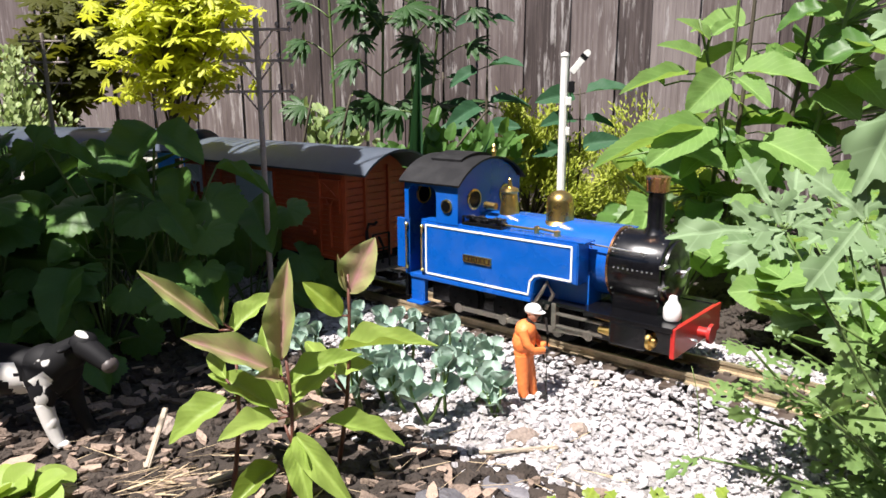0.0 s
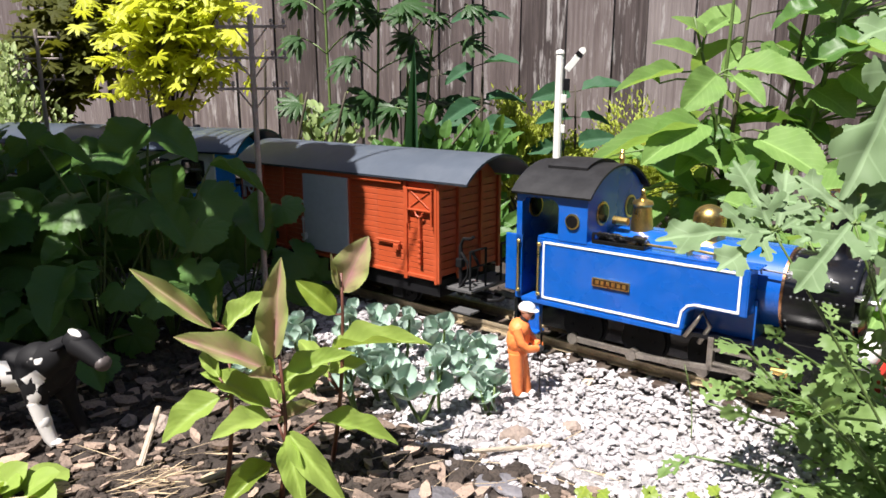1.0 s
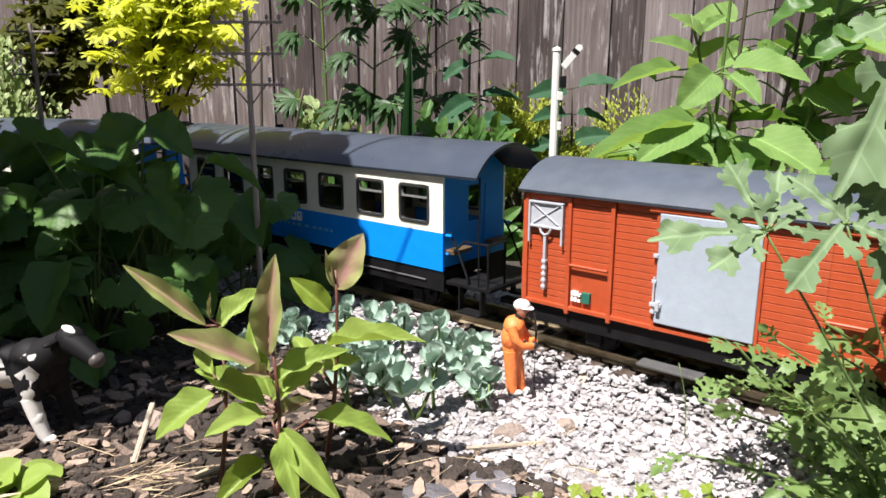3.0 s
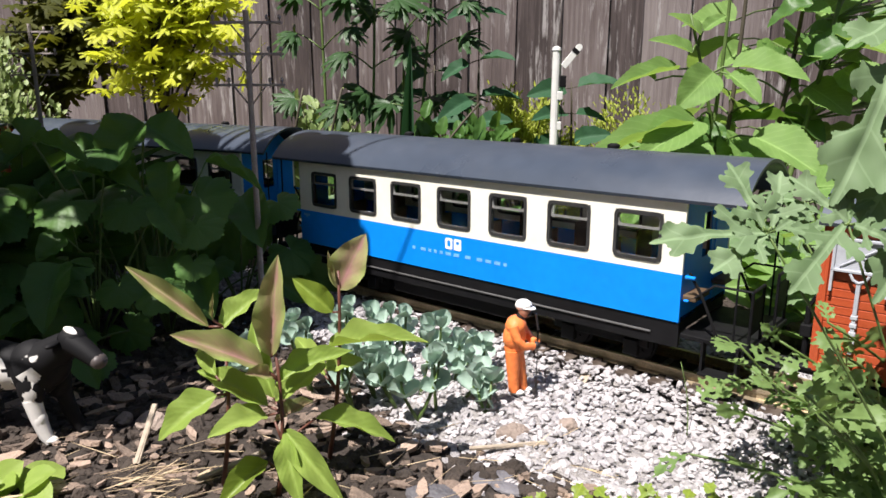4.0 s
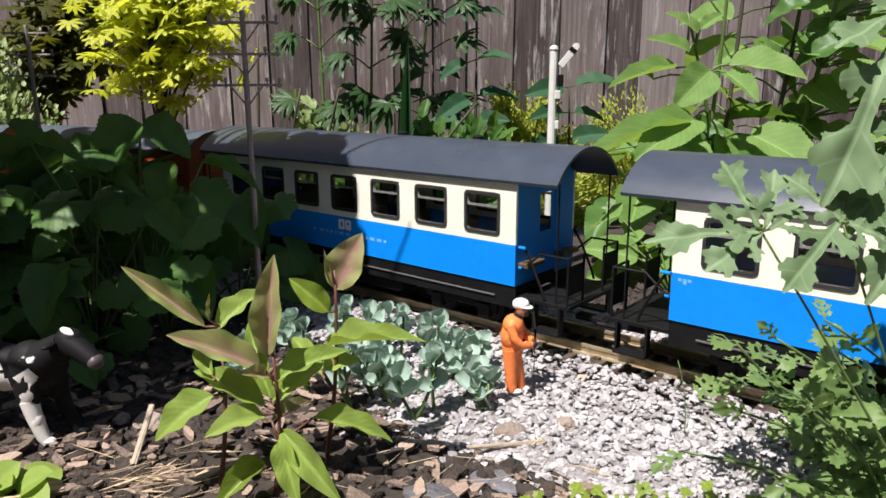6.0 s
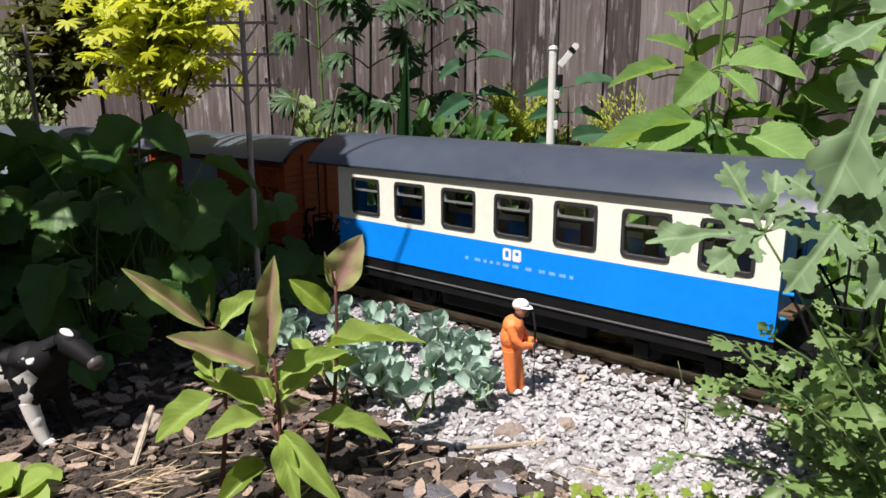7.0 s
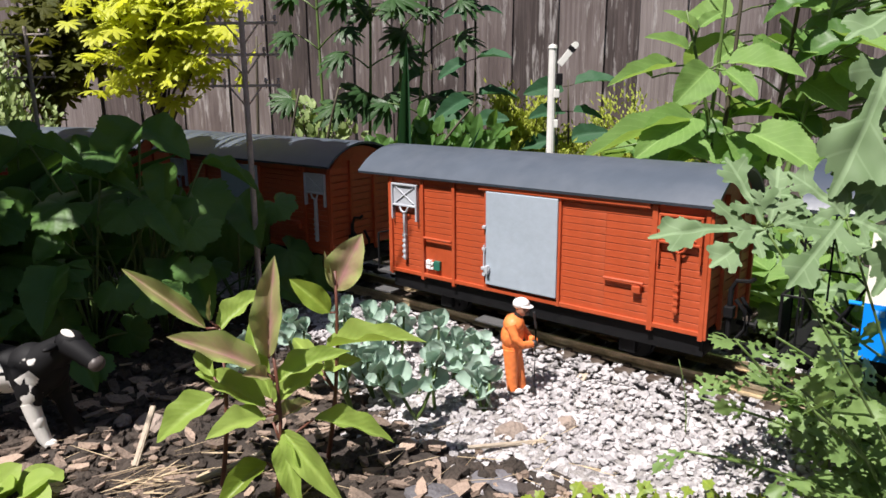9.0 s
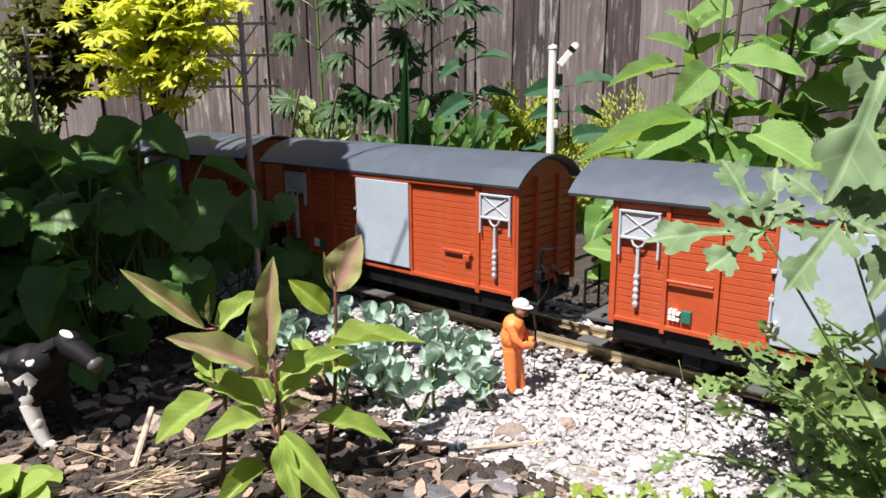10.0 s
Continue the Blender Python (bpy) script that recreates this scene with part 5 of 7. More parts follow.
def motions():
    steps = [i * 0.25 for i in range(41)]
    for ob, s in TRAIN:
        walk(ob, [(t, standing(s + gone(t), 0.06 if ob is locomotive else 0.165 if ob in (coach_first, coach_second) else 0.105)) for t in steps])
    for ob, r in WHEELS:
        at = ob.location.copy()
        fine = [i * 0.02 for i in range(501)]
        rows, last = [], None
        for t in fine:
            a = gone(t) / r
            if last is None or a - last > radians(62) or t >= 10:
                rows.append((t, Matrix.Translation(at) @ Matrix.Rotation(a, 4, "Y")))
                last = a
        walk(ob, rows)
    for i, ob in enumerate(loco_rods):
        at, ph, r = ob.location.copy(), (0 if i < 2 else 90), 0.021
        rows, last = [], None
        for k in range(501):
            t = k * 0.02
            a = gone(t) / r
            if last is None or a - last > radians(40) or t >= 10:
                b = a + radians(ph) + 0.6
                rows.append((t, Matrix.Translation(at + Vector((0.009 * math.cos(b), 0, -0.009 * math.sin(b)))) @ Matrix.Rotation(math.atan2(-0.009 * math.sin(b), 0.098) if i % 2 else 0, 4, "Y")))
                last = a
        walk(ob, rows)
    for ob, lean in ((lobed_low, SWAY_LOW), (lobed_tall, SWAY_TALL)):
        at = ob.location.copy()
        walk(ob, [(t, Matrix.Translation(at) @ Matrix.Rotation(radians(a), 4, "Y") @ Matrix.Rotation(radians(-0.4 * a), 4, "X")) for t, a in lean])


# how far the two shoots lean over in the wind: seconds, degrees
SWAY_LOW = [(0, 0.6), (0.7, 0.2), (1.5, 0.5), (2.5, -0.4), (3.3, 0.3), (4.2, -0.5), (4.7, -1.6), (5.0, -2.4), (5.5, -1.2), (6.2, -0.3), (7.0, -0.2), (7.8, -0.3), (8.5, 0.0), (9.0, 0.2), (9.5, -0.2), (10, -0.2)]
SWAY_TALL = [(0, 1.5), (0.7, 0.8), (1.5, 1.2), (2.5, 0.5), (3.3, 1.0), (4.2, -1.0), (4.7, -3.5), (5.0, -4.2), (5.4, -2.2), (6.2, -0.8), (7.0, -1.2), (7.8, -0.8), (8.5, 0.0), (9.0, 0.4), (9.5, -0.5), (10, -0.3)]


# ---------------------------------------------------------------- leaves
def leaf_mesh(name, outline, material, nx=10, ny=4, fold=0.18, droop=0.15, wave=0.0, seed=0, skew=0.0, cup=1.0):
    """A leaf of unit length along x and unit greatest width, from its half width along the length."""
    rng = random.Random(seed)
    bm = bmesh.new()
    uv = bm.loops.layers.uv.new("UVMap")
    ph, amp = rng.uniform(0, 6), rng.uniform(0.7, 1.3)
    rows = []
    for i in range(nx + 1):
        u = i / nx
        h = max(0.004, outline(u)) * 0.5
        row = []
        for j in range(-ny, ny + 1):
            v = j / ny
            x = u + skew * h * abs(v)
            z = fold * abs(v) ** cup * h * 2 - droop * amp * u * u + wave * math.sin(u * 17 + ph + 2 * v) * abs(v) * h
            row.append((bm.verts.new((x, v * h, z)), (u, 0.5 + 0.5 * v)))
        rows.append(row)
    for a, b in zip(rows, rows[1:]):
        for j in range(2 * ny):
            quad = (a[j], a[j + 1], b[j + 1], b[j])
            f = bm.faces.new([q[0] for q in quad])
            f.smooth = True
            for lp, q in zip(f.loops, quad):
                lp[uv].uv = q[1]
    return mesh_of(name, bm, material)


def palm_mesh(name, material, lobes=7, depth=0.55, teeth=0.06, sweep=280, droop=0.12, seed=0, point=1.0, middle=1.0):
    """A leaf with lobes spread like fingers from the stalk; unit length along x."""
    rng = random.Random(seed)
    bm = bmesh.new()
    uv = bm.loops.layers.uv.new("UVMap")
    n = lobes * 8
    centre = bm.verts.new((0, 0, 0))
    rings = [[], [], []]
    for k in range(n + 1):
        f = k / n
        a = radians(-sweep / 2 + sweep * f)
        lobe = abs(math.sin(math.pi * lobes * f)) ** point
        r = (1 - depth) + depth * lobe
        r *= 0.62 + 0.38 * middle * math.cos(a * 0.5) ** 1.0 if sweep > 200 else 1.0
        r *= 1 + teeth * (1 if k % 2 else -1) + rng.uniform(-0.03, 0.03)
        ridge = 0.05 * (lobe - 0.5)
        for q, ring_ in zip((0.4, 0.72, 1.0), rings):
            rr = r * q if q > 0.5 else q * (0.6 * r + 0.4 * (1 - depth))
            x, y = rr * math.cos(a), rr * math.sin(a)
            ring_.append((bm.verts.new((x, y, ridge * q - droop * rr * rr + rng.uniform(-0.008, 0.008))), (q, f * lobes % 1.0)))
    for k in range(n):
        f = bm.faces.new((centre, rings[0][k][0], rings[0][k + 1][0]))
        f.smooth = True
        for lp, t in zip(f.loops, ((0, 0.5), rings[0][k][1], rings[0][k + 1][1])):
            lp[uv].uv = t
        for a, b in zip(rings, rings[1:]):
            quad = (a[k], b[k], b[k + 1], a[k + 1])
            f = bm.faces.new([q[0] for q in quad])
            f.smooth = True
            for lp, q in zip(f.loops, quad):
                lp[uv].uv = q[1]
    return mesh_of(name, bm, material)


def cut_mesh(name, material, pairs=3, seed=0, width=1.0, droop=0.15, curl=0.10, cells=40, fat=1.0):
    """A deeply cut leaf as one sheet: winged midrib, paired blunt lobes with side teeth, a broad end lobe."""
    rng = random.Random(seed)
    arms = [((0.0, 0.0), (0.25, 0.0), 0.024, 0.044), ((0.25, 0.0), (0.86, 0.0), 0.040, 0.050)]
    for k in range(pairs):
        f = k / max(1, pairs - 1)
        for sg in (-1, 1):
            at = 0.17 + 0.42 * f + rng.uniform(-0.03, 0.03)
            l = (0.27 + 0.13 * math.sin(math.pi * (0.2 + 0.7 * f))) * rng.uniform(0.85, 1.15)
            ang = sg * (radians(60) - 0.35 * f + rng.uniform(-0.12, 0.12))
            d = (math.cos(ang), math.sin(ang))
            arms.append(((at, 0), (at + l * d[0], l * d[1]), 0.042, 0.034))
            for q, turn_ in ((0.50, 0.85), (0.62, -0.80)):
                b = (at + q * l * d[0], q * l * d[1])
                a2 = ang + turn_ * sg
                arms.append((b, (b[0] + 0.36 * l * math.cos(a2), b[1] + 0.36 * l * math.sin(a2)), 0.036, 0.014))
    arms += [((0.66, 0), (0.98, 0), 0.075, 0.022), ((0.74, 0), (0.89, 0.12), 0.04, 0.018), ((0.74, 0), (0.89, -0.12), 0.04, 0.018)]
    arms = [(a, b, ra * fat, rb * fat) for a, b, ra, rb in arms]
    wob = rng.uniform(0, 50)

    def inside(x, y):
        best = -1.0
        for (ax, ay), (bx, by), ra, rb in arms:
            dx, dy = bx - ax, by - ay
            t = max(0.0, min(1.0, ((x - ax) * dx + (y - ay) * dy) / (dx * dx + dy * dy)))
            best = max(best, ra + (rb - ra) * t - math.hypot(x - ax - dx * t, y - ay - dy * t))
        return best + 0.012 * noise.noise(Vector((x * 14, y * 14, wob)))

    nx, ny = cells, cells
    xs, ys = [-0.04 + 1.10 * i / nx for i in range(nx + 1)], [-0.5 + j / ny for j in range(ny + 1)]
    val = [[inside(x, y) for y in ys] for x in xs]
    bm = bmesh.new()
    uv = bm.loops.layers.uv.new("UVMap")
    made = {}

    def corner(i, j):
        if (i, j) not in made:
            x, y = xs[i], ys[j]
            if val[i][j] < 0:                       # pull the rim onto the outline
                for _ in range(3):
                    v = inside(x, y)
                    gx, gy = (inside(x + 0.004, y) - v) / 0.004, (inside(x, y + 0.004) - v) / 0.004
                    g = gx * gx + gy * gy + 1e-6
                    x, y = x - v * gx / g, y - v * gy / g
            z = -droop * x * x + curl * abs(y) * 0.9 + 0.055 * noise.noise(Vector((x * 4.5, y * 4.5, wob + 9)))
            made[i, j] = (bm.verts.new((x, y * width, z)), (max(0, min(1, x)), 0.5 + y))
        return made[i, j]

    for i in range(nx):
        for j in range(ny):
            if sum(val[a][b] > 0 for a in (i, i + 1) for b in (j, j + 1)) >= 2:
                quad = (corner(i, j), corner(i + 1, j), corner(i + 1, j + 1), corner(i, j + 1))
                f = bm.faces.new([q[0] for q in quad])
                f.smooth = True
                for lp, q in zip(f.loops, quad):
                    lp[uv].uv = q[1]
    return mesh_of(name, bm, material)


def lance(u):
    return math.sin(math.pi * u ** 0.85) ** 0.8 * (1 - 0.15 * u)


def ovate(u):
    return 2.2 * u ** 0.45 * max(0.0, 1 - u) ** 0.75 + (0.024 if 0.05 < u < 0.96 else 0) * (1 if int(u * 36 + 0.5) % 2 else -1)


def spoon(u):
    return math.sin(math.pi * min(1, 0.10 + 0.90 * u ** 1.15)) ** 0.6


def strap(u):
    return min(1, u * 8 + 0.3) * (1 - u ** 2.5)


def axis_pose(base, tip, width, facing):
    """The pose that lays a unit leaf from base to tip; facing: 0 towards the viewer, 90 up."""
    b, t = Vector(base), Vector(tip)
    x = (t - b)
    length = x.length
    x.normalize()
    n = Vector((0, -math.cos(radians(facing)), math.sin(radians(facing))))
    z = (n - x * n.dot(x)).normalized()
    y = z.cross(x)
    m = Matrix((x, y, z)).transposed().to_4x4()
    return Matrix.Translation(b) @ m @ Matrix.Diagonal((length, width, length, 1))


def hang(plant, name, me, m, label=""):
    """Hangs a leaf mesh on a plant at a pose in the world."""
    ob = part(name, me, None, plant, label)
    ob.matrix_local = Matrix.Translation(-plant.location) @ m
    return ob


def stem(plant, pts, r0, r1, material, name="stem"):
    bm = bmesh.new()
    tube(bm, [Vector(p) - plant.location for p in pts], r0, r1)
    return part(name, bm, material, plant)


def bend(a, b, sag=(0, 0, 0), n=5):
    a, b, s = Vector(a), Vector(b), Vector(sag)
    return [a.lerp(b, i / n) + s * math.sin(math.pi * i / n) for i in range(n + 1)]


WILLOW = [leaf_mesh("leaf", lance, L_WILLOW, nx=16, fold=0.20, droop=0.20, wave=0.10, seed=k) for k in range(3)]
BRONZE = [leaf_mesh("leaf", lance, L_RED, nx=16, fold=0.20, droop=0.08, wave=0.09, seed=k) for k in range(3)]
LIME = [leaf_mesh("leaf", lance, L_LIME, fold=0.3, droop=0.16, wave=0.1, seed=k) for k in range(2)]


def stemmed_plant(label, foot, top, rows, material=None):
    plant = thing("young_shrub", foot, label, "plant", "bronze-tipped seedlings")
    line = bend(foot, top, (0.004, 0, 0))
    stem(plant, line, 0.0019, 0.0010, material or M_STEM_RED)
    for i, (bx, by, bz, tx, ty, tz, w, facing, kind) in enumerate(rows):
        me = (WILLOW, BRONZE, LIME)[kind]
        hang(plant, "leaf", me[i % len(me)], axis_pose((bx, by, bz), (tx, ty, tz), w, facing), ("", "bronze-flushed leaf", "lime leaf")[kind])
        near = min(line, key=lambda p: (p - Vector((bx, by, bz - 0.004))).length)
        if (near - Vector((bx, by, bz))).length > 0.002:
            stem(plant, [near, (bx, by, bz)], 0.0010, 0.0008, M_STEM_RED, "leaf_stalk")
    return plant


stemmed_plant("leafy seedling with bronze-flushed young leaves growing in soil", (-0.151, 0.44, -0.006), (-0.143, 0.44, 0.112), [
    (-0.152, 0.440, 0.112, -0.203, 0.440, 0.154, 0.014, 40, 1),
    (-0.149, 0.440, 0.117, -0.148, 0.440, 0.135, 0.003, 10, 1),
    (-0.144, 0.440, 0.110, -0.119, 0.460, 0.137, 0.018, 60, 0),
    (-0.150, 0.440, 0.064, -0.187, 0.420, 0.046, 0.025, 55, 0),
    (-0.150, 0.440, 0.078, -0.168, 0.460, 0.095, 0.012, 40, 0),
])
stemmed_plant("tall leafy seedling with bronze tip leaf and green lower leaves", (-0.110, 0.425, -0.006), (-0.107, 0.43, 0.100), [
    (-0.110, 0.430, 0.095, -0.106, 0.440, 0.160, 0.021, 25, 1),
    (-0.115, 0.430, 0.088, -0.169, 0.420, 0.116, 0.021, 50, 1),
    (-0.111, 0.430, 0.082, -0.120, 0.410, 0.093, 0.012, 40, 1),
    (-0.114, 0.430, 0.061, -0.162, 0.440, 0.087, 0.019, 55, 0),
    (-0.115, 0.430, 0.054, -0.141, 0.400, 0.062, 0.021, 60, 0),
    (-0.106, 0.430, 0.078, -0.063, 0.440, 0.102, 0.019, 60, 0),
    (-0.109, 0.430, 0.064, -0.080, 0.460, 0.084, 0.021, 50, 0),
    (-0.085, 0.440, 0.047, -0.030, 0.440, 0.038, 0.018, 65, 0),
    (-0.104, 0.430, 0.044, -0.064, 0.398, 0.012, 0.019, 35, 0),
    (-0.104, 0.428, 0.040, -0.090, 0.398, 0.008, 0.017, 25, 0),
    (-0.116, 0.430, 0.021, -0.142, 0.400, 0.009, 0.018, 50, 2),
    (-0.110, 0.430, 0.050, -0.089, 0.460, 0.053, 0.012, 50, 1),
    (-0.115, 0.450, 0.057, -0.135, 0.470, 0.107, 0.016, 30, 0),
])
stemmed_plant("slim reddish seedling with broad bronze and lime leaves", (-0.083, 0.47, -0.006), (-0.071, 0.47, 0.142), [
    (-0.071, 0.470, 0.128, -0.053, 0.472, 0.167, 0.028, 30, 1),
    (-0.076, 0.470, 0.112, -0.102, 0.470, 0.137, 0.018, 35, 2),
    (-0.080, 0.470, 0.086, -0.016, 0.450, 0.110, 0.017, 65, 0),
    (-0.073, 0.470, 0.132, -0.078, 0.470, 0.156, 0.004, 10, 1),
    (-0.083, 0.470, 0.070, -0.057, 0.470, 0.080, 0.015, 50, 0),
    (-0.083, 0.470, 0.065, -0.111, 0.500, 0.089, 0.015, 50, 0),
])

SPOON = [leaf_mesh("leaf", spoon, L_SEDUM, nx=9, ny=4, fold=0.46, droop=-0.20, wave=0.05, seed=k, cup=2.0) for k in range(3)]


def build_sedum():
    """Loose trailing shoots, each with a few pairs of round cupped leaves and an open rosette at its tip."""
    rng = random.Random(31)
    feet = [(-0.195, 0.575), (-0.175, 0.61), (-0.135, 0.66), (-0.12, 0.62), (-0.10, 0.70), (-0.085, 0.665), (-0.07, 0.70), (-0.045, 0.705),
            (-0.115, 0.585), (-0.09, 0.60), (-0.065, 0.63), (-0.06, 0.585), (-0.04, 0.66), (-0.035, 0.61), (-0.04, 0.565), (-0.02, 0.585),
            (-0.02, 0.54), (-0.01, 0.63), (-0.005, 0.555), (0.008, 0.60), (0.012, 0.665), (0.015, 0.57), (0.030, 0.62), (0.036, 0.545), (0.050, 0.59), (-0.075, 0.555)]
    for i, (x, y) in enumerate(feet):
        low = x > 0.005 or x < -0.15
        h = rng.uniform(0.018, 0.032) if low else rng.uniform(0.034, 0.060)
        plant = thing("sedum", (x, y, -0.005), "grey-green sedum with round fleshy leaves at the gravel edge", "succulent", "sedum clump")
        for shoot in range(1 if i % 3 == 0 else 2):
            a0 = rng.uniform(0, 6.28)
            reach = rng.uniform(0.008, 0.024)
            top = (x + reach * math.cos(a0), y + reach * math.sin(a0), h * rng.uniform(0.6, 1.0))
            line = bend((x, y, -0.005), top, (0.004 * math.cos(a0), 0, 0.003), 6)
            stem(plant, line, 0.0017, 0.0012, M_STEM)
            pairs = 2
            for k in range(pairs):
                q = line[3 + k * 3 // max(1, pairs - 1)] if pairs > 1 else line[6]
                last = k == pairs - 1
                for side in range(3 if last else 2):
                    a = a0 + k * 1.57 + side * (math.tau / (3 if last else 2)) + rng.uniform(-0.35, 0.35)
                    el = radians(rng.uniform(30, 65) if last else rng.uniform(0, 40))
                    l = rng.uniform(0.012, 0.0185) * (0.85 if last and side > 1 else 1.0)
                    d = Vector((math.cos(a) * math.cos(el), math.sin(a) * math.cos(el), math.sin(el)))
                    hang(plant, "leaf", SPOON[(k + side) % 3], axis_pose(q, q + d * l, l * rng.uniform(0.85, 1.05), rng.uniform(15, 85)))


build_sedum()

OVATE = [leaf_mesh("leaf", ovate, L_OVATE, nx=36, fold=0.16, droop=0.16, wave=0.04, seed=k) for k in range(3)]
OVATE_DARK = [leaf_mesh("leaf", ovate, L_SHADE, nx=36, fold=0.20, droop=0.24, wave=0.08, seed=k) for k in range(2)]
OVATE_CROWN = [leaf_mesh("leaf", ovate, L_SHADE, nx=10, fold=0.14, droop=0.16, wave=0.05, seed=k) for k in range(2)]
OV_ROWS = [
    (0.322, 1.000, 0.286, 0.227, 0.970, 0.275, 0.027, 60, 0),
    (0.370, 1.000, 0.282, 0.319, 0.970, 0.240, 0.053, 25, 0),
    (0.403, 1.020, 0.290, 0.490, 0.970, 0.287, 0.065, 60, 0),
    (0.392, 1.000, 0.279, 0.419, 0.950, 0.250, 0.032, 40, 0),
    (0.340, 0.980, 0.210, 0.187, 0.940, 0.190, 0.039, 70, 0),
    (0.347, 0.980, 0.217, 0.258, 0.920, 0.183, 0.061, 45, 0),
    (0.426, 0.980, 0.196, 0.486, 0.900, 0.164, 0.067, 40, 0),
    (0.339, 1.000, 0.307, 0.284, 1.000, 0.332, 0.024, 50, 1),
    (0.356, 1.020, 0.332, 0.315, 1.020, 0.366, 0.020, 50, 1),
    (0.360, 1.020, 0.338, 0.389, 1.020, 0.362, 0.020, 50, 1),
]
OV_ROWS_BACK = [
    (0.394, 1.050, 0.215, 0.371, 1.030, 0.175, 0.050, 20, 2),
    (0.438, 1.100, 0.209, 0.547, 1.100, 0.234, 0.061, 80, 2),
    (0.462, 1.100, 0.309, 0.561, 1.100, 0.263, 0.053, 60, 2),
    (0.507, 1.100, 0.369, 0.546, 1.050, 0.375, 0.070, 60, 0),
    (0.523, 1.120, 0.220, 0.578, 1.070, 0.197, 0.062, 60, 2),
    (0.552, 1.100, 0.263, 0.596, 1.050, 0.231, 0.070, 40, 0),
    (0.569, 1.150, 0.340, 0.626, 1.100, 0.353, 0.064, 60, 2),
    (0.600, 1.100, 0.288, 0.635, 1.050, 0.247, 0.079, 40, 0),
    (0.376, 1.020, 0.185, 0.314, 0.970, 0.158, 0.041, 60, 0),
    (0.292, 1.000, 0.271, 0.260, 1.000, 0.294, 0.011, 50, 1),
]


def build_ovate_shrub():
    foot = (0.44, 1.08, -0.006)
    plant = thing("broadleaf_shrub", foot, "tall shrub with large pale green toothed leaves behind the track", "shrub")
    rng = random.Random(41)
    tops = [((0.405, 1.05, 0.46), 0.0042), ((0.44, 1.08, 0.60), 0.0042), ((0.34, 1.02, 0.36), 0.004), ((0.54, 1.10, 0.50), 0.005), ((0.62, 1.12, 0.58), 0.005)]
    lines = []
    for i, (t, r) in enumerate(tops):
        line = bend((foot[0] + (i - 2) * 0.03, foot[1], -0.006), t, (0.01, 0, 0), 8)
        stem(plant, line, r, r * 0.45, M_STEM_DARK if i % 2 else M_STEM)
        lines += line
    for i, (bx, by, bz, tx, ty, tz, w, facing, kind) in enumerate(OV_ROWS + OV_ROWS_BACK):
        me = OVATE_DARK if kind == 2 else OVATE
        hang(plant, "leaf", me[i % len(me)], axis_pose((bx, by, bz), (tx, ty, tz), w, facing))
        b = Vector((bx, by, bz))
        near = min((p for p in lines if p.z < bz + 0.01), key=lambda p: (p - b).length)
        stem(plant, bend(near, b, (0, 0, 0.008), 3), 0.0018, 0.0012, M_STEM, "leaf_stalk")
    for k in range(120):
        x, y, z = rng.uniform(0.42, 0.85), rng.uniform(1.02, 1.35), rng.uniform(0.10, 0.58)
        if k < 22:
            x, y, z = rng.uniform(0.25, 0.45), rng.uniform(0.98, 1.15), rng.uniform(0.06, 0.20)
        l = rng.uniform(0.06, 0.11)
        a, e = rng.uniform(0, 6.28), rng.uniform(-0.5, 0.15)
        d = Vector((math.cos(a) * math.cos(e), math.sin(a) * math.cos(e), math.sin(e))) * l
        me = OVATE if rng.random() < 0.65 else OVATE_DARK
        hang(plant, "leaf", me[k % len(me)], axis_pose((x, y, z), Vector((x, y, z)) + d, l * rng.uniform(0.6, 0.8), rng.uniform(30, 90)))
        b = Vector((x, y, z))
        near = min((p for p in lines if p.z < z + 0.01), key=lambda p: (p - b).length)
        stem(plant, bend(near, b, (0, 0, 0.01), 3), 0.0018, 0.0012, M_STEM, "leaf_stalk")


build_ovate_shrub()

LOBED = [cut_mesh("leaf", L_POPPY, 2, k, curl=0.22, cells=54, fat=1.65) for k in range(4)]
BROAD = [cut_mesh("leaf", L_POPPY, 2, k + 30, curl=0.24, cells=54, fat=1.75) for k in range(3)]
FEVER = [cut_mesh("leaf", L_FEVER, 3, k + 10, 1.0, 0.30, cells=30, fat=1.35) for k in range(3)]
LIMEY = [cut_mesh("leaf", L_LIME, 2, k + 20, 1.0, 0.22, cells=24) for k in range(2)]
LOBED_ROWS = [
    (0.159, 0.340, 0.196, 0.103, 0.330, 0.198, 0.040, 45),
    (0.157, 0.340, 0.199, 0.144, 0.352, 0.230, 0.036, 30),
    (0.161, 0.340, 0.199, 0.173, 0.357, 0.226, 0.034, 30),
    (0.158, 0.339, 0.195, 0.128, 0.321, 0.184, 0.034, 45),
    (0.163, 0.340, 0.197, 0.183, 0.347, 0.208, 0.026, 40),
    (0.201, 0.345, 0.200, 0.176, 0.351, 0.223, 0.034, 35),
    (0.199, 0.345, 0.199, 0.168, 0.324, 0.173, 0.040, 40),
    (0.202, 0.346, 0.201, 0.205, 0.357, 0.227, 0.032, 30),
    (0.204, 0.345, 0.199, 0.224, 0.338, 0.191, 0.036, 45),
]
BROAD_ROWS = [
    (0.234, 0.375, 0.285, 0.192, 0.334, 0.217, 0.062, 35),
    (0.252, 0.385, 0.305, 0.202, 0.362, 0.292, 0.046, 60),
    (0.248, 0.369, 0.257, 0.205, 0.335, 0.200, 0.056, 35),
    (0.254, 0.359, 0.215, 0.216, 0.332, 0.166, 0.050, 40),
]


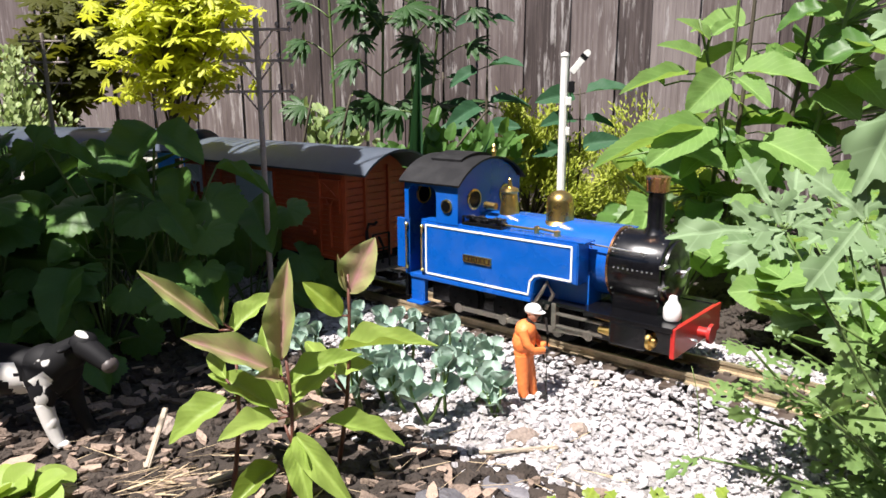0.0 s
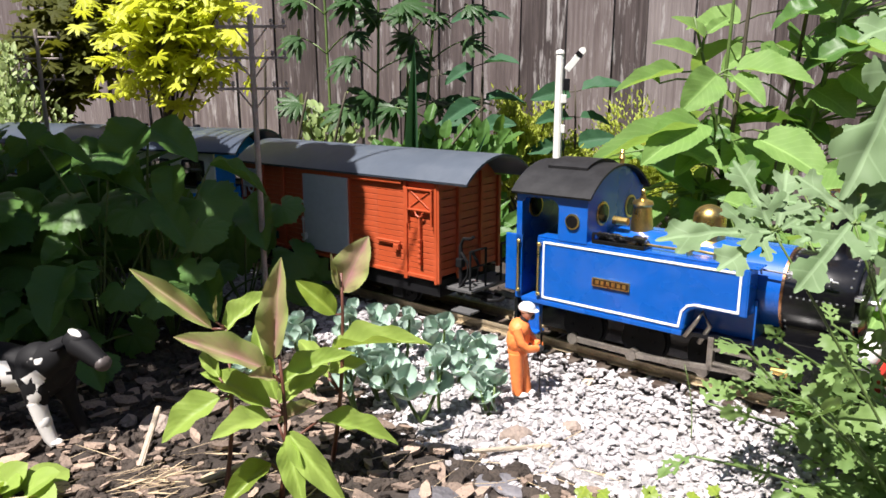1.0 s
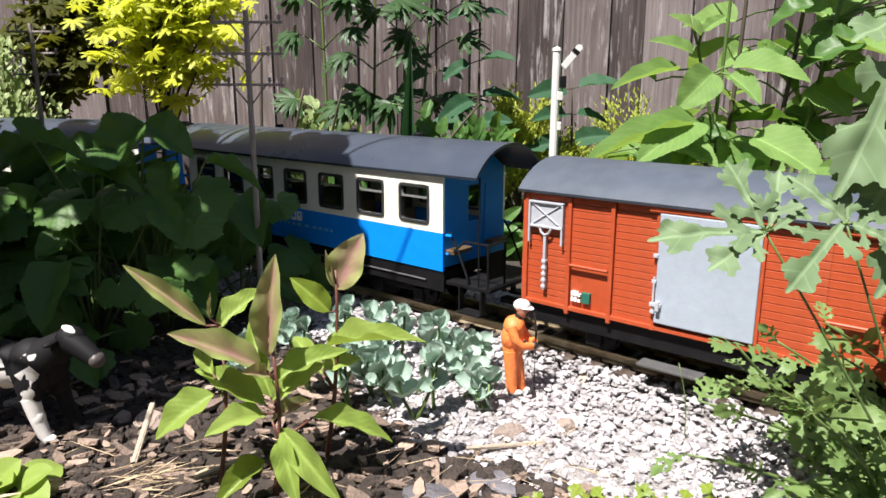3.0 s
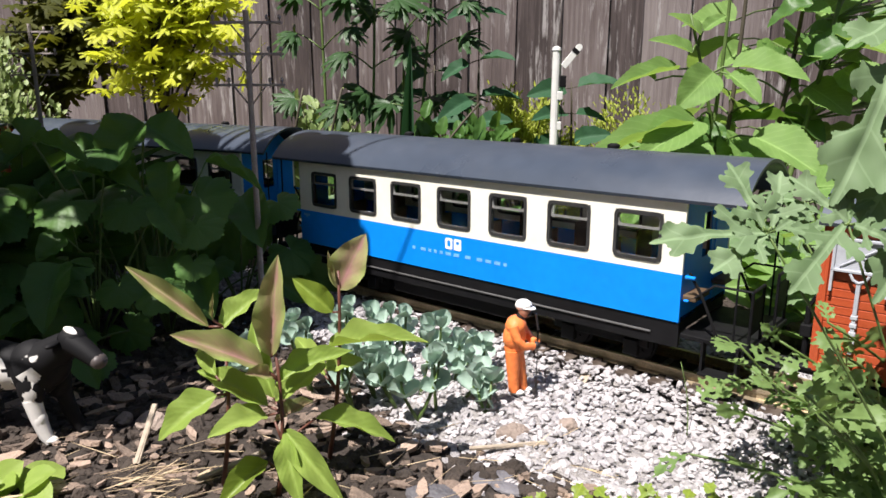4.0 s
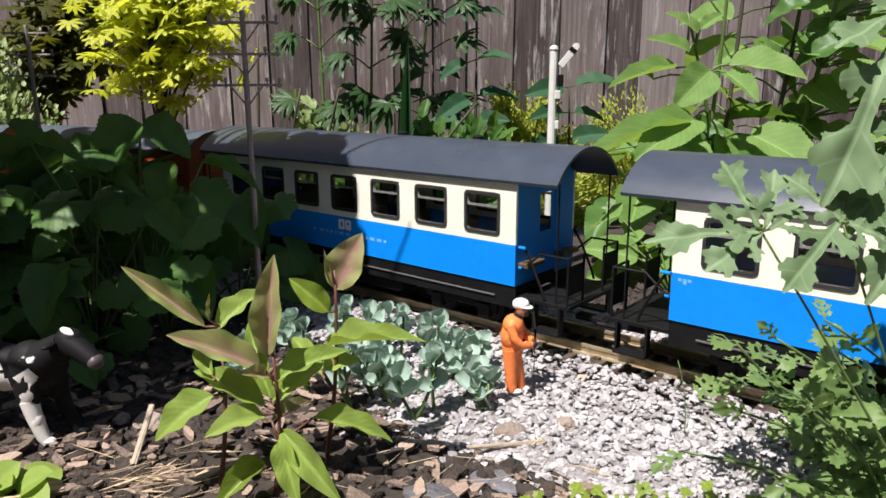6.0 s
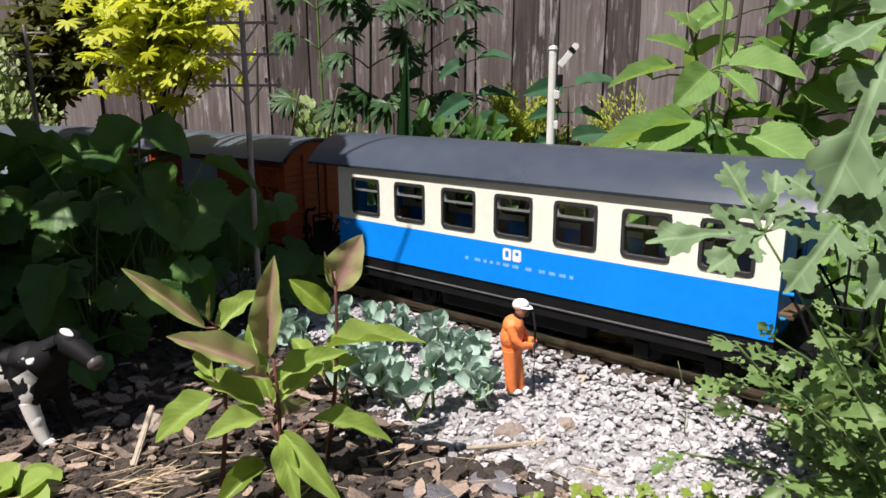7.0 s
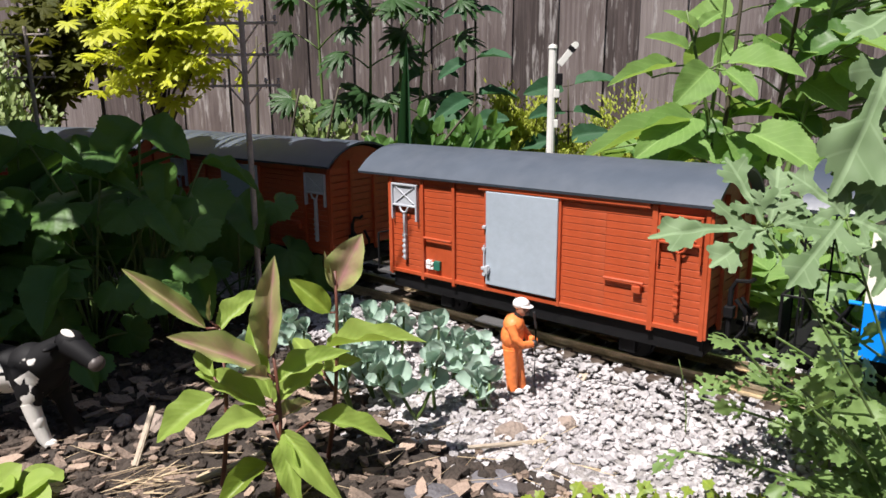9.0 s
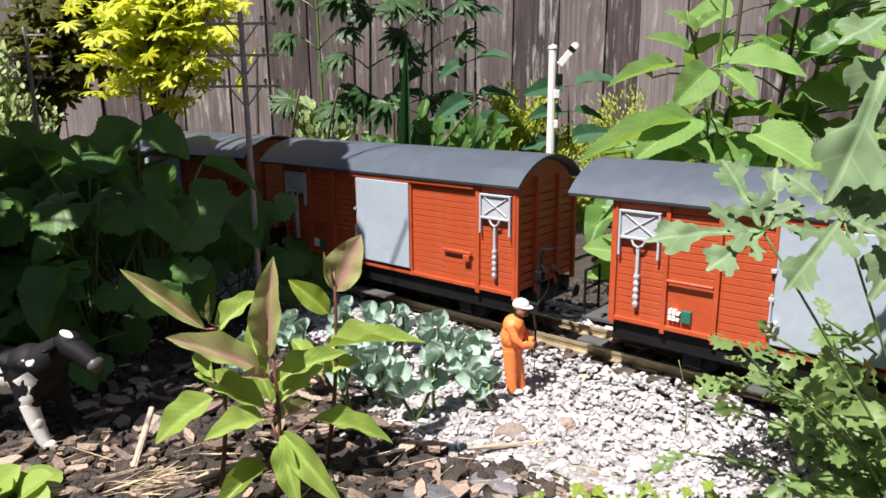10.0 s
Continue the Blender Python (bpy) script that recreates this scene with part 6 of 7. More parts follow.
def build_lobed():
    """Two shoots close by: a low one with finger-cut leaves and a tall one with broad blades; both sway in the wind."""
    low = thing("lobed_leaf_plant", (0.29, 0.345, -0.006), "low shoot with grey-green deeply cut leaves on thin stalks", "plant", "lobed-leaf shoots")
    for foot_end in ((0.159, 0.340, 0.196), (0.201, 0.345, 0.199)):
        line = bend((0.29, 0.345, -0.006), foot_end, (-0.006, 0, 0.012), 8)
        stem(low, line, 0.0009, 0.0006, M_STEM)
    for i, (bx, by, bz, tx, ty, tz, w, facing) in enumerate(LOBED_ROWS):
        hang(low, "leaf", LOBED[i % 4], axis_pose((bx, by, bz), (tx, ty, tz), w, facing))
        hub = Vector((0.159, 0.340, 0.196) if i < 5 else (0.201, 0.345, 0.199))
        if (hub - Vector((bx, by, bz))).length > 0.001:
            stem(low, [hub, (bx, by, bz)], 0.0009, 0.0007, M_STEM, "leaf_stalk")
    tall = thing("lobed_leaf_plant", (0.34, 0.40, -0.006), "tall shoot with broad grey-green lobed leaves beside the track", "plant", "lobed-leaf shoots")
    line = bend((0.34, 0.40, -0.006), (0.275, 0.39, 0.37), (0.012, 0.0, 0), 10)
    stem(tall, line, 0.0030, 0.0016, M_STEM)
    for i, (bx, by, bz, tx, ty, tz, w, facing) in enumerate(BROAD_ROWS):
        hang(tall, "leaf", BROAD[i % 3], axis_pose((bx, by, bz), (tx, ty, tz), w, facing))
        b = Vector((bx, by, bz))
        near = min(line, key=lambda p: (p - b).length)
        stem(tall, bend(near, b, (0, 0, 0.004), 3), 0.0014, 0.0010, M_STEM, "leaf_stalk")
    return low, tall


lobed_low, lobed_tall = build_lobed()


def build_lobed_far():
    """The same kind of plant on the far side of the track."""
    rng = random.Random(55)
    for s, a, n, high in ((0.36, 0.13, 16, 0.15), (0.48, 0.12, 16, 0.17), (0.42, 0.22, 18, 0.20), (0.58, 0.16, 16, 0.20), (0.27, 0.20, 12, 0.12), (0.62, 0.28, 16, 0.24), (0.20, 0.32, 14, 0.14), (0.32, 0.30, 14, 0.16), (0.12, 0.27, 12, 0.10), (0.42, 0.36, 16, 0.20), (0.28, 0.42, 14, 0.18), (0.10, 0.40, 12, 0.12), (0.34, 0.14, 14, 0.09), (0.42, 0.14, 14, 0.10), (0.51, 0.14, 14, 0.11)):
        foot = Vector(on_track(s, a, -0.006))
        plant = thing("lobed_leaf_plant", foot, "leafy lobed perennial growing close behind the rails", "plant", "perennials behind the rails")
        for k in range(n):
            top = foot + Vector((rng.uniform(-0.06, 0.06), rng.uniform(-0.02, 0.07), rng.uniform(0.25, 1.0) * high))
            stem(plant, bend(foot, top, (0, 0, 0.01), 4), 0.0016, 0.0010, M_STEM, "leaf_stalk")
            b = rng.uniform(0, 6.28)
            l = rng.uniform(0.045, 0.075)
            d = Vector((math.cos(b), math.sin(b) * 0.7 + 0.15, rng.uniform(-0.35, 0.35))).normalized() * l
            me = OVATE[k % 3] if k % 3 == 0 or high < 0.12 else LOBED[k % 3]
            hang(plant, "leaf", me, axis_pose(top, top + d, l * (0.65 if k % 3 == 0 else 1.05), rng.uniform(25, 75)))


build_lobed_far()


TIPS = [(0.196, 0.432, 0.087), (0.224, 0.447, 0.100), (0.147, 0.384, 0.052), (0.165, 0.419, 0.070), (0.256, 0.449, 0.112)]   # shoots that lean out over the gravel


def build_cutleaf():
    rng = random.Random(61)
    spots = [(0.335, 0.42), (0.36, 0.46), (0.30, 0.385), (0.33, 0.40), (0.385, 0.50), (0.275, 0.372), (0.290, 0.455), (0.375, 0.43), (0.405, 0.47), (0.35, 0.385), (0.315, 0.362)]
    for n, (x, y) in enumerate(spots):
        plant = thing("cut_leaf_herb", (x, y, -0.006), "bushy green herb with finely cut leaves on the gravel edge", "plant", "cut-leaved herbs")
        for s in range(4):
            top = Vector((x + rng.uniform(-0.10, 0.03), y + rng.uniform(-0.03, 0.03), rng.uniform(0.02, 0.105)))
            if n < len(TIPS) and s == 0:
                top = Vector(TIPS[n])
            line = bend((x, y, -0.006), top, (rng.uniform(-0.01, 0.01), 0, 0.008), 6)
            stem(plant, line, 0.0014, 0.0008, M_STEM)
            for k in range(9):
                p = line[min(6, 1 + k % 6)]
                a, e = rng.uniform(0, 6.28), rng.uniform(-0.3, 0.8)
                l = rng.uniform(0.020, 0.036)
                d = Vector((math.cos(a) * math.cos(e), math.sin(a) * math.cos(e), math.sin(e))) * l
                hang(plant, "leaf", FEVER[(k + s) % 3], axis_pose(p, p + d, l * rng.uniform(0.75, 1.0), rng.uniform(-10, 95)))


build_cutleaf()


def rosette(name, at, label, meshes, n, length, wide, group, rng, lift=(0.2, 0.9)):
    plant = thing(name, (at[0], at[1], -0.006), label, "plant", group)
    for k in range(n):
        a = k * 2.4 + rng.uniform(-0.4, 0.4)
        e = rng.uniform(*lift)
        l = length * rng.uniform(0.7, 1.2)
        b = Vector((at[0], at[1], 0.0)) + Vector((math.cos(a), math.sin(a), 0)) * 0.004
        d = Vector((math.cos(a) * math.cos(e), math.sin(a) * math.cos(e), math.sin(e))) * l
        hang(plant, "leaf", meshes[k % len(meshes)], axis_pose(b, b + d, l * wide, rng.uniform(40, 80)))
    return plant


def build_near_rosettes():
    rng = random.Random(71)
    for x, y in ((0.075, 0.395), (0.115, 0.400), (0.150, 0.400), (0.045, 0.385), (0.185, 0.40)):
        rosette("seedling", (x, y), "low pale green lobed seedling on bark mulch", LIMEY, 6, 0.024, 1.0, "pale seedlings", rng)
    for x, y in ((-0.285, 0.425), (-0.305, 0.43)):
        rosette("seedling", (x, y), "low bright green round-leaved seedling on soil", [SPOON_GREEN[0], SPOON_GREEN[1]], 6, 0.026, 0.9, "round-leaved seedlings", rng)


SPOON_GREEN = [leaf_mesh("leaf", spoon, L_WILLOW, nx=8, ny=3, fold=0.12, droop=0.2, seed=k) for k in range(2)]
build_near_rosettes()

ROUND = [palm_mesh("leaf", L_SHADE, 7, 0.13, 0.030, 325, 0.30, k) for k in range(3)]
STRAPS = [leaf_mesh("leaf", strap, L_STRAP, nx=16, ny=2, fold=0.3, droop=0.75, seed=k) for k in range(3)]


def build_shade_plants():
    rng = random.Random(81)
    spots = [(-0.30, 0.74), (-0.40, 0.80), (-0.29, 0.82), (-0.48, 0.70), (-0.36, 0.70), (-0.52, 0.85), (-0.44, 0.90), (-0.60, 0.78), (-0.57, 0.92), (-0.245, 0.83), (-0.37, 0.64), (-0.46, 0.68)]
    for n, (x, y) in enumerate(spots):
        plant = thing("mounding_perennial", (x, y, -0.006), "mounding perennial with deep green scalloped leaves in shade", "plant", "shade perennials")
        high = 0.06 if y < 0.69 else 0.145 if x > -0.31 else 0.205
        for k in range(10):
            r, a = rng.uniform(0.01, 0.085), rng.uniform(0, 6.28)
            z = high * (1.05 - 0.5 * (r / 0.085) ** 2) * rng.uniform(0.45, 1.15)
            p = Vector((x + r * math.cos(a), y + r * math.sin(a) * 0.8, max(0.02, z)))
            l = rng.uniform(0.026, 0.042) * (1.0 if y > 0.69 else 0.75)
            if abs(p.x + 0.262 * p.y) < 0.040 and p.z > 0.05 and p.y < 0.80:
                continue
            tilt = Vector((math.cos(a) + rng.uniform(-0.4, 0.4), math.sin(a) - 0.5 + rng.uniform(-0.4, 0.4), rng.uniform(-0.9, -0.1))).normalized()
            if k % 5 in (1, 3):
                hang(plant, "leaf", OVATE_DARK[k % 2], axis_pose(p, p + tilt * l * 1.9, l * 1.2, rng.uniform(30, 75)))
            else:
                hang(plant, "leaf", ROUND[k % 3], axis_pose(p, p + tilt * l, l, rng.uniform(25, 75)))
            stem(plant, bend((x, y, -0.006), p, (0, 0, 0.01), 4), 0.0014, 0.0010, M_STEM, "leaf_stalk")
    for n, (x, y) in enumerate(((-0.60, 0.84), (-0.52, 0.78), (-0.68, 0.90))):
        plant = thing("strap_leaf_plant", (x, y, -0.006), "clump of arching green strap leaves", "plant", "strap-leaved clumps")
        for k in range(20):
            a, l = rng.uniform(0, 6.28), rng.uniform(0.14, 0.24)
            e = rng.uniform(0.95, 1.35)
            d = Vector((math.cos(a) * math.cos(e), math.sin(a) * math.cos(e), math.sin(e))) * l
            hang(plant, "leaf", STRAPS[k % 3], axis_pose((x, y, 0), Vector((x, y, 0)) + d, rng.uniform(0.007, 0.012), 70))



FRONT_ROWS = [
    (-0.299, 0.720, 0.229, -0.340, 0.690, 0.185, 0.055, 45, 1),
    (-0.307, 0.740, 0.225, -0.253, 0.720, 0.206, 0.044, 60, 1),
    (-0.246, 0.740, 0.187, -0.183, 0.730, 0.173, 0.018, 80, 1),
    (-0.309, 0.700, 0.158, -0.304, 0.670, 0.130, 0.035, 45, 0),
    (-0.248, 0.700, 0.138, -0.236, 0.670, 0.114, 0.032, 40, 0),
    (-0.213, 0.720, 0.135, -0.212, 0.700, 0.112, 0.030, 45, 0),
    (-0.192, 0.720, 0.119, -0.183, 0.700, 0.094, 0.029, 45, 0),
    (-0.244, 0.680, 0.103, -0.242, 0.660, 0.083, 0.028, 50, 0),
    (-0.313, 0.660, 0.086, -0.300, 0.640, 0.062, 0.031, 50, 0),
    (-0.331, 0.640, 0.073, -0.372, 0.620, 0.082, 0.024, 60, 1),
]
FRONT_ROWS_LOW = [
    (-0.281, 0.730, 0.188, -0.279, 0.700, 0.147, 0.035, 35, 1),
    (-0.368, 0.680, 0.119, -0.391, 0.660, 0.107, 0.033, 50, 1),
    (-0.400, 0.700, 0.211, -0.341, 0.680, 0.206, 0.022, 65, 1),
    (-0.370, 0.710, 0.182, -0.294, 0.690, 0.178, 0.026, 70, 1),
    (-0.278, 0.660, 0.079, -0.258, 0.640, 0.059, 0.024, 50, 0),
    (-0.418, 0.720, 0.164, -0.434, 0.700, 0.127, 0.040, 45, 1),
    (-0.362, 0.760, 0.206, -0.397, 0.740, 0.185, 0.042, 55, 1),
    (-0.269, 0.740, 0.161, -0.227, 0.720, 0.131, 0.035, 45, 0),
]


def build_front_perennial():
    foot = (-0.33, 0.745, -0.006)
    plant = thing("broadleaf_perennial", foot, "spreading perennial with scalloped and pointed dark leaves in dappled shade", "plant", "shade perennials")
    for i, (bx, by, bz, tx, ty, tz, w, facing, kind) in enumerate(FRONT_ROWS + FRONT_ROWS_LOW):
        b, t = Vector((bx, by, bz)), Vector((tx, ty, tz))
        c = (b + t) / 2
        if abs(c.x + 0.262 * c.y) < 0.030 and c.z < 0.14:
            continue
        if kind:
            hang(plant, "leaf", OVATE_DARK[i % 2], axis_pose(b, t, w, facing))
        else:
            hang(plant, "leaf", ROUND[i % 3], axis_pose(b.lerp(t, 0.35), t, (t - b).length * 0.8, facing))
        stem(plant, bend(foot, b, (0, 0, 0.012), 5), 0.0015, 0.0010, M_STEM, "leaf_stalk")


build_shade_plants()
build_front_perennial()


# ---------------------------------------------------------------- plants behind the track
MAPLE = [palm_mesh("leaf", L_MAPLE, 7, 0.62, 0.07, 290, 0.25, k, 1.1) for k in range(4)]
MAPLE_B = [palm_mesh("leaf", L_BRONZE_SHADED, 7, 0.62, 0.07, 300, 0.2, k, 0.8) for k in range(3)]


def joined(name, items, material, parent, label=""):
    """Many leaves, each a mesh with its pose, joined into one part."""
    verts, faces, uvs = [], [], []
    for me, m in items:
        o = len(verts)
        verts.extend(m @ v.co for v in me.vertices)
        layer = me.uv_layers[0].data
        for p in me.polygons:
            faces.append(tuple(o + i for i in p.vertices))
            uvs.extend(layer[i].uv[:] for i in p.loop_indices)
    out = bpy.data.meshes.new(name)
    out.from_pydata([tuple(v) for v in verts], [], faces)
    lay = out.uv_layers.new(name="UVMap")
    lay.data.foreach_set("uv", [c for u in uvs for c in u])
    for p in out.polygons:
        p.use_smooth = True
    out.materials.append(material)
    return tagged(part(name, out, None, parent, label), kind="stuff")


def build_maple(foot, centre, size, count, meshes, material, label, seed, leaf):
    rng = random.Random(seed)
    tree = thing("maple", foot, label, "tree", "small maples")
    trunk = bend(foot, (centre[0], centre[1], centre[2] - size[2] * 0.3), (0.02, 0, 0), 7)
    stem(tree, trunk, 0.010, 0.005, M_STEM_DARK, "trunk")
    items = []
    twigs = []
    for k in range(26):
        a, e = rng.uniform(0, 6.28), rng.uniform(-0.5, 1.3)
        q = rng.uniform(0.55, 1.0)
        p = Vector(centre) + Vector((math.cos(a) * math.cos(e) * size[0], math.sin(a) * math.cos(e) * size[1], math.sin(e) * size[2])) * q
        p.y += (p.z - centre[2]) * 0.9
        line = bend(trunk[3 + k % 5], p, (0, 0, 0.02), 5)
        stem(tree, line, 0.0030, 0.0010, M_STEM_DARK, "limb")
        twigs.append(line)
    per = count // len(twigs)
    for line in twigs:
        for k in range(per):
            f = rng.uniform(0.45, 1.05)
            p = line[0].lerp(line[-1], min(1, f)) + Vector((rng.gauss(0, 0.035), rng.gauss(0, 0.035), rng.gauss(0, 0.014)))
            a = rng.uniform(0, 6.28)
            d = Vector((math.cos(a), math.sin(a), rng.uniform(-0.7, 0.0))).normalized() * leaf * rng.uniform(0.7, 1.2)
            items.append((rng.choice(meshes), Matrix.Translation(-tree.location) @ axis_pose(p, p + d, d.length, rng.uniform(35, 85))))
    joined("crown", items, material, tree)
    return tree


build_maple((-0.58, 1.42, -0.006), (-0.535, 1.36, 0.385), (0.165, 0.075, 0.20), 860, MAPLE, L_MAPLE, "small garden maple with golden yellow leaves before the fence", 91, 0.029)
build_maple((-0.86, 1.52, -0.006), (-0.80, 1.50, 0.35), (0.085, 0.09, 0.17), 520, MAPLE_B, L_BRONZE_SHADED, "small maple with olive and bronze leaves, shade put into their colour", 92, 0.032)

CUT = [palm_mesh("leaf", L_TALL, 5, 0.52, 0.07, 150, 0.28, k, 1.0) for k in range(3)]


def build_tall_stems():
    rng = random.Random(101)
    for x, y, z, lean in ((-0.21, 1.32, 0.62, -0.01), (-0.135, 1.30, 0.60, 0.02), (-0.09, 1.33, 0.66, 0.03), (-0.05, 1.31, 0.60, 0.05)):
        plant = thing("tall_perennial", (x, y, -0.006), "tall perennial with dark green finger-lobed leaves on upright stems", "plant", "tall perennials")
        line = bend((x, y, -0.006), (x + lean, y, z), (rng.uniform(-0.01, 0.01), 0, 0), 10)
        stem(plant, line, 0.0032, 0.0018, M_STEM)
        for k, f in enumerate((0.36, 0.52, 0.64, 0.80, 0.93)):
            p = line[0].lerp(line[-1], f + rng.uniform(-0.03, 0.03))
            for s in (-1, 1):
                e = p + Vector((s * rng.uniform(0.03, 0.06), rng.uniform(-0.05, 0.03), rng.uniform(0.02, 0.045)))
                stem(plant, bend(p, e, (0, 0, 0.004), 3), 0.0016, 0.0011, M_STEM, "leaf_stalk")
                for turn in (-0.9, 0.0, 0.9):
                    l = rng.uniform(0.042, 0.062) * (1.0 if turn == 0 else 0.8)
                    d = Vector((s * math.cos(turn), math.sin(turn) - 0.25, rng.uniform(-0.6, 0.2))).normalized() * l
                    hang(plant, "leaf", CUT[(k + s) % 3], axis_pose(e, e + d, l * 0.85, rng.uniform(25, 80)))
    # a young shrub with pairs of blue-green leaves
    blue = [leaf_mesh("leaf", ovate, L_BLUEGREEN, nx=14, fold=0.14, droop=0.2, wave=0.04, seed=k) for k in range(3)]
    for x, y, z, nodes in ((0.055, 1.28, 0.56, (0.36, 0.44, 0.55, 0.69)), (0.225, 1.30, 0.27, (0.62, 0.80, 0.96)), (-0.02, 1.36, 0.30, (0.62, 0.80, 0.97))):
        plant = thing("paired_leaf_shrub", (x, y, -0.006), "slender shrub with pairs of blue-green leaves", "shrub", "paired-leaf shrubs")
        line = bend((x, y, -0.006), (x + 0.005, y, z), (0.006, 0, 0), 8)
        stem(plant, line, 0.0034, 0.0014, M_STEM_DARK)
        for k, f in enumerate(nodes):
            p = line[0].lerp(line[-1], f)
            turn = rng.uniform(-0.5, 0.5)
            for s in (-1, 1):
                l = rng.uniform(0.050, 0.085) * (0.62 if f > 0.6 and z > 0.5 else 1.0)
                d = Vector((s * math.cos(turn), s * math.sin(turn) - 0.35, rng.uniform(-0.45, 0.35))).normalized()
                e = p + d * 0.012
                stem(plant, [p, e], 0.0010, 0.0008, M_STEM_DARK, "leaf_stalk")
                hang(plant, "leaf", blue[(k + s) % 3], axis_pose(e, e + d * l, l * rng.uniform(0.45, 0.6), rng.uniform(25, 80)))
    iris = thing("iris", (-0.055, 1.12, -0.006), "single broad blue-green sword leaf standing upright", "plant")
    swords = [leaf_mesh("leaf", strap, L_BLUEGREEN, nx=14, ny=2, fold=0.25, droop=0.04, seed=k) for k in range(2)]
    for dx, tx, h, w in ((0, 0.006, 0.335, 0.026), (0.02, 0.10, 0.20, 0.016), (-0.02, -0.06, 0.18, 0.014)):
        hang(iris, "leaf", swords[0], axis_pose((-0.055 + dx, 1.12, -0.004), (-0.055 + dx + tx, 1.12, h), w, 5))
    dark = thing("leaning_twigs", (-0.15, 1.16, -0.006), "bare dark twigs leaning among the perennials", "twigs")
    for a, b in (((-0.22, 1.18, -0.004), (-0.16, 1.16, 0.26)), ((-0.10, 1.14, -0.004), (0.06, 1.18, 0.235)), ((-0.30, 1.16, -0.004), (-0.285, 1.16, 0.34)), ((-0.27, 1.15, -0.004), (-0.22, 1.15, 0.26))):
        stem(dark, bend(a, b, (0, 0, 0.02), 6), 0.0032, 0.0018, M_STEM_DARK, "twig")


build_tall_stems()

NEEDLE = [leaf_mesh("leaf", lance, L_GOLD, nx=3, ny=1, fold=0.1, droop=0.1, seed=k) for k in range(2)]
SMALL = [leaf_mesh("leaf", ovate, L_PALE, nx=5, ny=1, fold=0.1, droop=0.1, seed=k) for k in range(2)]


def build_low_shrub(name, foot, size, count, meshes, material, label, category, seed, leaf, wide):
    rng = random.Random(seed)
    plant = thing(name, foot, label, category)
    items = []
    for k in range(40):
        a, e = rng.uniform(0, 6.28), rng.uniform(0.05, 1.5)
        q = rng.uniform(0.6, 1.05)
        p = Vector((foot[0] + math.cos(a) * math.cos(e) * size[0] * q, foot[1] + math.sin(a) * math.cos(e) * size[1] * q, foot[2] + math.sin(e) * size[2] * q))
        line = bend(foot, p, (0, 0, 0.01), 4)
        stem(plant, line, 0.0022, 0.0010, M_STEM_DARK, "twig")
        for j in range(count // 40):
            c = line[0].lerp(line[-1], rng.uniform(0.55, 1.06)) + Vector((rng.gauss(0, 0.012), rng.gauss(0, 0.012), rng.gauss(0, 0.010)))
            d = (c - Vector(foot)).normalized() + Vector((rng.uniform(-0.8, 0.8), rng.uniform(-0.8, 0.8), rng.uniform(-0.3, 0.9)))
            d = d.normalized() * leaf * rng.uniform(0.7, 1.3)
            items.append((rng.choice(meshes), Matrix.Translation(-plant.location) @ axis_pose(c, c + d, leaf * wide, rng.uniform(10, 90))))
    joined("foliage", items, material, plant)


build_low_shrub("golden_shrub", (0.150, 1.36, -0.006), (0.19, 0.12, 0.245), 14000, NEEDLE, L_GOLD, "low golden-green shrub with fine leaves behind the signal", "shrub", 111, 0.011, 0.36)
build_low_shrub("golden_shrub", (0.42, 1.48, -0.006), (0.20, 0.14, 0.25), 9000, NEEDLE, L_GOLD, "low golden-green shrub with fine leaves by the fence", "shrub", 112, 0.011, 0.36)
build_low_shrub("variegated_shrub", (-0.25, 1.50, -0.006), (0.14, 0.12, 0.23), 900, SMALL, L_PALE, "low shrub with pale variegated leaves by the fence", "shrub", 113, 0.022, 0.6)
build_low_shrub("variegated_shrub", (-0.815, 1.34, -0.006), (0.13, 0.09, 0.34), 2600, SMALL, L_PALE, "loose shrub with small pale leaves by the fence", "shrub", 114, 0.014, 0.6)
build_low_shrub("dark_groundcover", (-0.02, 1.16, -0.006), (0.19, 0.09, 0.195), 800, OVATE_CROWN, L_SHADE, "dark green ground cover behind the track", "plant", 115, 0.035, 0.6)
build_low_shrub("dark_groundcover", (-0.66, 0.96, -0.006), (0.22, 0.10, 0.15), 700, OVATE_CROWN, L_SHADE, "dark green ground cover beside the track", "plant", 116, 0.035, 0.6)


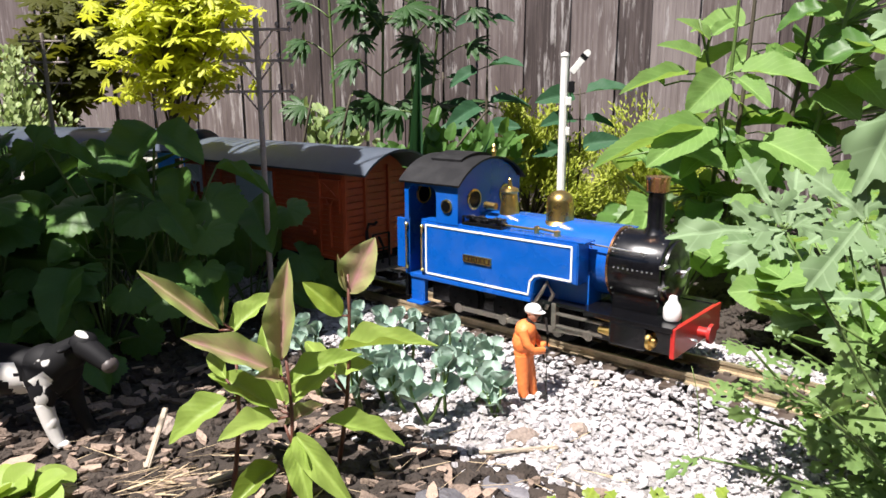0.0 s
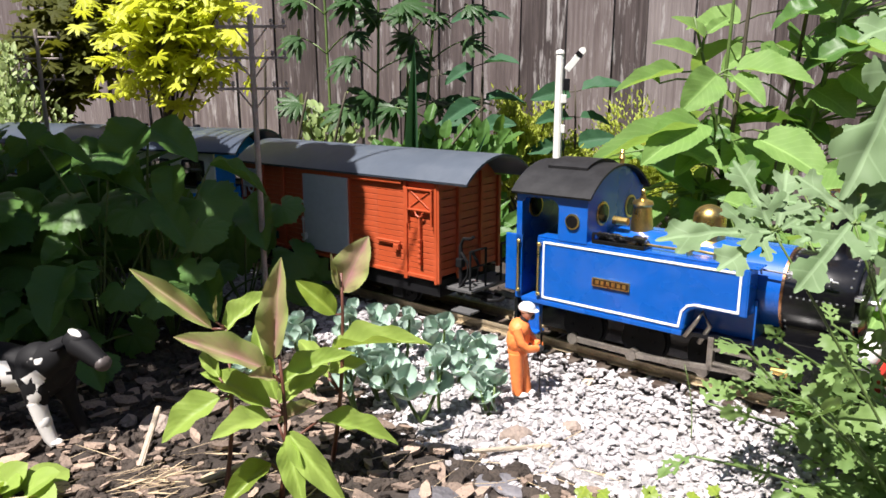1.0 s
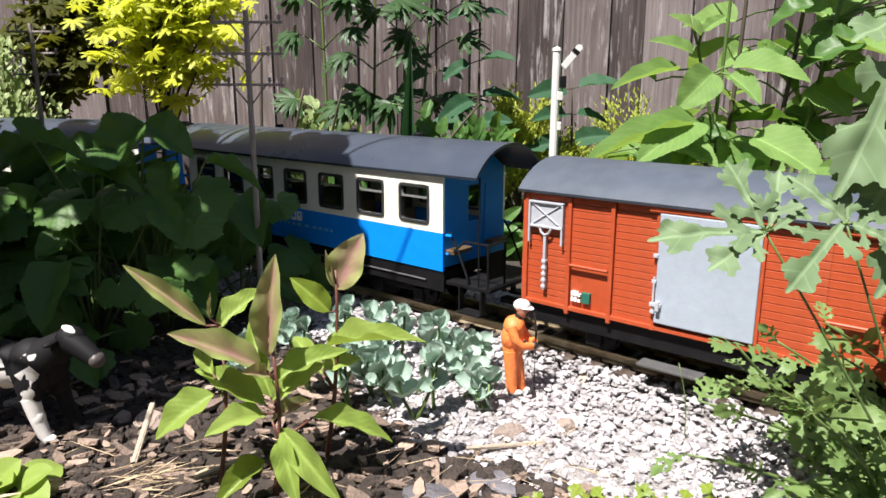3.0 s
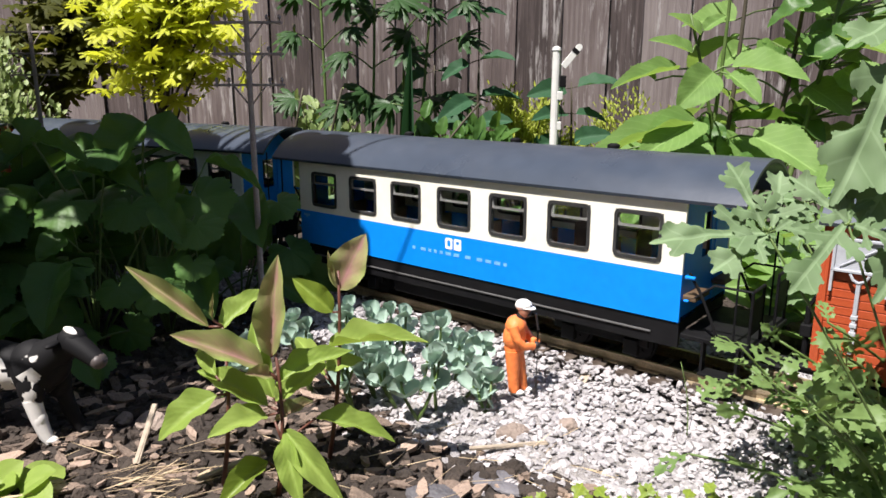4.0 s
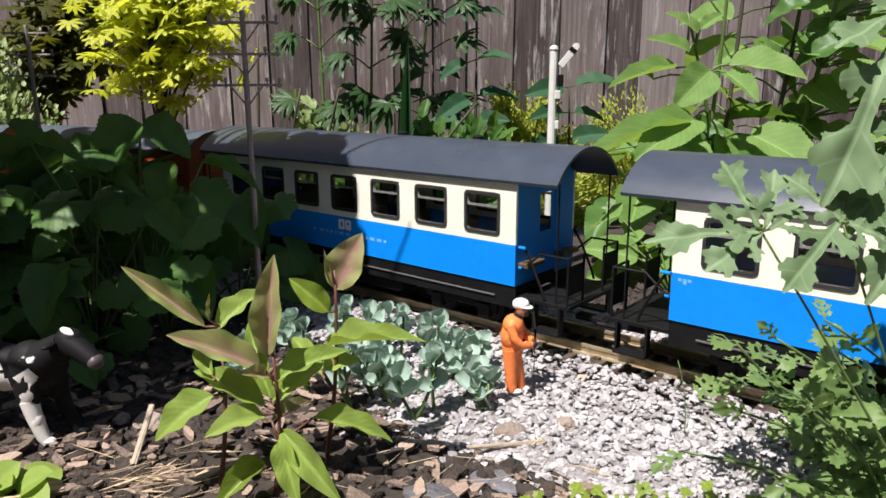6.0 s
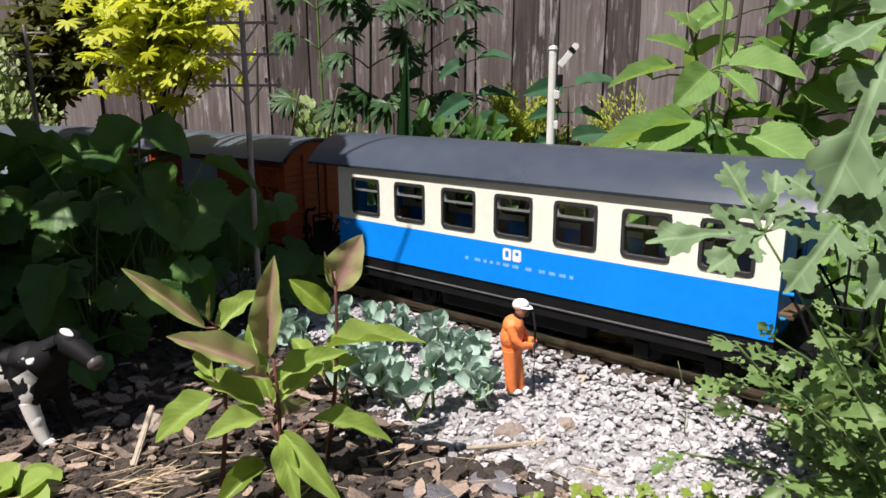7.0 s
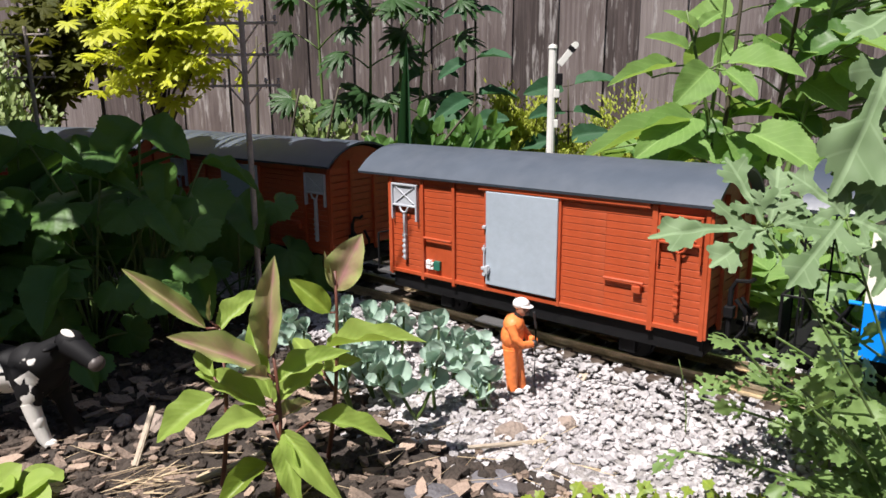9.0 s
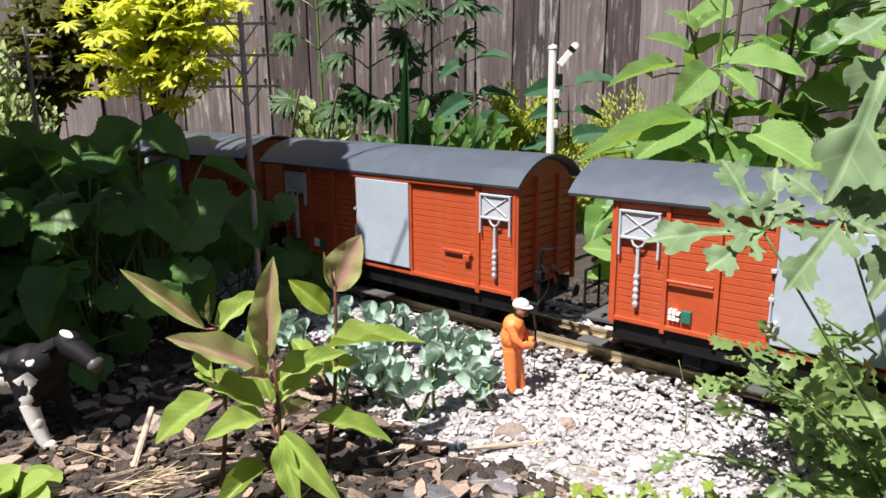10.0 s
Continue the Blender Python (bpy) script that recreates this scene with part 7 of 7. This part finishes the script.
# ---------------------------------------------------------------- line-side things
def build_signal():
    x, y = 0.160, 1.03
    sig = thing("semaphore_signal", (x, y, -0.006), "white semaphore signal post with raised striped arm", "signal")
    bm = bmesh.new()
    rod(bm, (0, 0, 0), (0, 0, 0.318), 0.0068, 0.0056, 12)
    lathe(bm, [(0.0066, 0.318), (0.0058, 0.322), (0.001, 0.324)], (0, 0, 0), 12)
    part("post", bm, M_POST, sig)
    bm = bmesh.new()
    m = Matrix.Translation((0.007, -0.008, 0.294)) @ Matrix.Rotation(radians(-51), 4, "Y")
    box(bm, 0.002, 0.036, -0.001, 0.001, -0.0045, 0.0045, 0.0004)
    lathe(bm, [(0.001, -0.0009), (0.0046, -0.0008), (0.0046, 0.0008), (0.001, 0.0009)], (0.036, 0, 0), 16, "Y")
    bmesh.ops.transform(bm, matrix=m, verts=bm.verts)
    arm = part("arm", bm, M_POST, sig, "white signal arm")
    bm = bmesh.new()
    box(bm, 0.026, 0.032, -0.0016, 0.0016, -0.0050, 0.0050)
    bmesh.ops.transform(bm, matrix=m, verts=bm.verts)
    part("stripe", bm, M_BLACK, arm, "black stripe")
    bm = bmesh.new()
    box(bm, 0.005, 0.014, -0.006, 0.004, 0.268, 0.284, 0.001)
    rod(bm, (0.009, -0.002, 0.02), (0.009, -0.002, 0.270), 0.0007, seg=6)
    part("lamp_case", bm, M_BLACK, sig)
    bm = bmesh.new()
    box(bm, 0.002, 0.010, -0.006, 0.003, 0.250, 0.262, 0.001)
    part("bracket", bm, M_POST, sig)
    bm = bmesh.new()
    box(bm, 0.003, 0.009, -0.005, 0.002, 0.208, 0.220, 0.001)
    part("bracket", bm, M_POST, sig)


def build_pole(at, height, label):
    pole = thing("telegraph_pole", at, label, "telegraph pole", "telegraph poles")
    bm = bmesh.new()
    rod(bm, (0, 0, 0), (0, 0, height), 0.0036, 0.0029, 12)
    part("mast", bm, M_POLE, pole)
    for z in (height - 0.012, height - 0.044, height - 0.076):
        bm = bmesh.new()
        box(bm, -0.038, 0.038, -0.0012, 0.0012, z - 0.0014, z + 0.0014, 0.0004)
        part("cross_arm", bm, M_POLE, pole)
        bm = bmesh.new()
        tube(bm, [(-0.018, 0, z), (-0.0022, 0, z - 0.020)], 0.0009)
        tube(bm, [(0.018, 0, z), (0.0022, 0, z - 0.020)], 0.0009)
        part("brace", bm, M_POLE, pole)
        for x in (-0.035, -0.022, 0.022, 0.035):
            bm = bmesh.new()
            lathe(bm, [(0.0008, -0.003), (0.0010, 0.003), (0.0020, 0.0035), (0.0017, 0.007), (0.0006, 0.008)], (x, 0, z), 10)
            part("insulator", bm, M_POLE, pole)


def build_worker():
    """A plastic figure leaning on a shovel, one plain mesh."""
    mats = [mat("orange_overall_plastic", (0.86, 0.23, 0.06), 0.5, vary=0.12, scale=120, bump=0.3, bump_scale=250),
            mat("white_helmet_plastic", (0.82, 0.82, 0.80), 0.4, vary=0.05),
            mat("dark_figure_paint", (0.02, 0.018, 0.018), 0.5, vary=0.2),
            mat("skin_tone_paint", (0.42, 0.20, 0.13), 0.5, vary=0.15)]
    bm = bmesh.new()

    def blob(p, r, s, k, turn=(0, 0, 0)):
        before = set(bm.faces)
        m = Matrix.Translation(p) @ Euler(turn).to_matrix().to_4x4() @ Matrix.Diagonal((*s, 1))
        bmesh.ops.create_uvsphere(bm, u_segments=14, v_segments=10, radius=r, matrix=m)
        for f in set(bm.faces) - before:
            f.material_index, f.smooth = k, True

    def limb(pts, r0, r1, k):
        before = set(bm.faces)
        tube(bm, pts, r0, r1, 10)
        for f in set(bm.faces) - before:
            f.material_index, f.smooth = k, True

    limb([(-0.003, -0.004, 0.003), (-0.004, -0.004, 0.020), (-0.005, -0.003, 0.040)], 0.0045, 0.0068, 0)
    limb([(0.004, 0.004, 0.003), (0.001, 0.004, 0.020), (-0.003, 0.003, 0.040)], 0.0045, 0.0068, 0)
    blob((-0.004, 0, 0.042), 0.0095, (0.95, 0.85, 0.9), 0)
    blob((-0.004, 0, 0.052), 0.0110, (0.92, 0.95, 1.25), 0, (0, 0.12, 0))
    blob((-0.003, 0, 0.062), 0.0105, (0.88, 1.10, 0.85), 0, (0, 0.2, 0))
    limb([(-0.004, -0.010, 0.064), (-0.001, -0.0125, 0.054), (0.005, -0.011, 0.047), (0.013, -0.004, 0.046)], 0.0044, 0.0032, 0)
    limb([(-0.002, 0.010, 0.064), (0.003, 0.012, 0.054), (0.010, 0.008, 0.047), (0.015, 0.001, 0.048)], 0.0044, 0.0032, 0)
    blob((0.015, -0.002, 0.046), 0.0034, (1, 1, 1), 2)
    limb([(0.000, 0, 0.068), (0.0030, 0, 0.074)], 0.0040, 0.0038, 2)
    blob((0.0040, 0, 0.0762), 0.0060, (0.95, 0.9, 1.15), 3)
    blob((0.0070, 0, 0.0735), 0.0040, (0.8, 1.0, 0.9), 2)
    blob((0.0030, 0, 0.0805), 0.0070, (1.05, 0.95, 0.75), 1)
    blob((0.0055, 0, 0.0790), 0.0072, (1.15, 0.95, 0.16), 1, (0, 0.15, 0))
    limb([(0.0155, -0.002, 0.002), (0.0160, -0.002, 0.060), (0.0140, -0.002, 0.074)], 0.0011, 0.0010, 2)
    limb([(0.0150, -0.0055, 0.004), (0.0150, 0.0025, 0.004)], 0.0022, 0.0022, 2)
    blob((-0.0005, -0.004, 0.0025), 0.0050, (1.35, 0.75, 0.5), 1)
    blob((0.0055, 0.004, 0.0025), 0.0050, (1.35, 0.75, 0.5), 1)
    solo("worker_figurine", bm, mats, (0.066, 0.577, ground_height(0.066, 0.577) + 0.006), "plastic figurine in orange overalls with white helmet", "figurine", rz=-12)


def cow_mat():
    m = mat("cow_hide_plastic", (0.015, 0.015, 0.017), 0.65, vary=0.2, spec=0.2)
    nt = m.node_tree
    b = nt.nodes["Principled BSDF"]
    co, n, cut, mx = nt.nodes.new("ShaderNodeTexCoord"), nt.nodes.new("ShaderNodeTexNoise"), nt.nodes.new("ShaderNodeMapRange"), nt.nodes.new("ShaderNodeMix")
    n.inputs["Scale"].default_value, n.inputs["Detail"].default_value = 26, 3
    mp = nt.nodes.new("ShaderNodeMapping")
    mp.inputs["Location"].default_value = (0.6, 0.2, 0.35)
    nt.links.new(co.outputs["Object"], mp.inputs[0]), nt.links.new(mp.outputs[0], n.inputs["Vector"])
    cut.inputs["From Min"].default_value, cut.inputs["From Max"].default_value = 0.70, 0.71
    nt.links.new(n.outputs["Fac"], cut.inputs["Value"])
    mx.data_type = "RGBA"
    mx.inputs["A"].default_value, mx.inputs["B"].default_value = (0.008, 0.008, 0.009, 1), (0.72, 0.70, 0.66, 1)
    nt.links.new(cut.outputs[0], mx.inputs["Factor"]), nt.links.new(mx.outputs["Result"], b.inputs["Base Color"])
    return m


def build_cow():
    """A toy cow, one plain mesh, facing along x."""
    mats = [cow_mat(), mat("cow_white_plastic", (0.74, 0.72, 0.68), 0.5, vary=0.06), mat("cow_muzzle", (0.07, 0.058, 0.055), 0.5, vary=0.1)]
    bm = bmesh.new()

    def blob(p, r, s, k=0, turn=(0, 0, 0)):
        before = set(bm.faces)
        bmesh.ops.create_uvsphere(bm, u_segments=72, v_segments=48, radius=r, matrix=Matrix.Translation(p) @ Euler(turn).to_matrix().to_4x4() @ Matrix.Diagonal((*s, 1)))
        for f in set(bm.faces) - before:
            f.material_index, f.smooth = k, True

    def limb(pts, r0, r1, k):
        before = set(bm.faces)
        tube(bm, pts, r0, r1, 10)
        for f in set(bm.faces) - before:
            f.material_index, f.smooth = k, True

    blob((-0.050, 0, 0.050), 0.019, (2.5, 0.85, 0.95))
    blob((-0.012, 0, 0.050), 0.0175, (1.0, 0.85, 1.12))
    blob((-0.088, 0, 0.052), 0.0175, (1.0, 0.85, 1.1))
    limb([(-0.014, 0, 0.050), (-0.004, 0, 0.056), (0.006, 0, 0.063), (0.016, -0.001, 0.070)], 0.0165, 0.0090, 0)
    blob((0.002, 0, 0.052), 0.0120, (0.9, 0.75, 1.3), 0, (0, 0.5, 0))
    blob((0.0185, -0.001, 0.0715), 0.0095, (1.0, 0.85, 0.95))
    limb([(0.018, -0.002, 0.0710), (0.026, -0.003, 0.0670), (0.033, -0.004, 0.0625), (0.038, -0.005, 0.0595)], 0.0084, 0.0056, 0)
    blob((0.0385, -0.005, 0.0595), 0.0056, (0.9, 1.1, 0.95), 2)
    blob((0.0200, -0.0030, 0.0785), 0.0038, (1.5, 0.9, 0.55), 1, (0, 0.45, 0))
    for s in (-1, 1):
        blob((0.012, s * 0.012, 0.072), 0.0060, (0.55, 1.1, 0.35), 0)
        blob((-0.007 + s * 0.004, s * 0.008, 0.040), 0.0105, (0.9, 0.7, 1.5), 0)
        # far foreleg and hoof in black hide: its shade is put into the colour
        limb([(-0.006 + s * 0.005, s * 0.009, 0.031), (-0.003 + s * 0.005, s * 0.009, 0.018), (0.002 + s * 0.006, s * 0.009, 0.005), (0.005 + s * 0.006, s * 0.009, 0.0)], 0.0060, 0.0036, 1 if s < 0 else 0)
        blob((-0.002 + s * 0.005, s * 0.009, 0.0160), 0.0050, (1, 1, 1.5), 1 if s < 0 else 0)
        limb([(-0.092, s * 0.009, 0.046), (-0.096, s * 0.009, 0.026), (-0.092, s * 0.009, 0.0)], 0.0085, 0.0034, 1)
    for s in (-1, 1):
        blob((0.006 + s * 0.007, s * 0.009, 0.002), 0.0042, (1.35, 0.9, 0.6), 1 if s < 0 else 0)
    limb([(-0.105, 0, 0.062), (-0.112, 0, 0.045), (-0.110, 0, 0.022)], 0.0022, 0.0014, 0)
    for f in bm.faces:                             # white blaze down the shoulder and along the belly
        c = f.calc_center_median()
        w = noise.noise(c * 110) * 0.006 + noise.noise(c * 260) * 0.0025
        stripe = abs(c.x + 0.0045 - (c.z - 0.045) * 0.30) < 0.0030 + w * 0.9 and 0.030 < c.z < 0.057 and c.x < 0.004
        patch = abs(c.x + 0.029 + (c.z - 0.045) * 0.35) < 0.0045 + w * 1.2 and 0.034 < c.z < 0.060
        if f.material_index == 0 and c.y < 0 and (stripe or patch or c.z < 0.034 + w * 0.6 and c.x < -0.022):
            f.material_index = 1
    bmesh.ops.scale(bm, vec=(1.14, 1.14, 1.14), verts=bm.verts)
    solo("cow_figurine", bm, mats, (-0.300, 0.512, -0.004), "black and white toy cow standing on the soil", "figurine", rz=-8)


build_signal()
build_pole((-0.206, 0.78, -0.006), 0.347, "grey-brown model telegraph pole with three cross arms")
build_pole((-0.635, 1.14, -0.006), 0.362, "grey-brown model telegraph pole standing among leaves")
build_worker()
build_cow()


# ---------------------------------------------------------------- an unseen tree, added so that its crown shades the bed
def build_shade_tree():
    rng = random.Random(131)
    foot = (-1.15, 0.42, -0.006)
    tree = thing("garden_tree", foot, "unseen leafy tree added to cast shade over the bed", "tree")
    trunk = bend(foot, (-1.05, 0.50, 0.62), (0.03, 0, 0), 7)
    stem(tree, trunk, 0.030, 0.014, M_STEM_DARK, "trunk")
    items = []
    for k in range(150):
        far = k % 3 != 0
        low = k >= 96                                # the skirt of the crown on its outer side, added to block sky light
        e = Vector((-0.64 + rng.uniform(-0.44, 0.42), rng.uniform(0.54, 0.92) if far else rng.uniform(0.24, 0.58), 0.66 + rng.uniform(-0.06, 0.26 if far else 0.08)))
        if low:
            y = rng.uniform(0.42, 1.0)
            e = Vector((-0.66 * y - 0.40 - rng.uniform(0, 0.35), y, rng.uniform(0.12, 0.70)))
        line = bend(trunk[3 + k % 5 if low else 5 + k % 3], e, (0, 0, 0.05), 5)
        stem(tree, line, 0.006, 0.0015, M_STEM_DARK, "limb")
        for j in range(25 if far or low else 19):
            c = e + Vector((rng.gauss(0, 0.055), rng.gauss(0, 0.05), rng.gauss(0, 0.05 if low else 0.02)))
            if low:
                if c.x > -0.66 * c.y - 0.28 or c.y < 0.40:
                    continue
            else:
                # edge and gaps cut the crown to the wanted outline of shade and flecks
                xn, yn = c.x + 0.356 * (c.z - 0.70), c.y + 0.395 * (c.z - 0.70)      # where its shadow crosses the height of 0.7 m
                edge = -0.485 + 0.19 * min(1.0, max(0.0, (yn - 0.42) / 0.16)) - 0.10 * min(1.0, max(0.0, (yn - 0.60) / 0.20))
                gaps = noise.noise(Vector((c.x * 17, c.y * 17, 3.7)))
                if gaps > (0.34 if yn > 0.61 and xn < -0.36 else 0.16 if xn > -0.43 else 0.0 if yn > 0.40 and xn > -0.58 else 0.26) or c.y < 0.32:
                    continue
                if xn > edge + 0.02 * math.sin(c.y * 40) or yn > 0.655 - 0.71 * (xn + 0.32) + 0.02 * math.sin(c.x * 50):
                    continue
            a = rng.uniform(0, 6.28)
            d = Vector((math.cos(a), math.sin(a), rng.uniform(-0.5, 0.1))).normalized() * rng.uniform(0.06, 0.09)
            items.append((rng.choice(OVATE_CROWN), Matrix.Translation(-tree.location) @ axis_pose(c, c + d, d.length * 0.65, rng.uniform(20, 70) if low else rng.uniform(60, 95))))
    joined("crown", items, L_SHADE, tree)


build_shade_tree()


def build_grass_stem():
    plant = thing("grass_stem", (0.190, 0.505, -0.004), "single thin yellow-green grass stem growing through the gravel", "grass")
    stem(plant, bend((0.190, 0.505, -0.004), (0.186, 0.52, 0.055), (0.003, 0, 0), 6), 0.0005, 0.0003, M_STEM)


build_grass_stem()


motions()
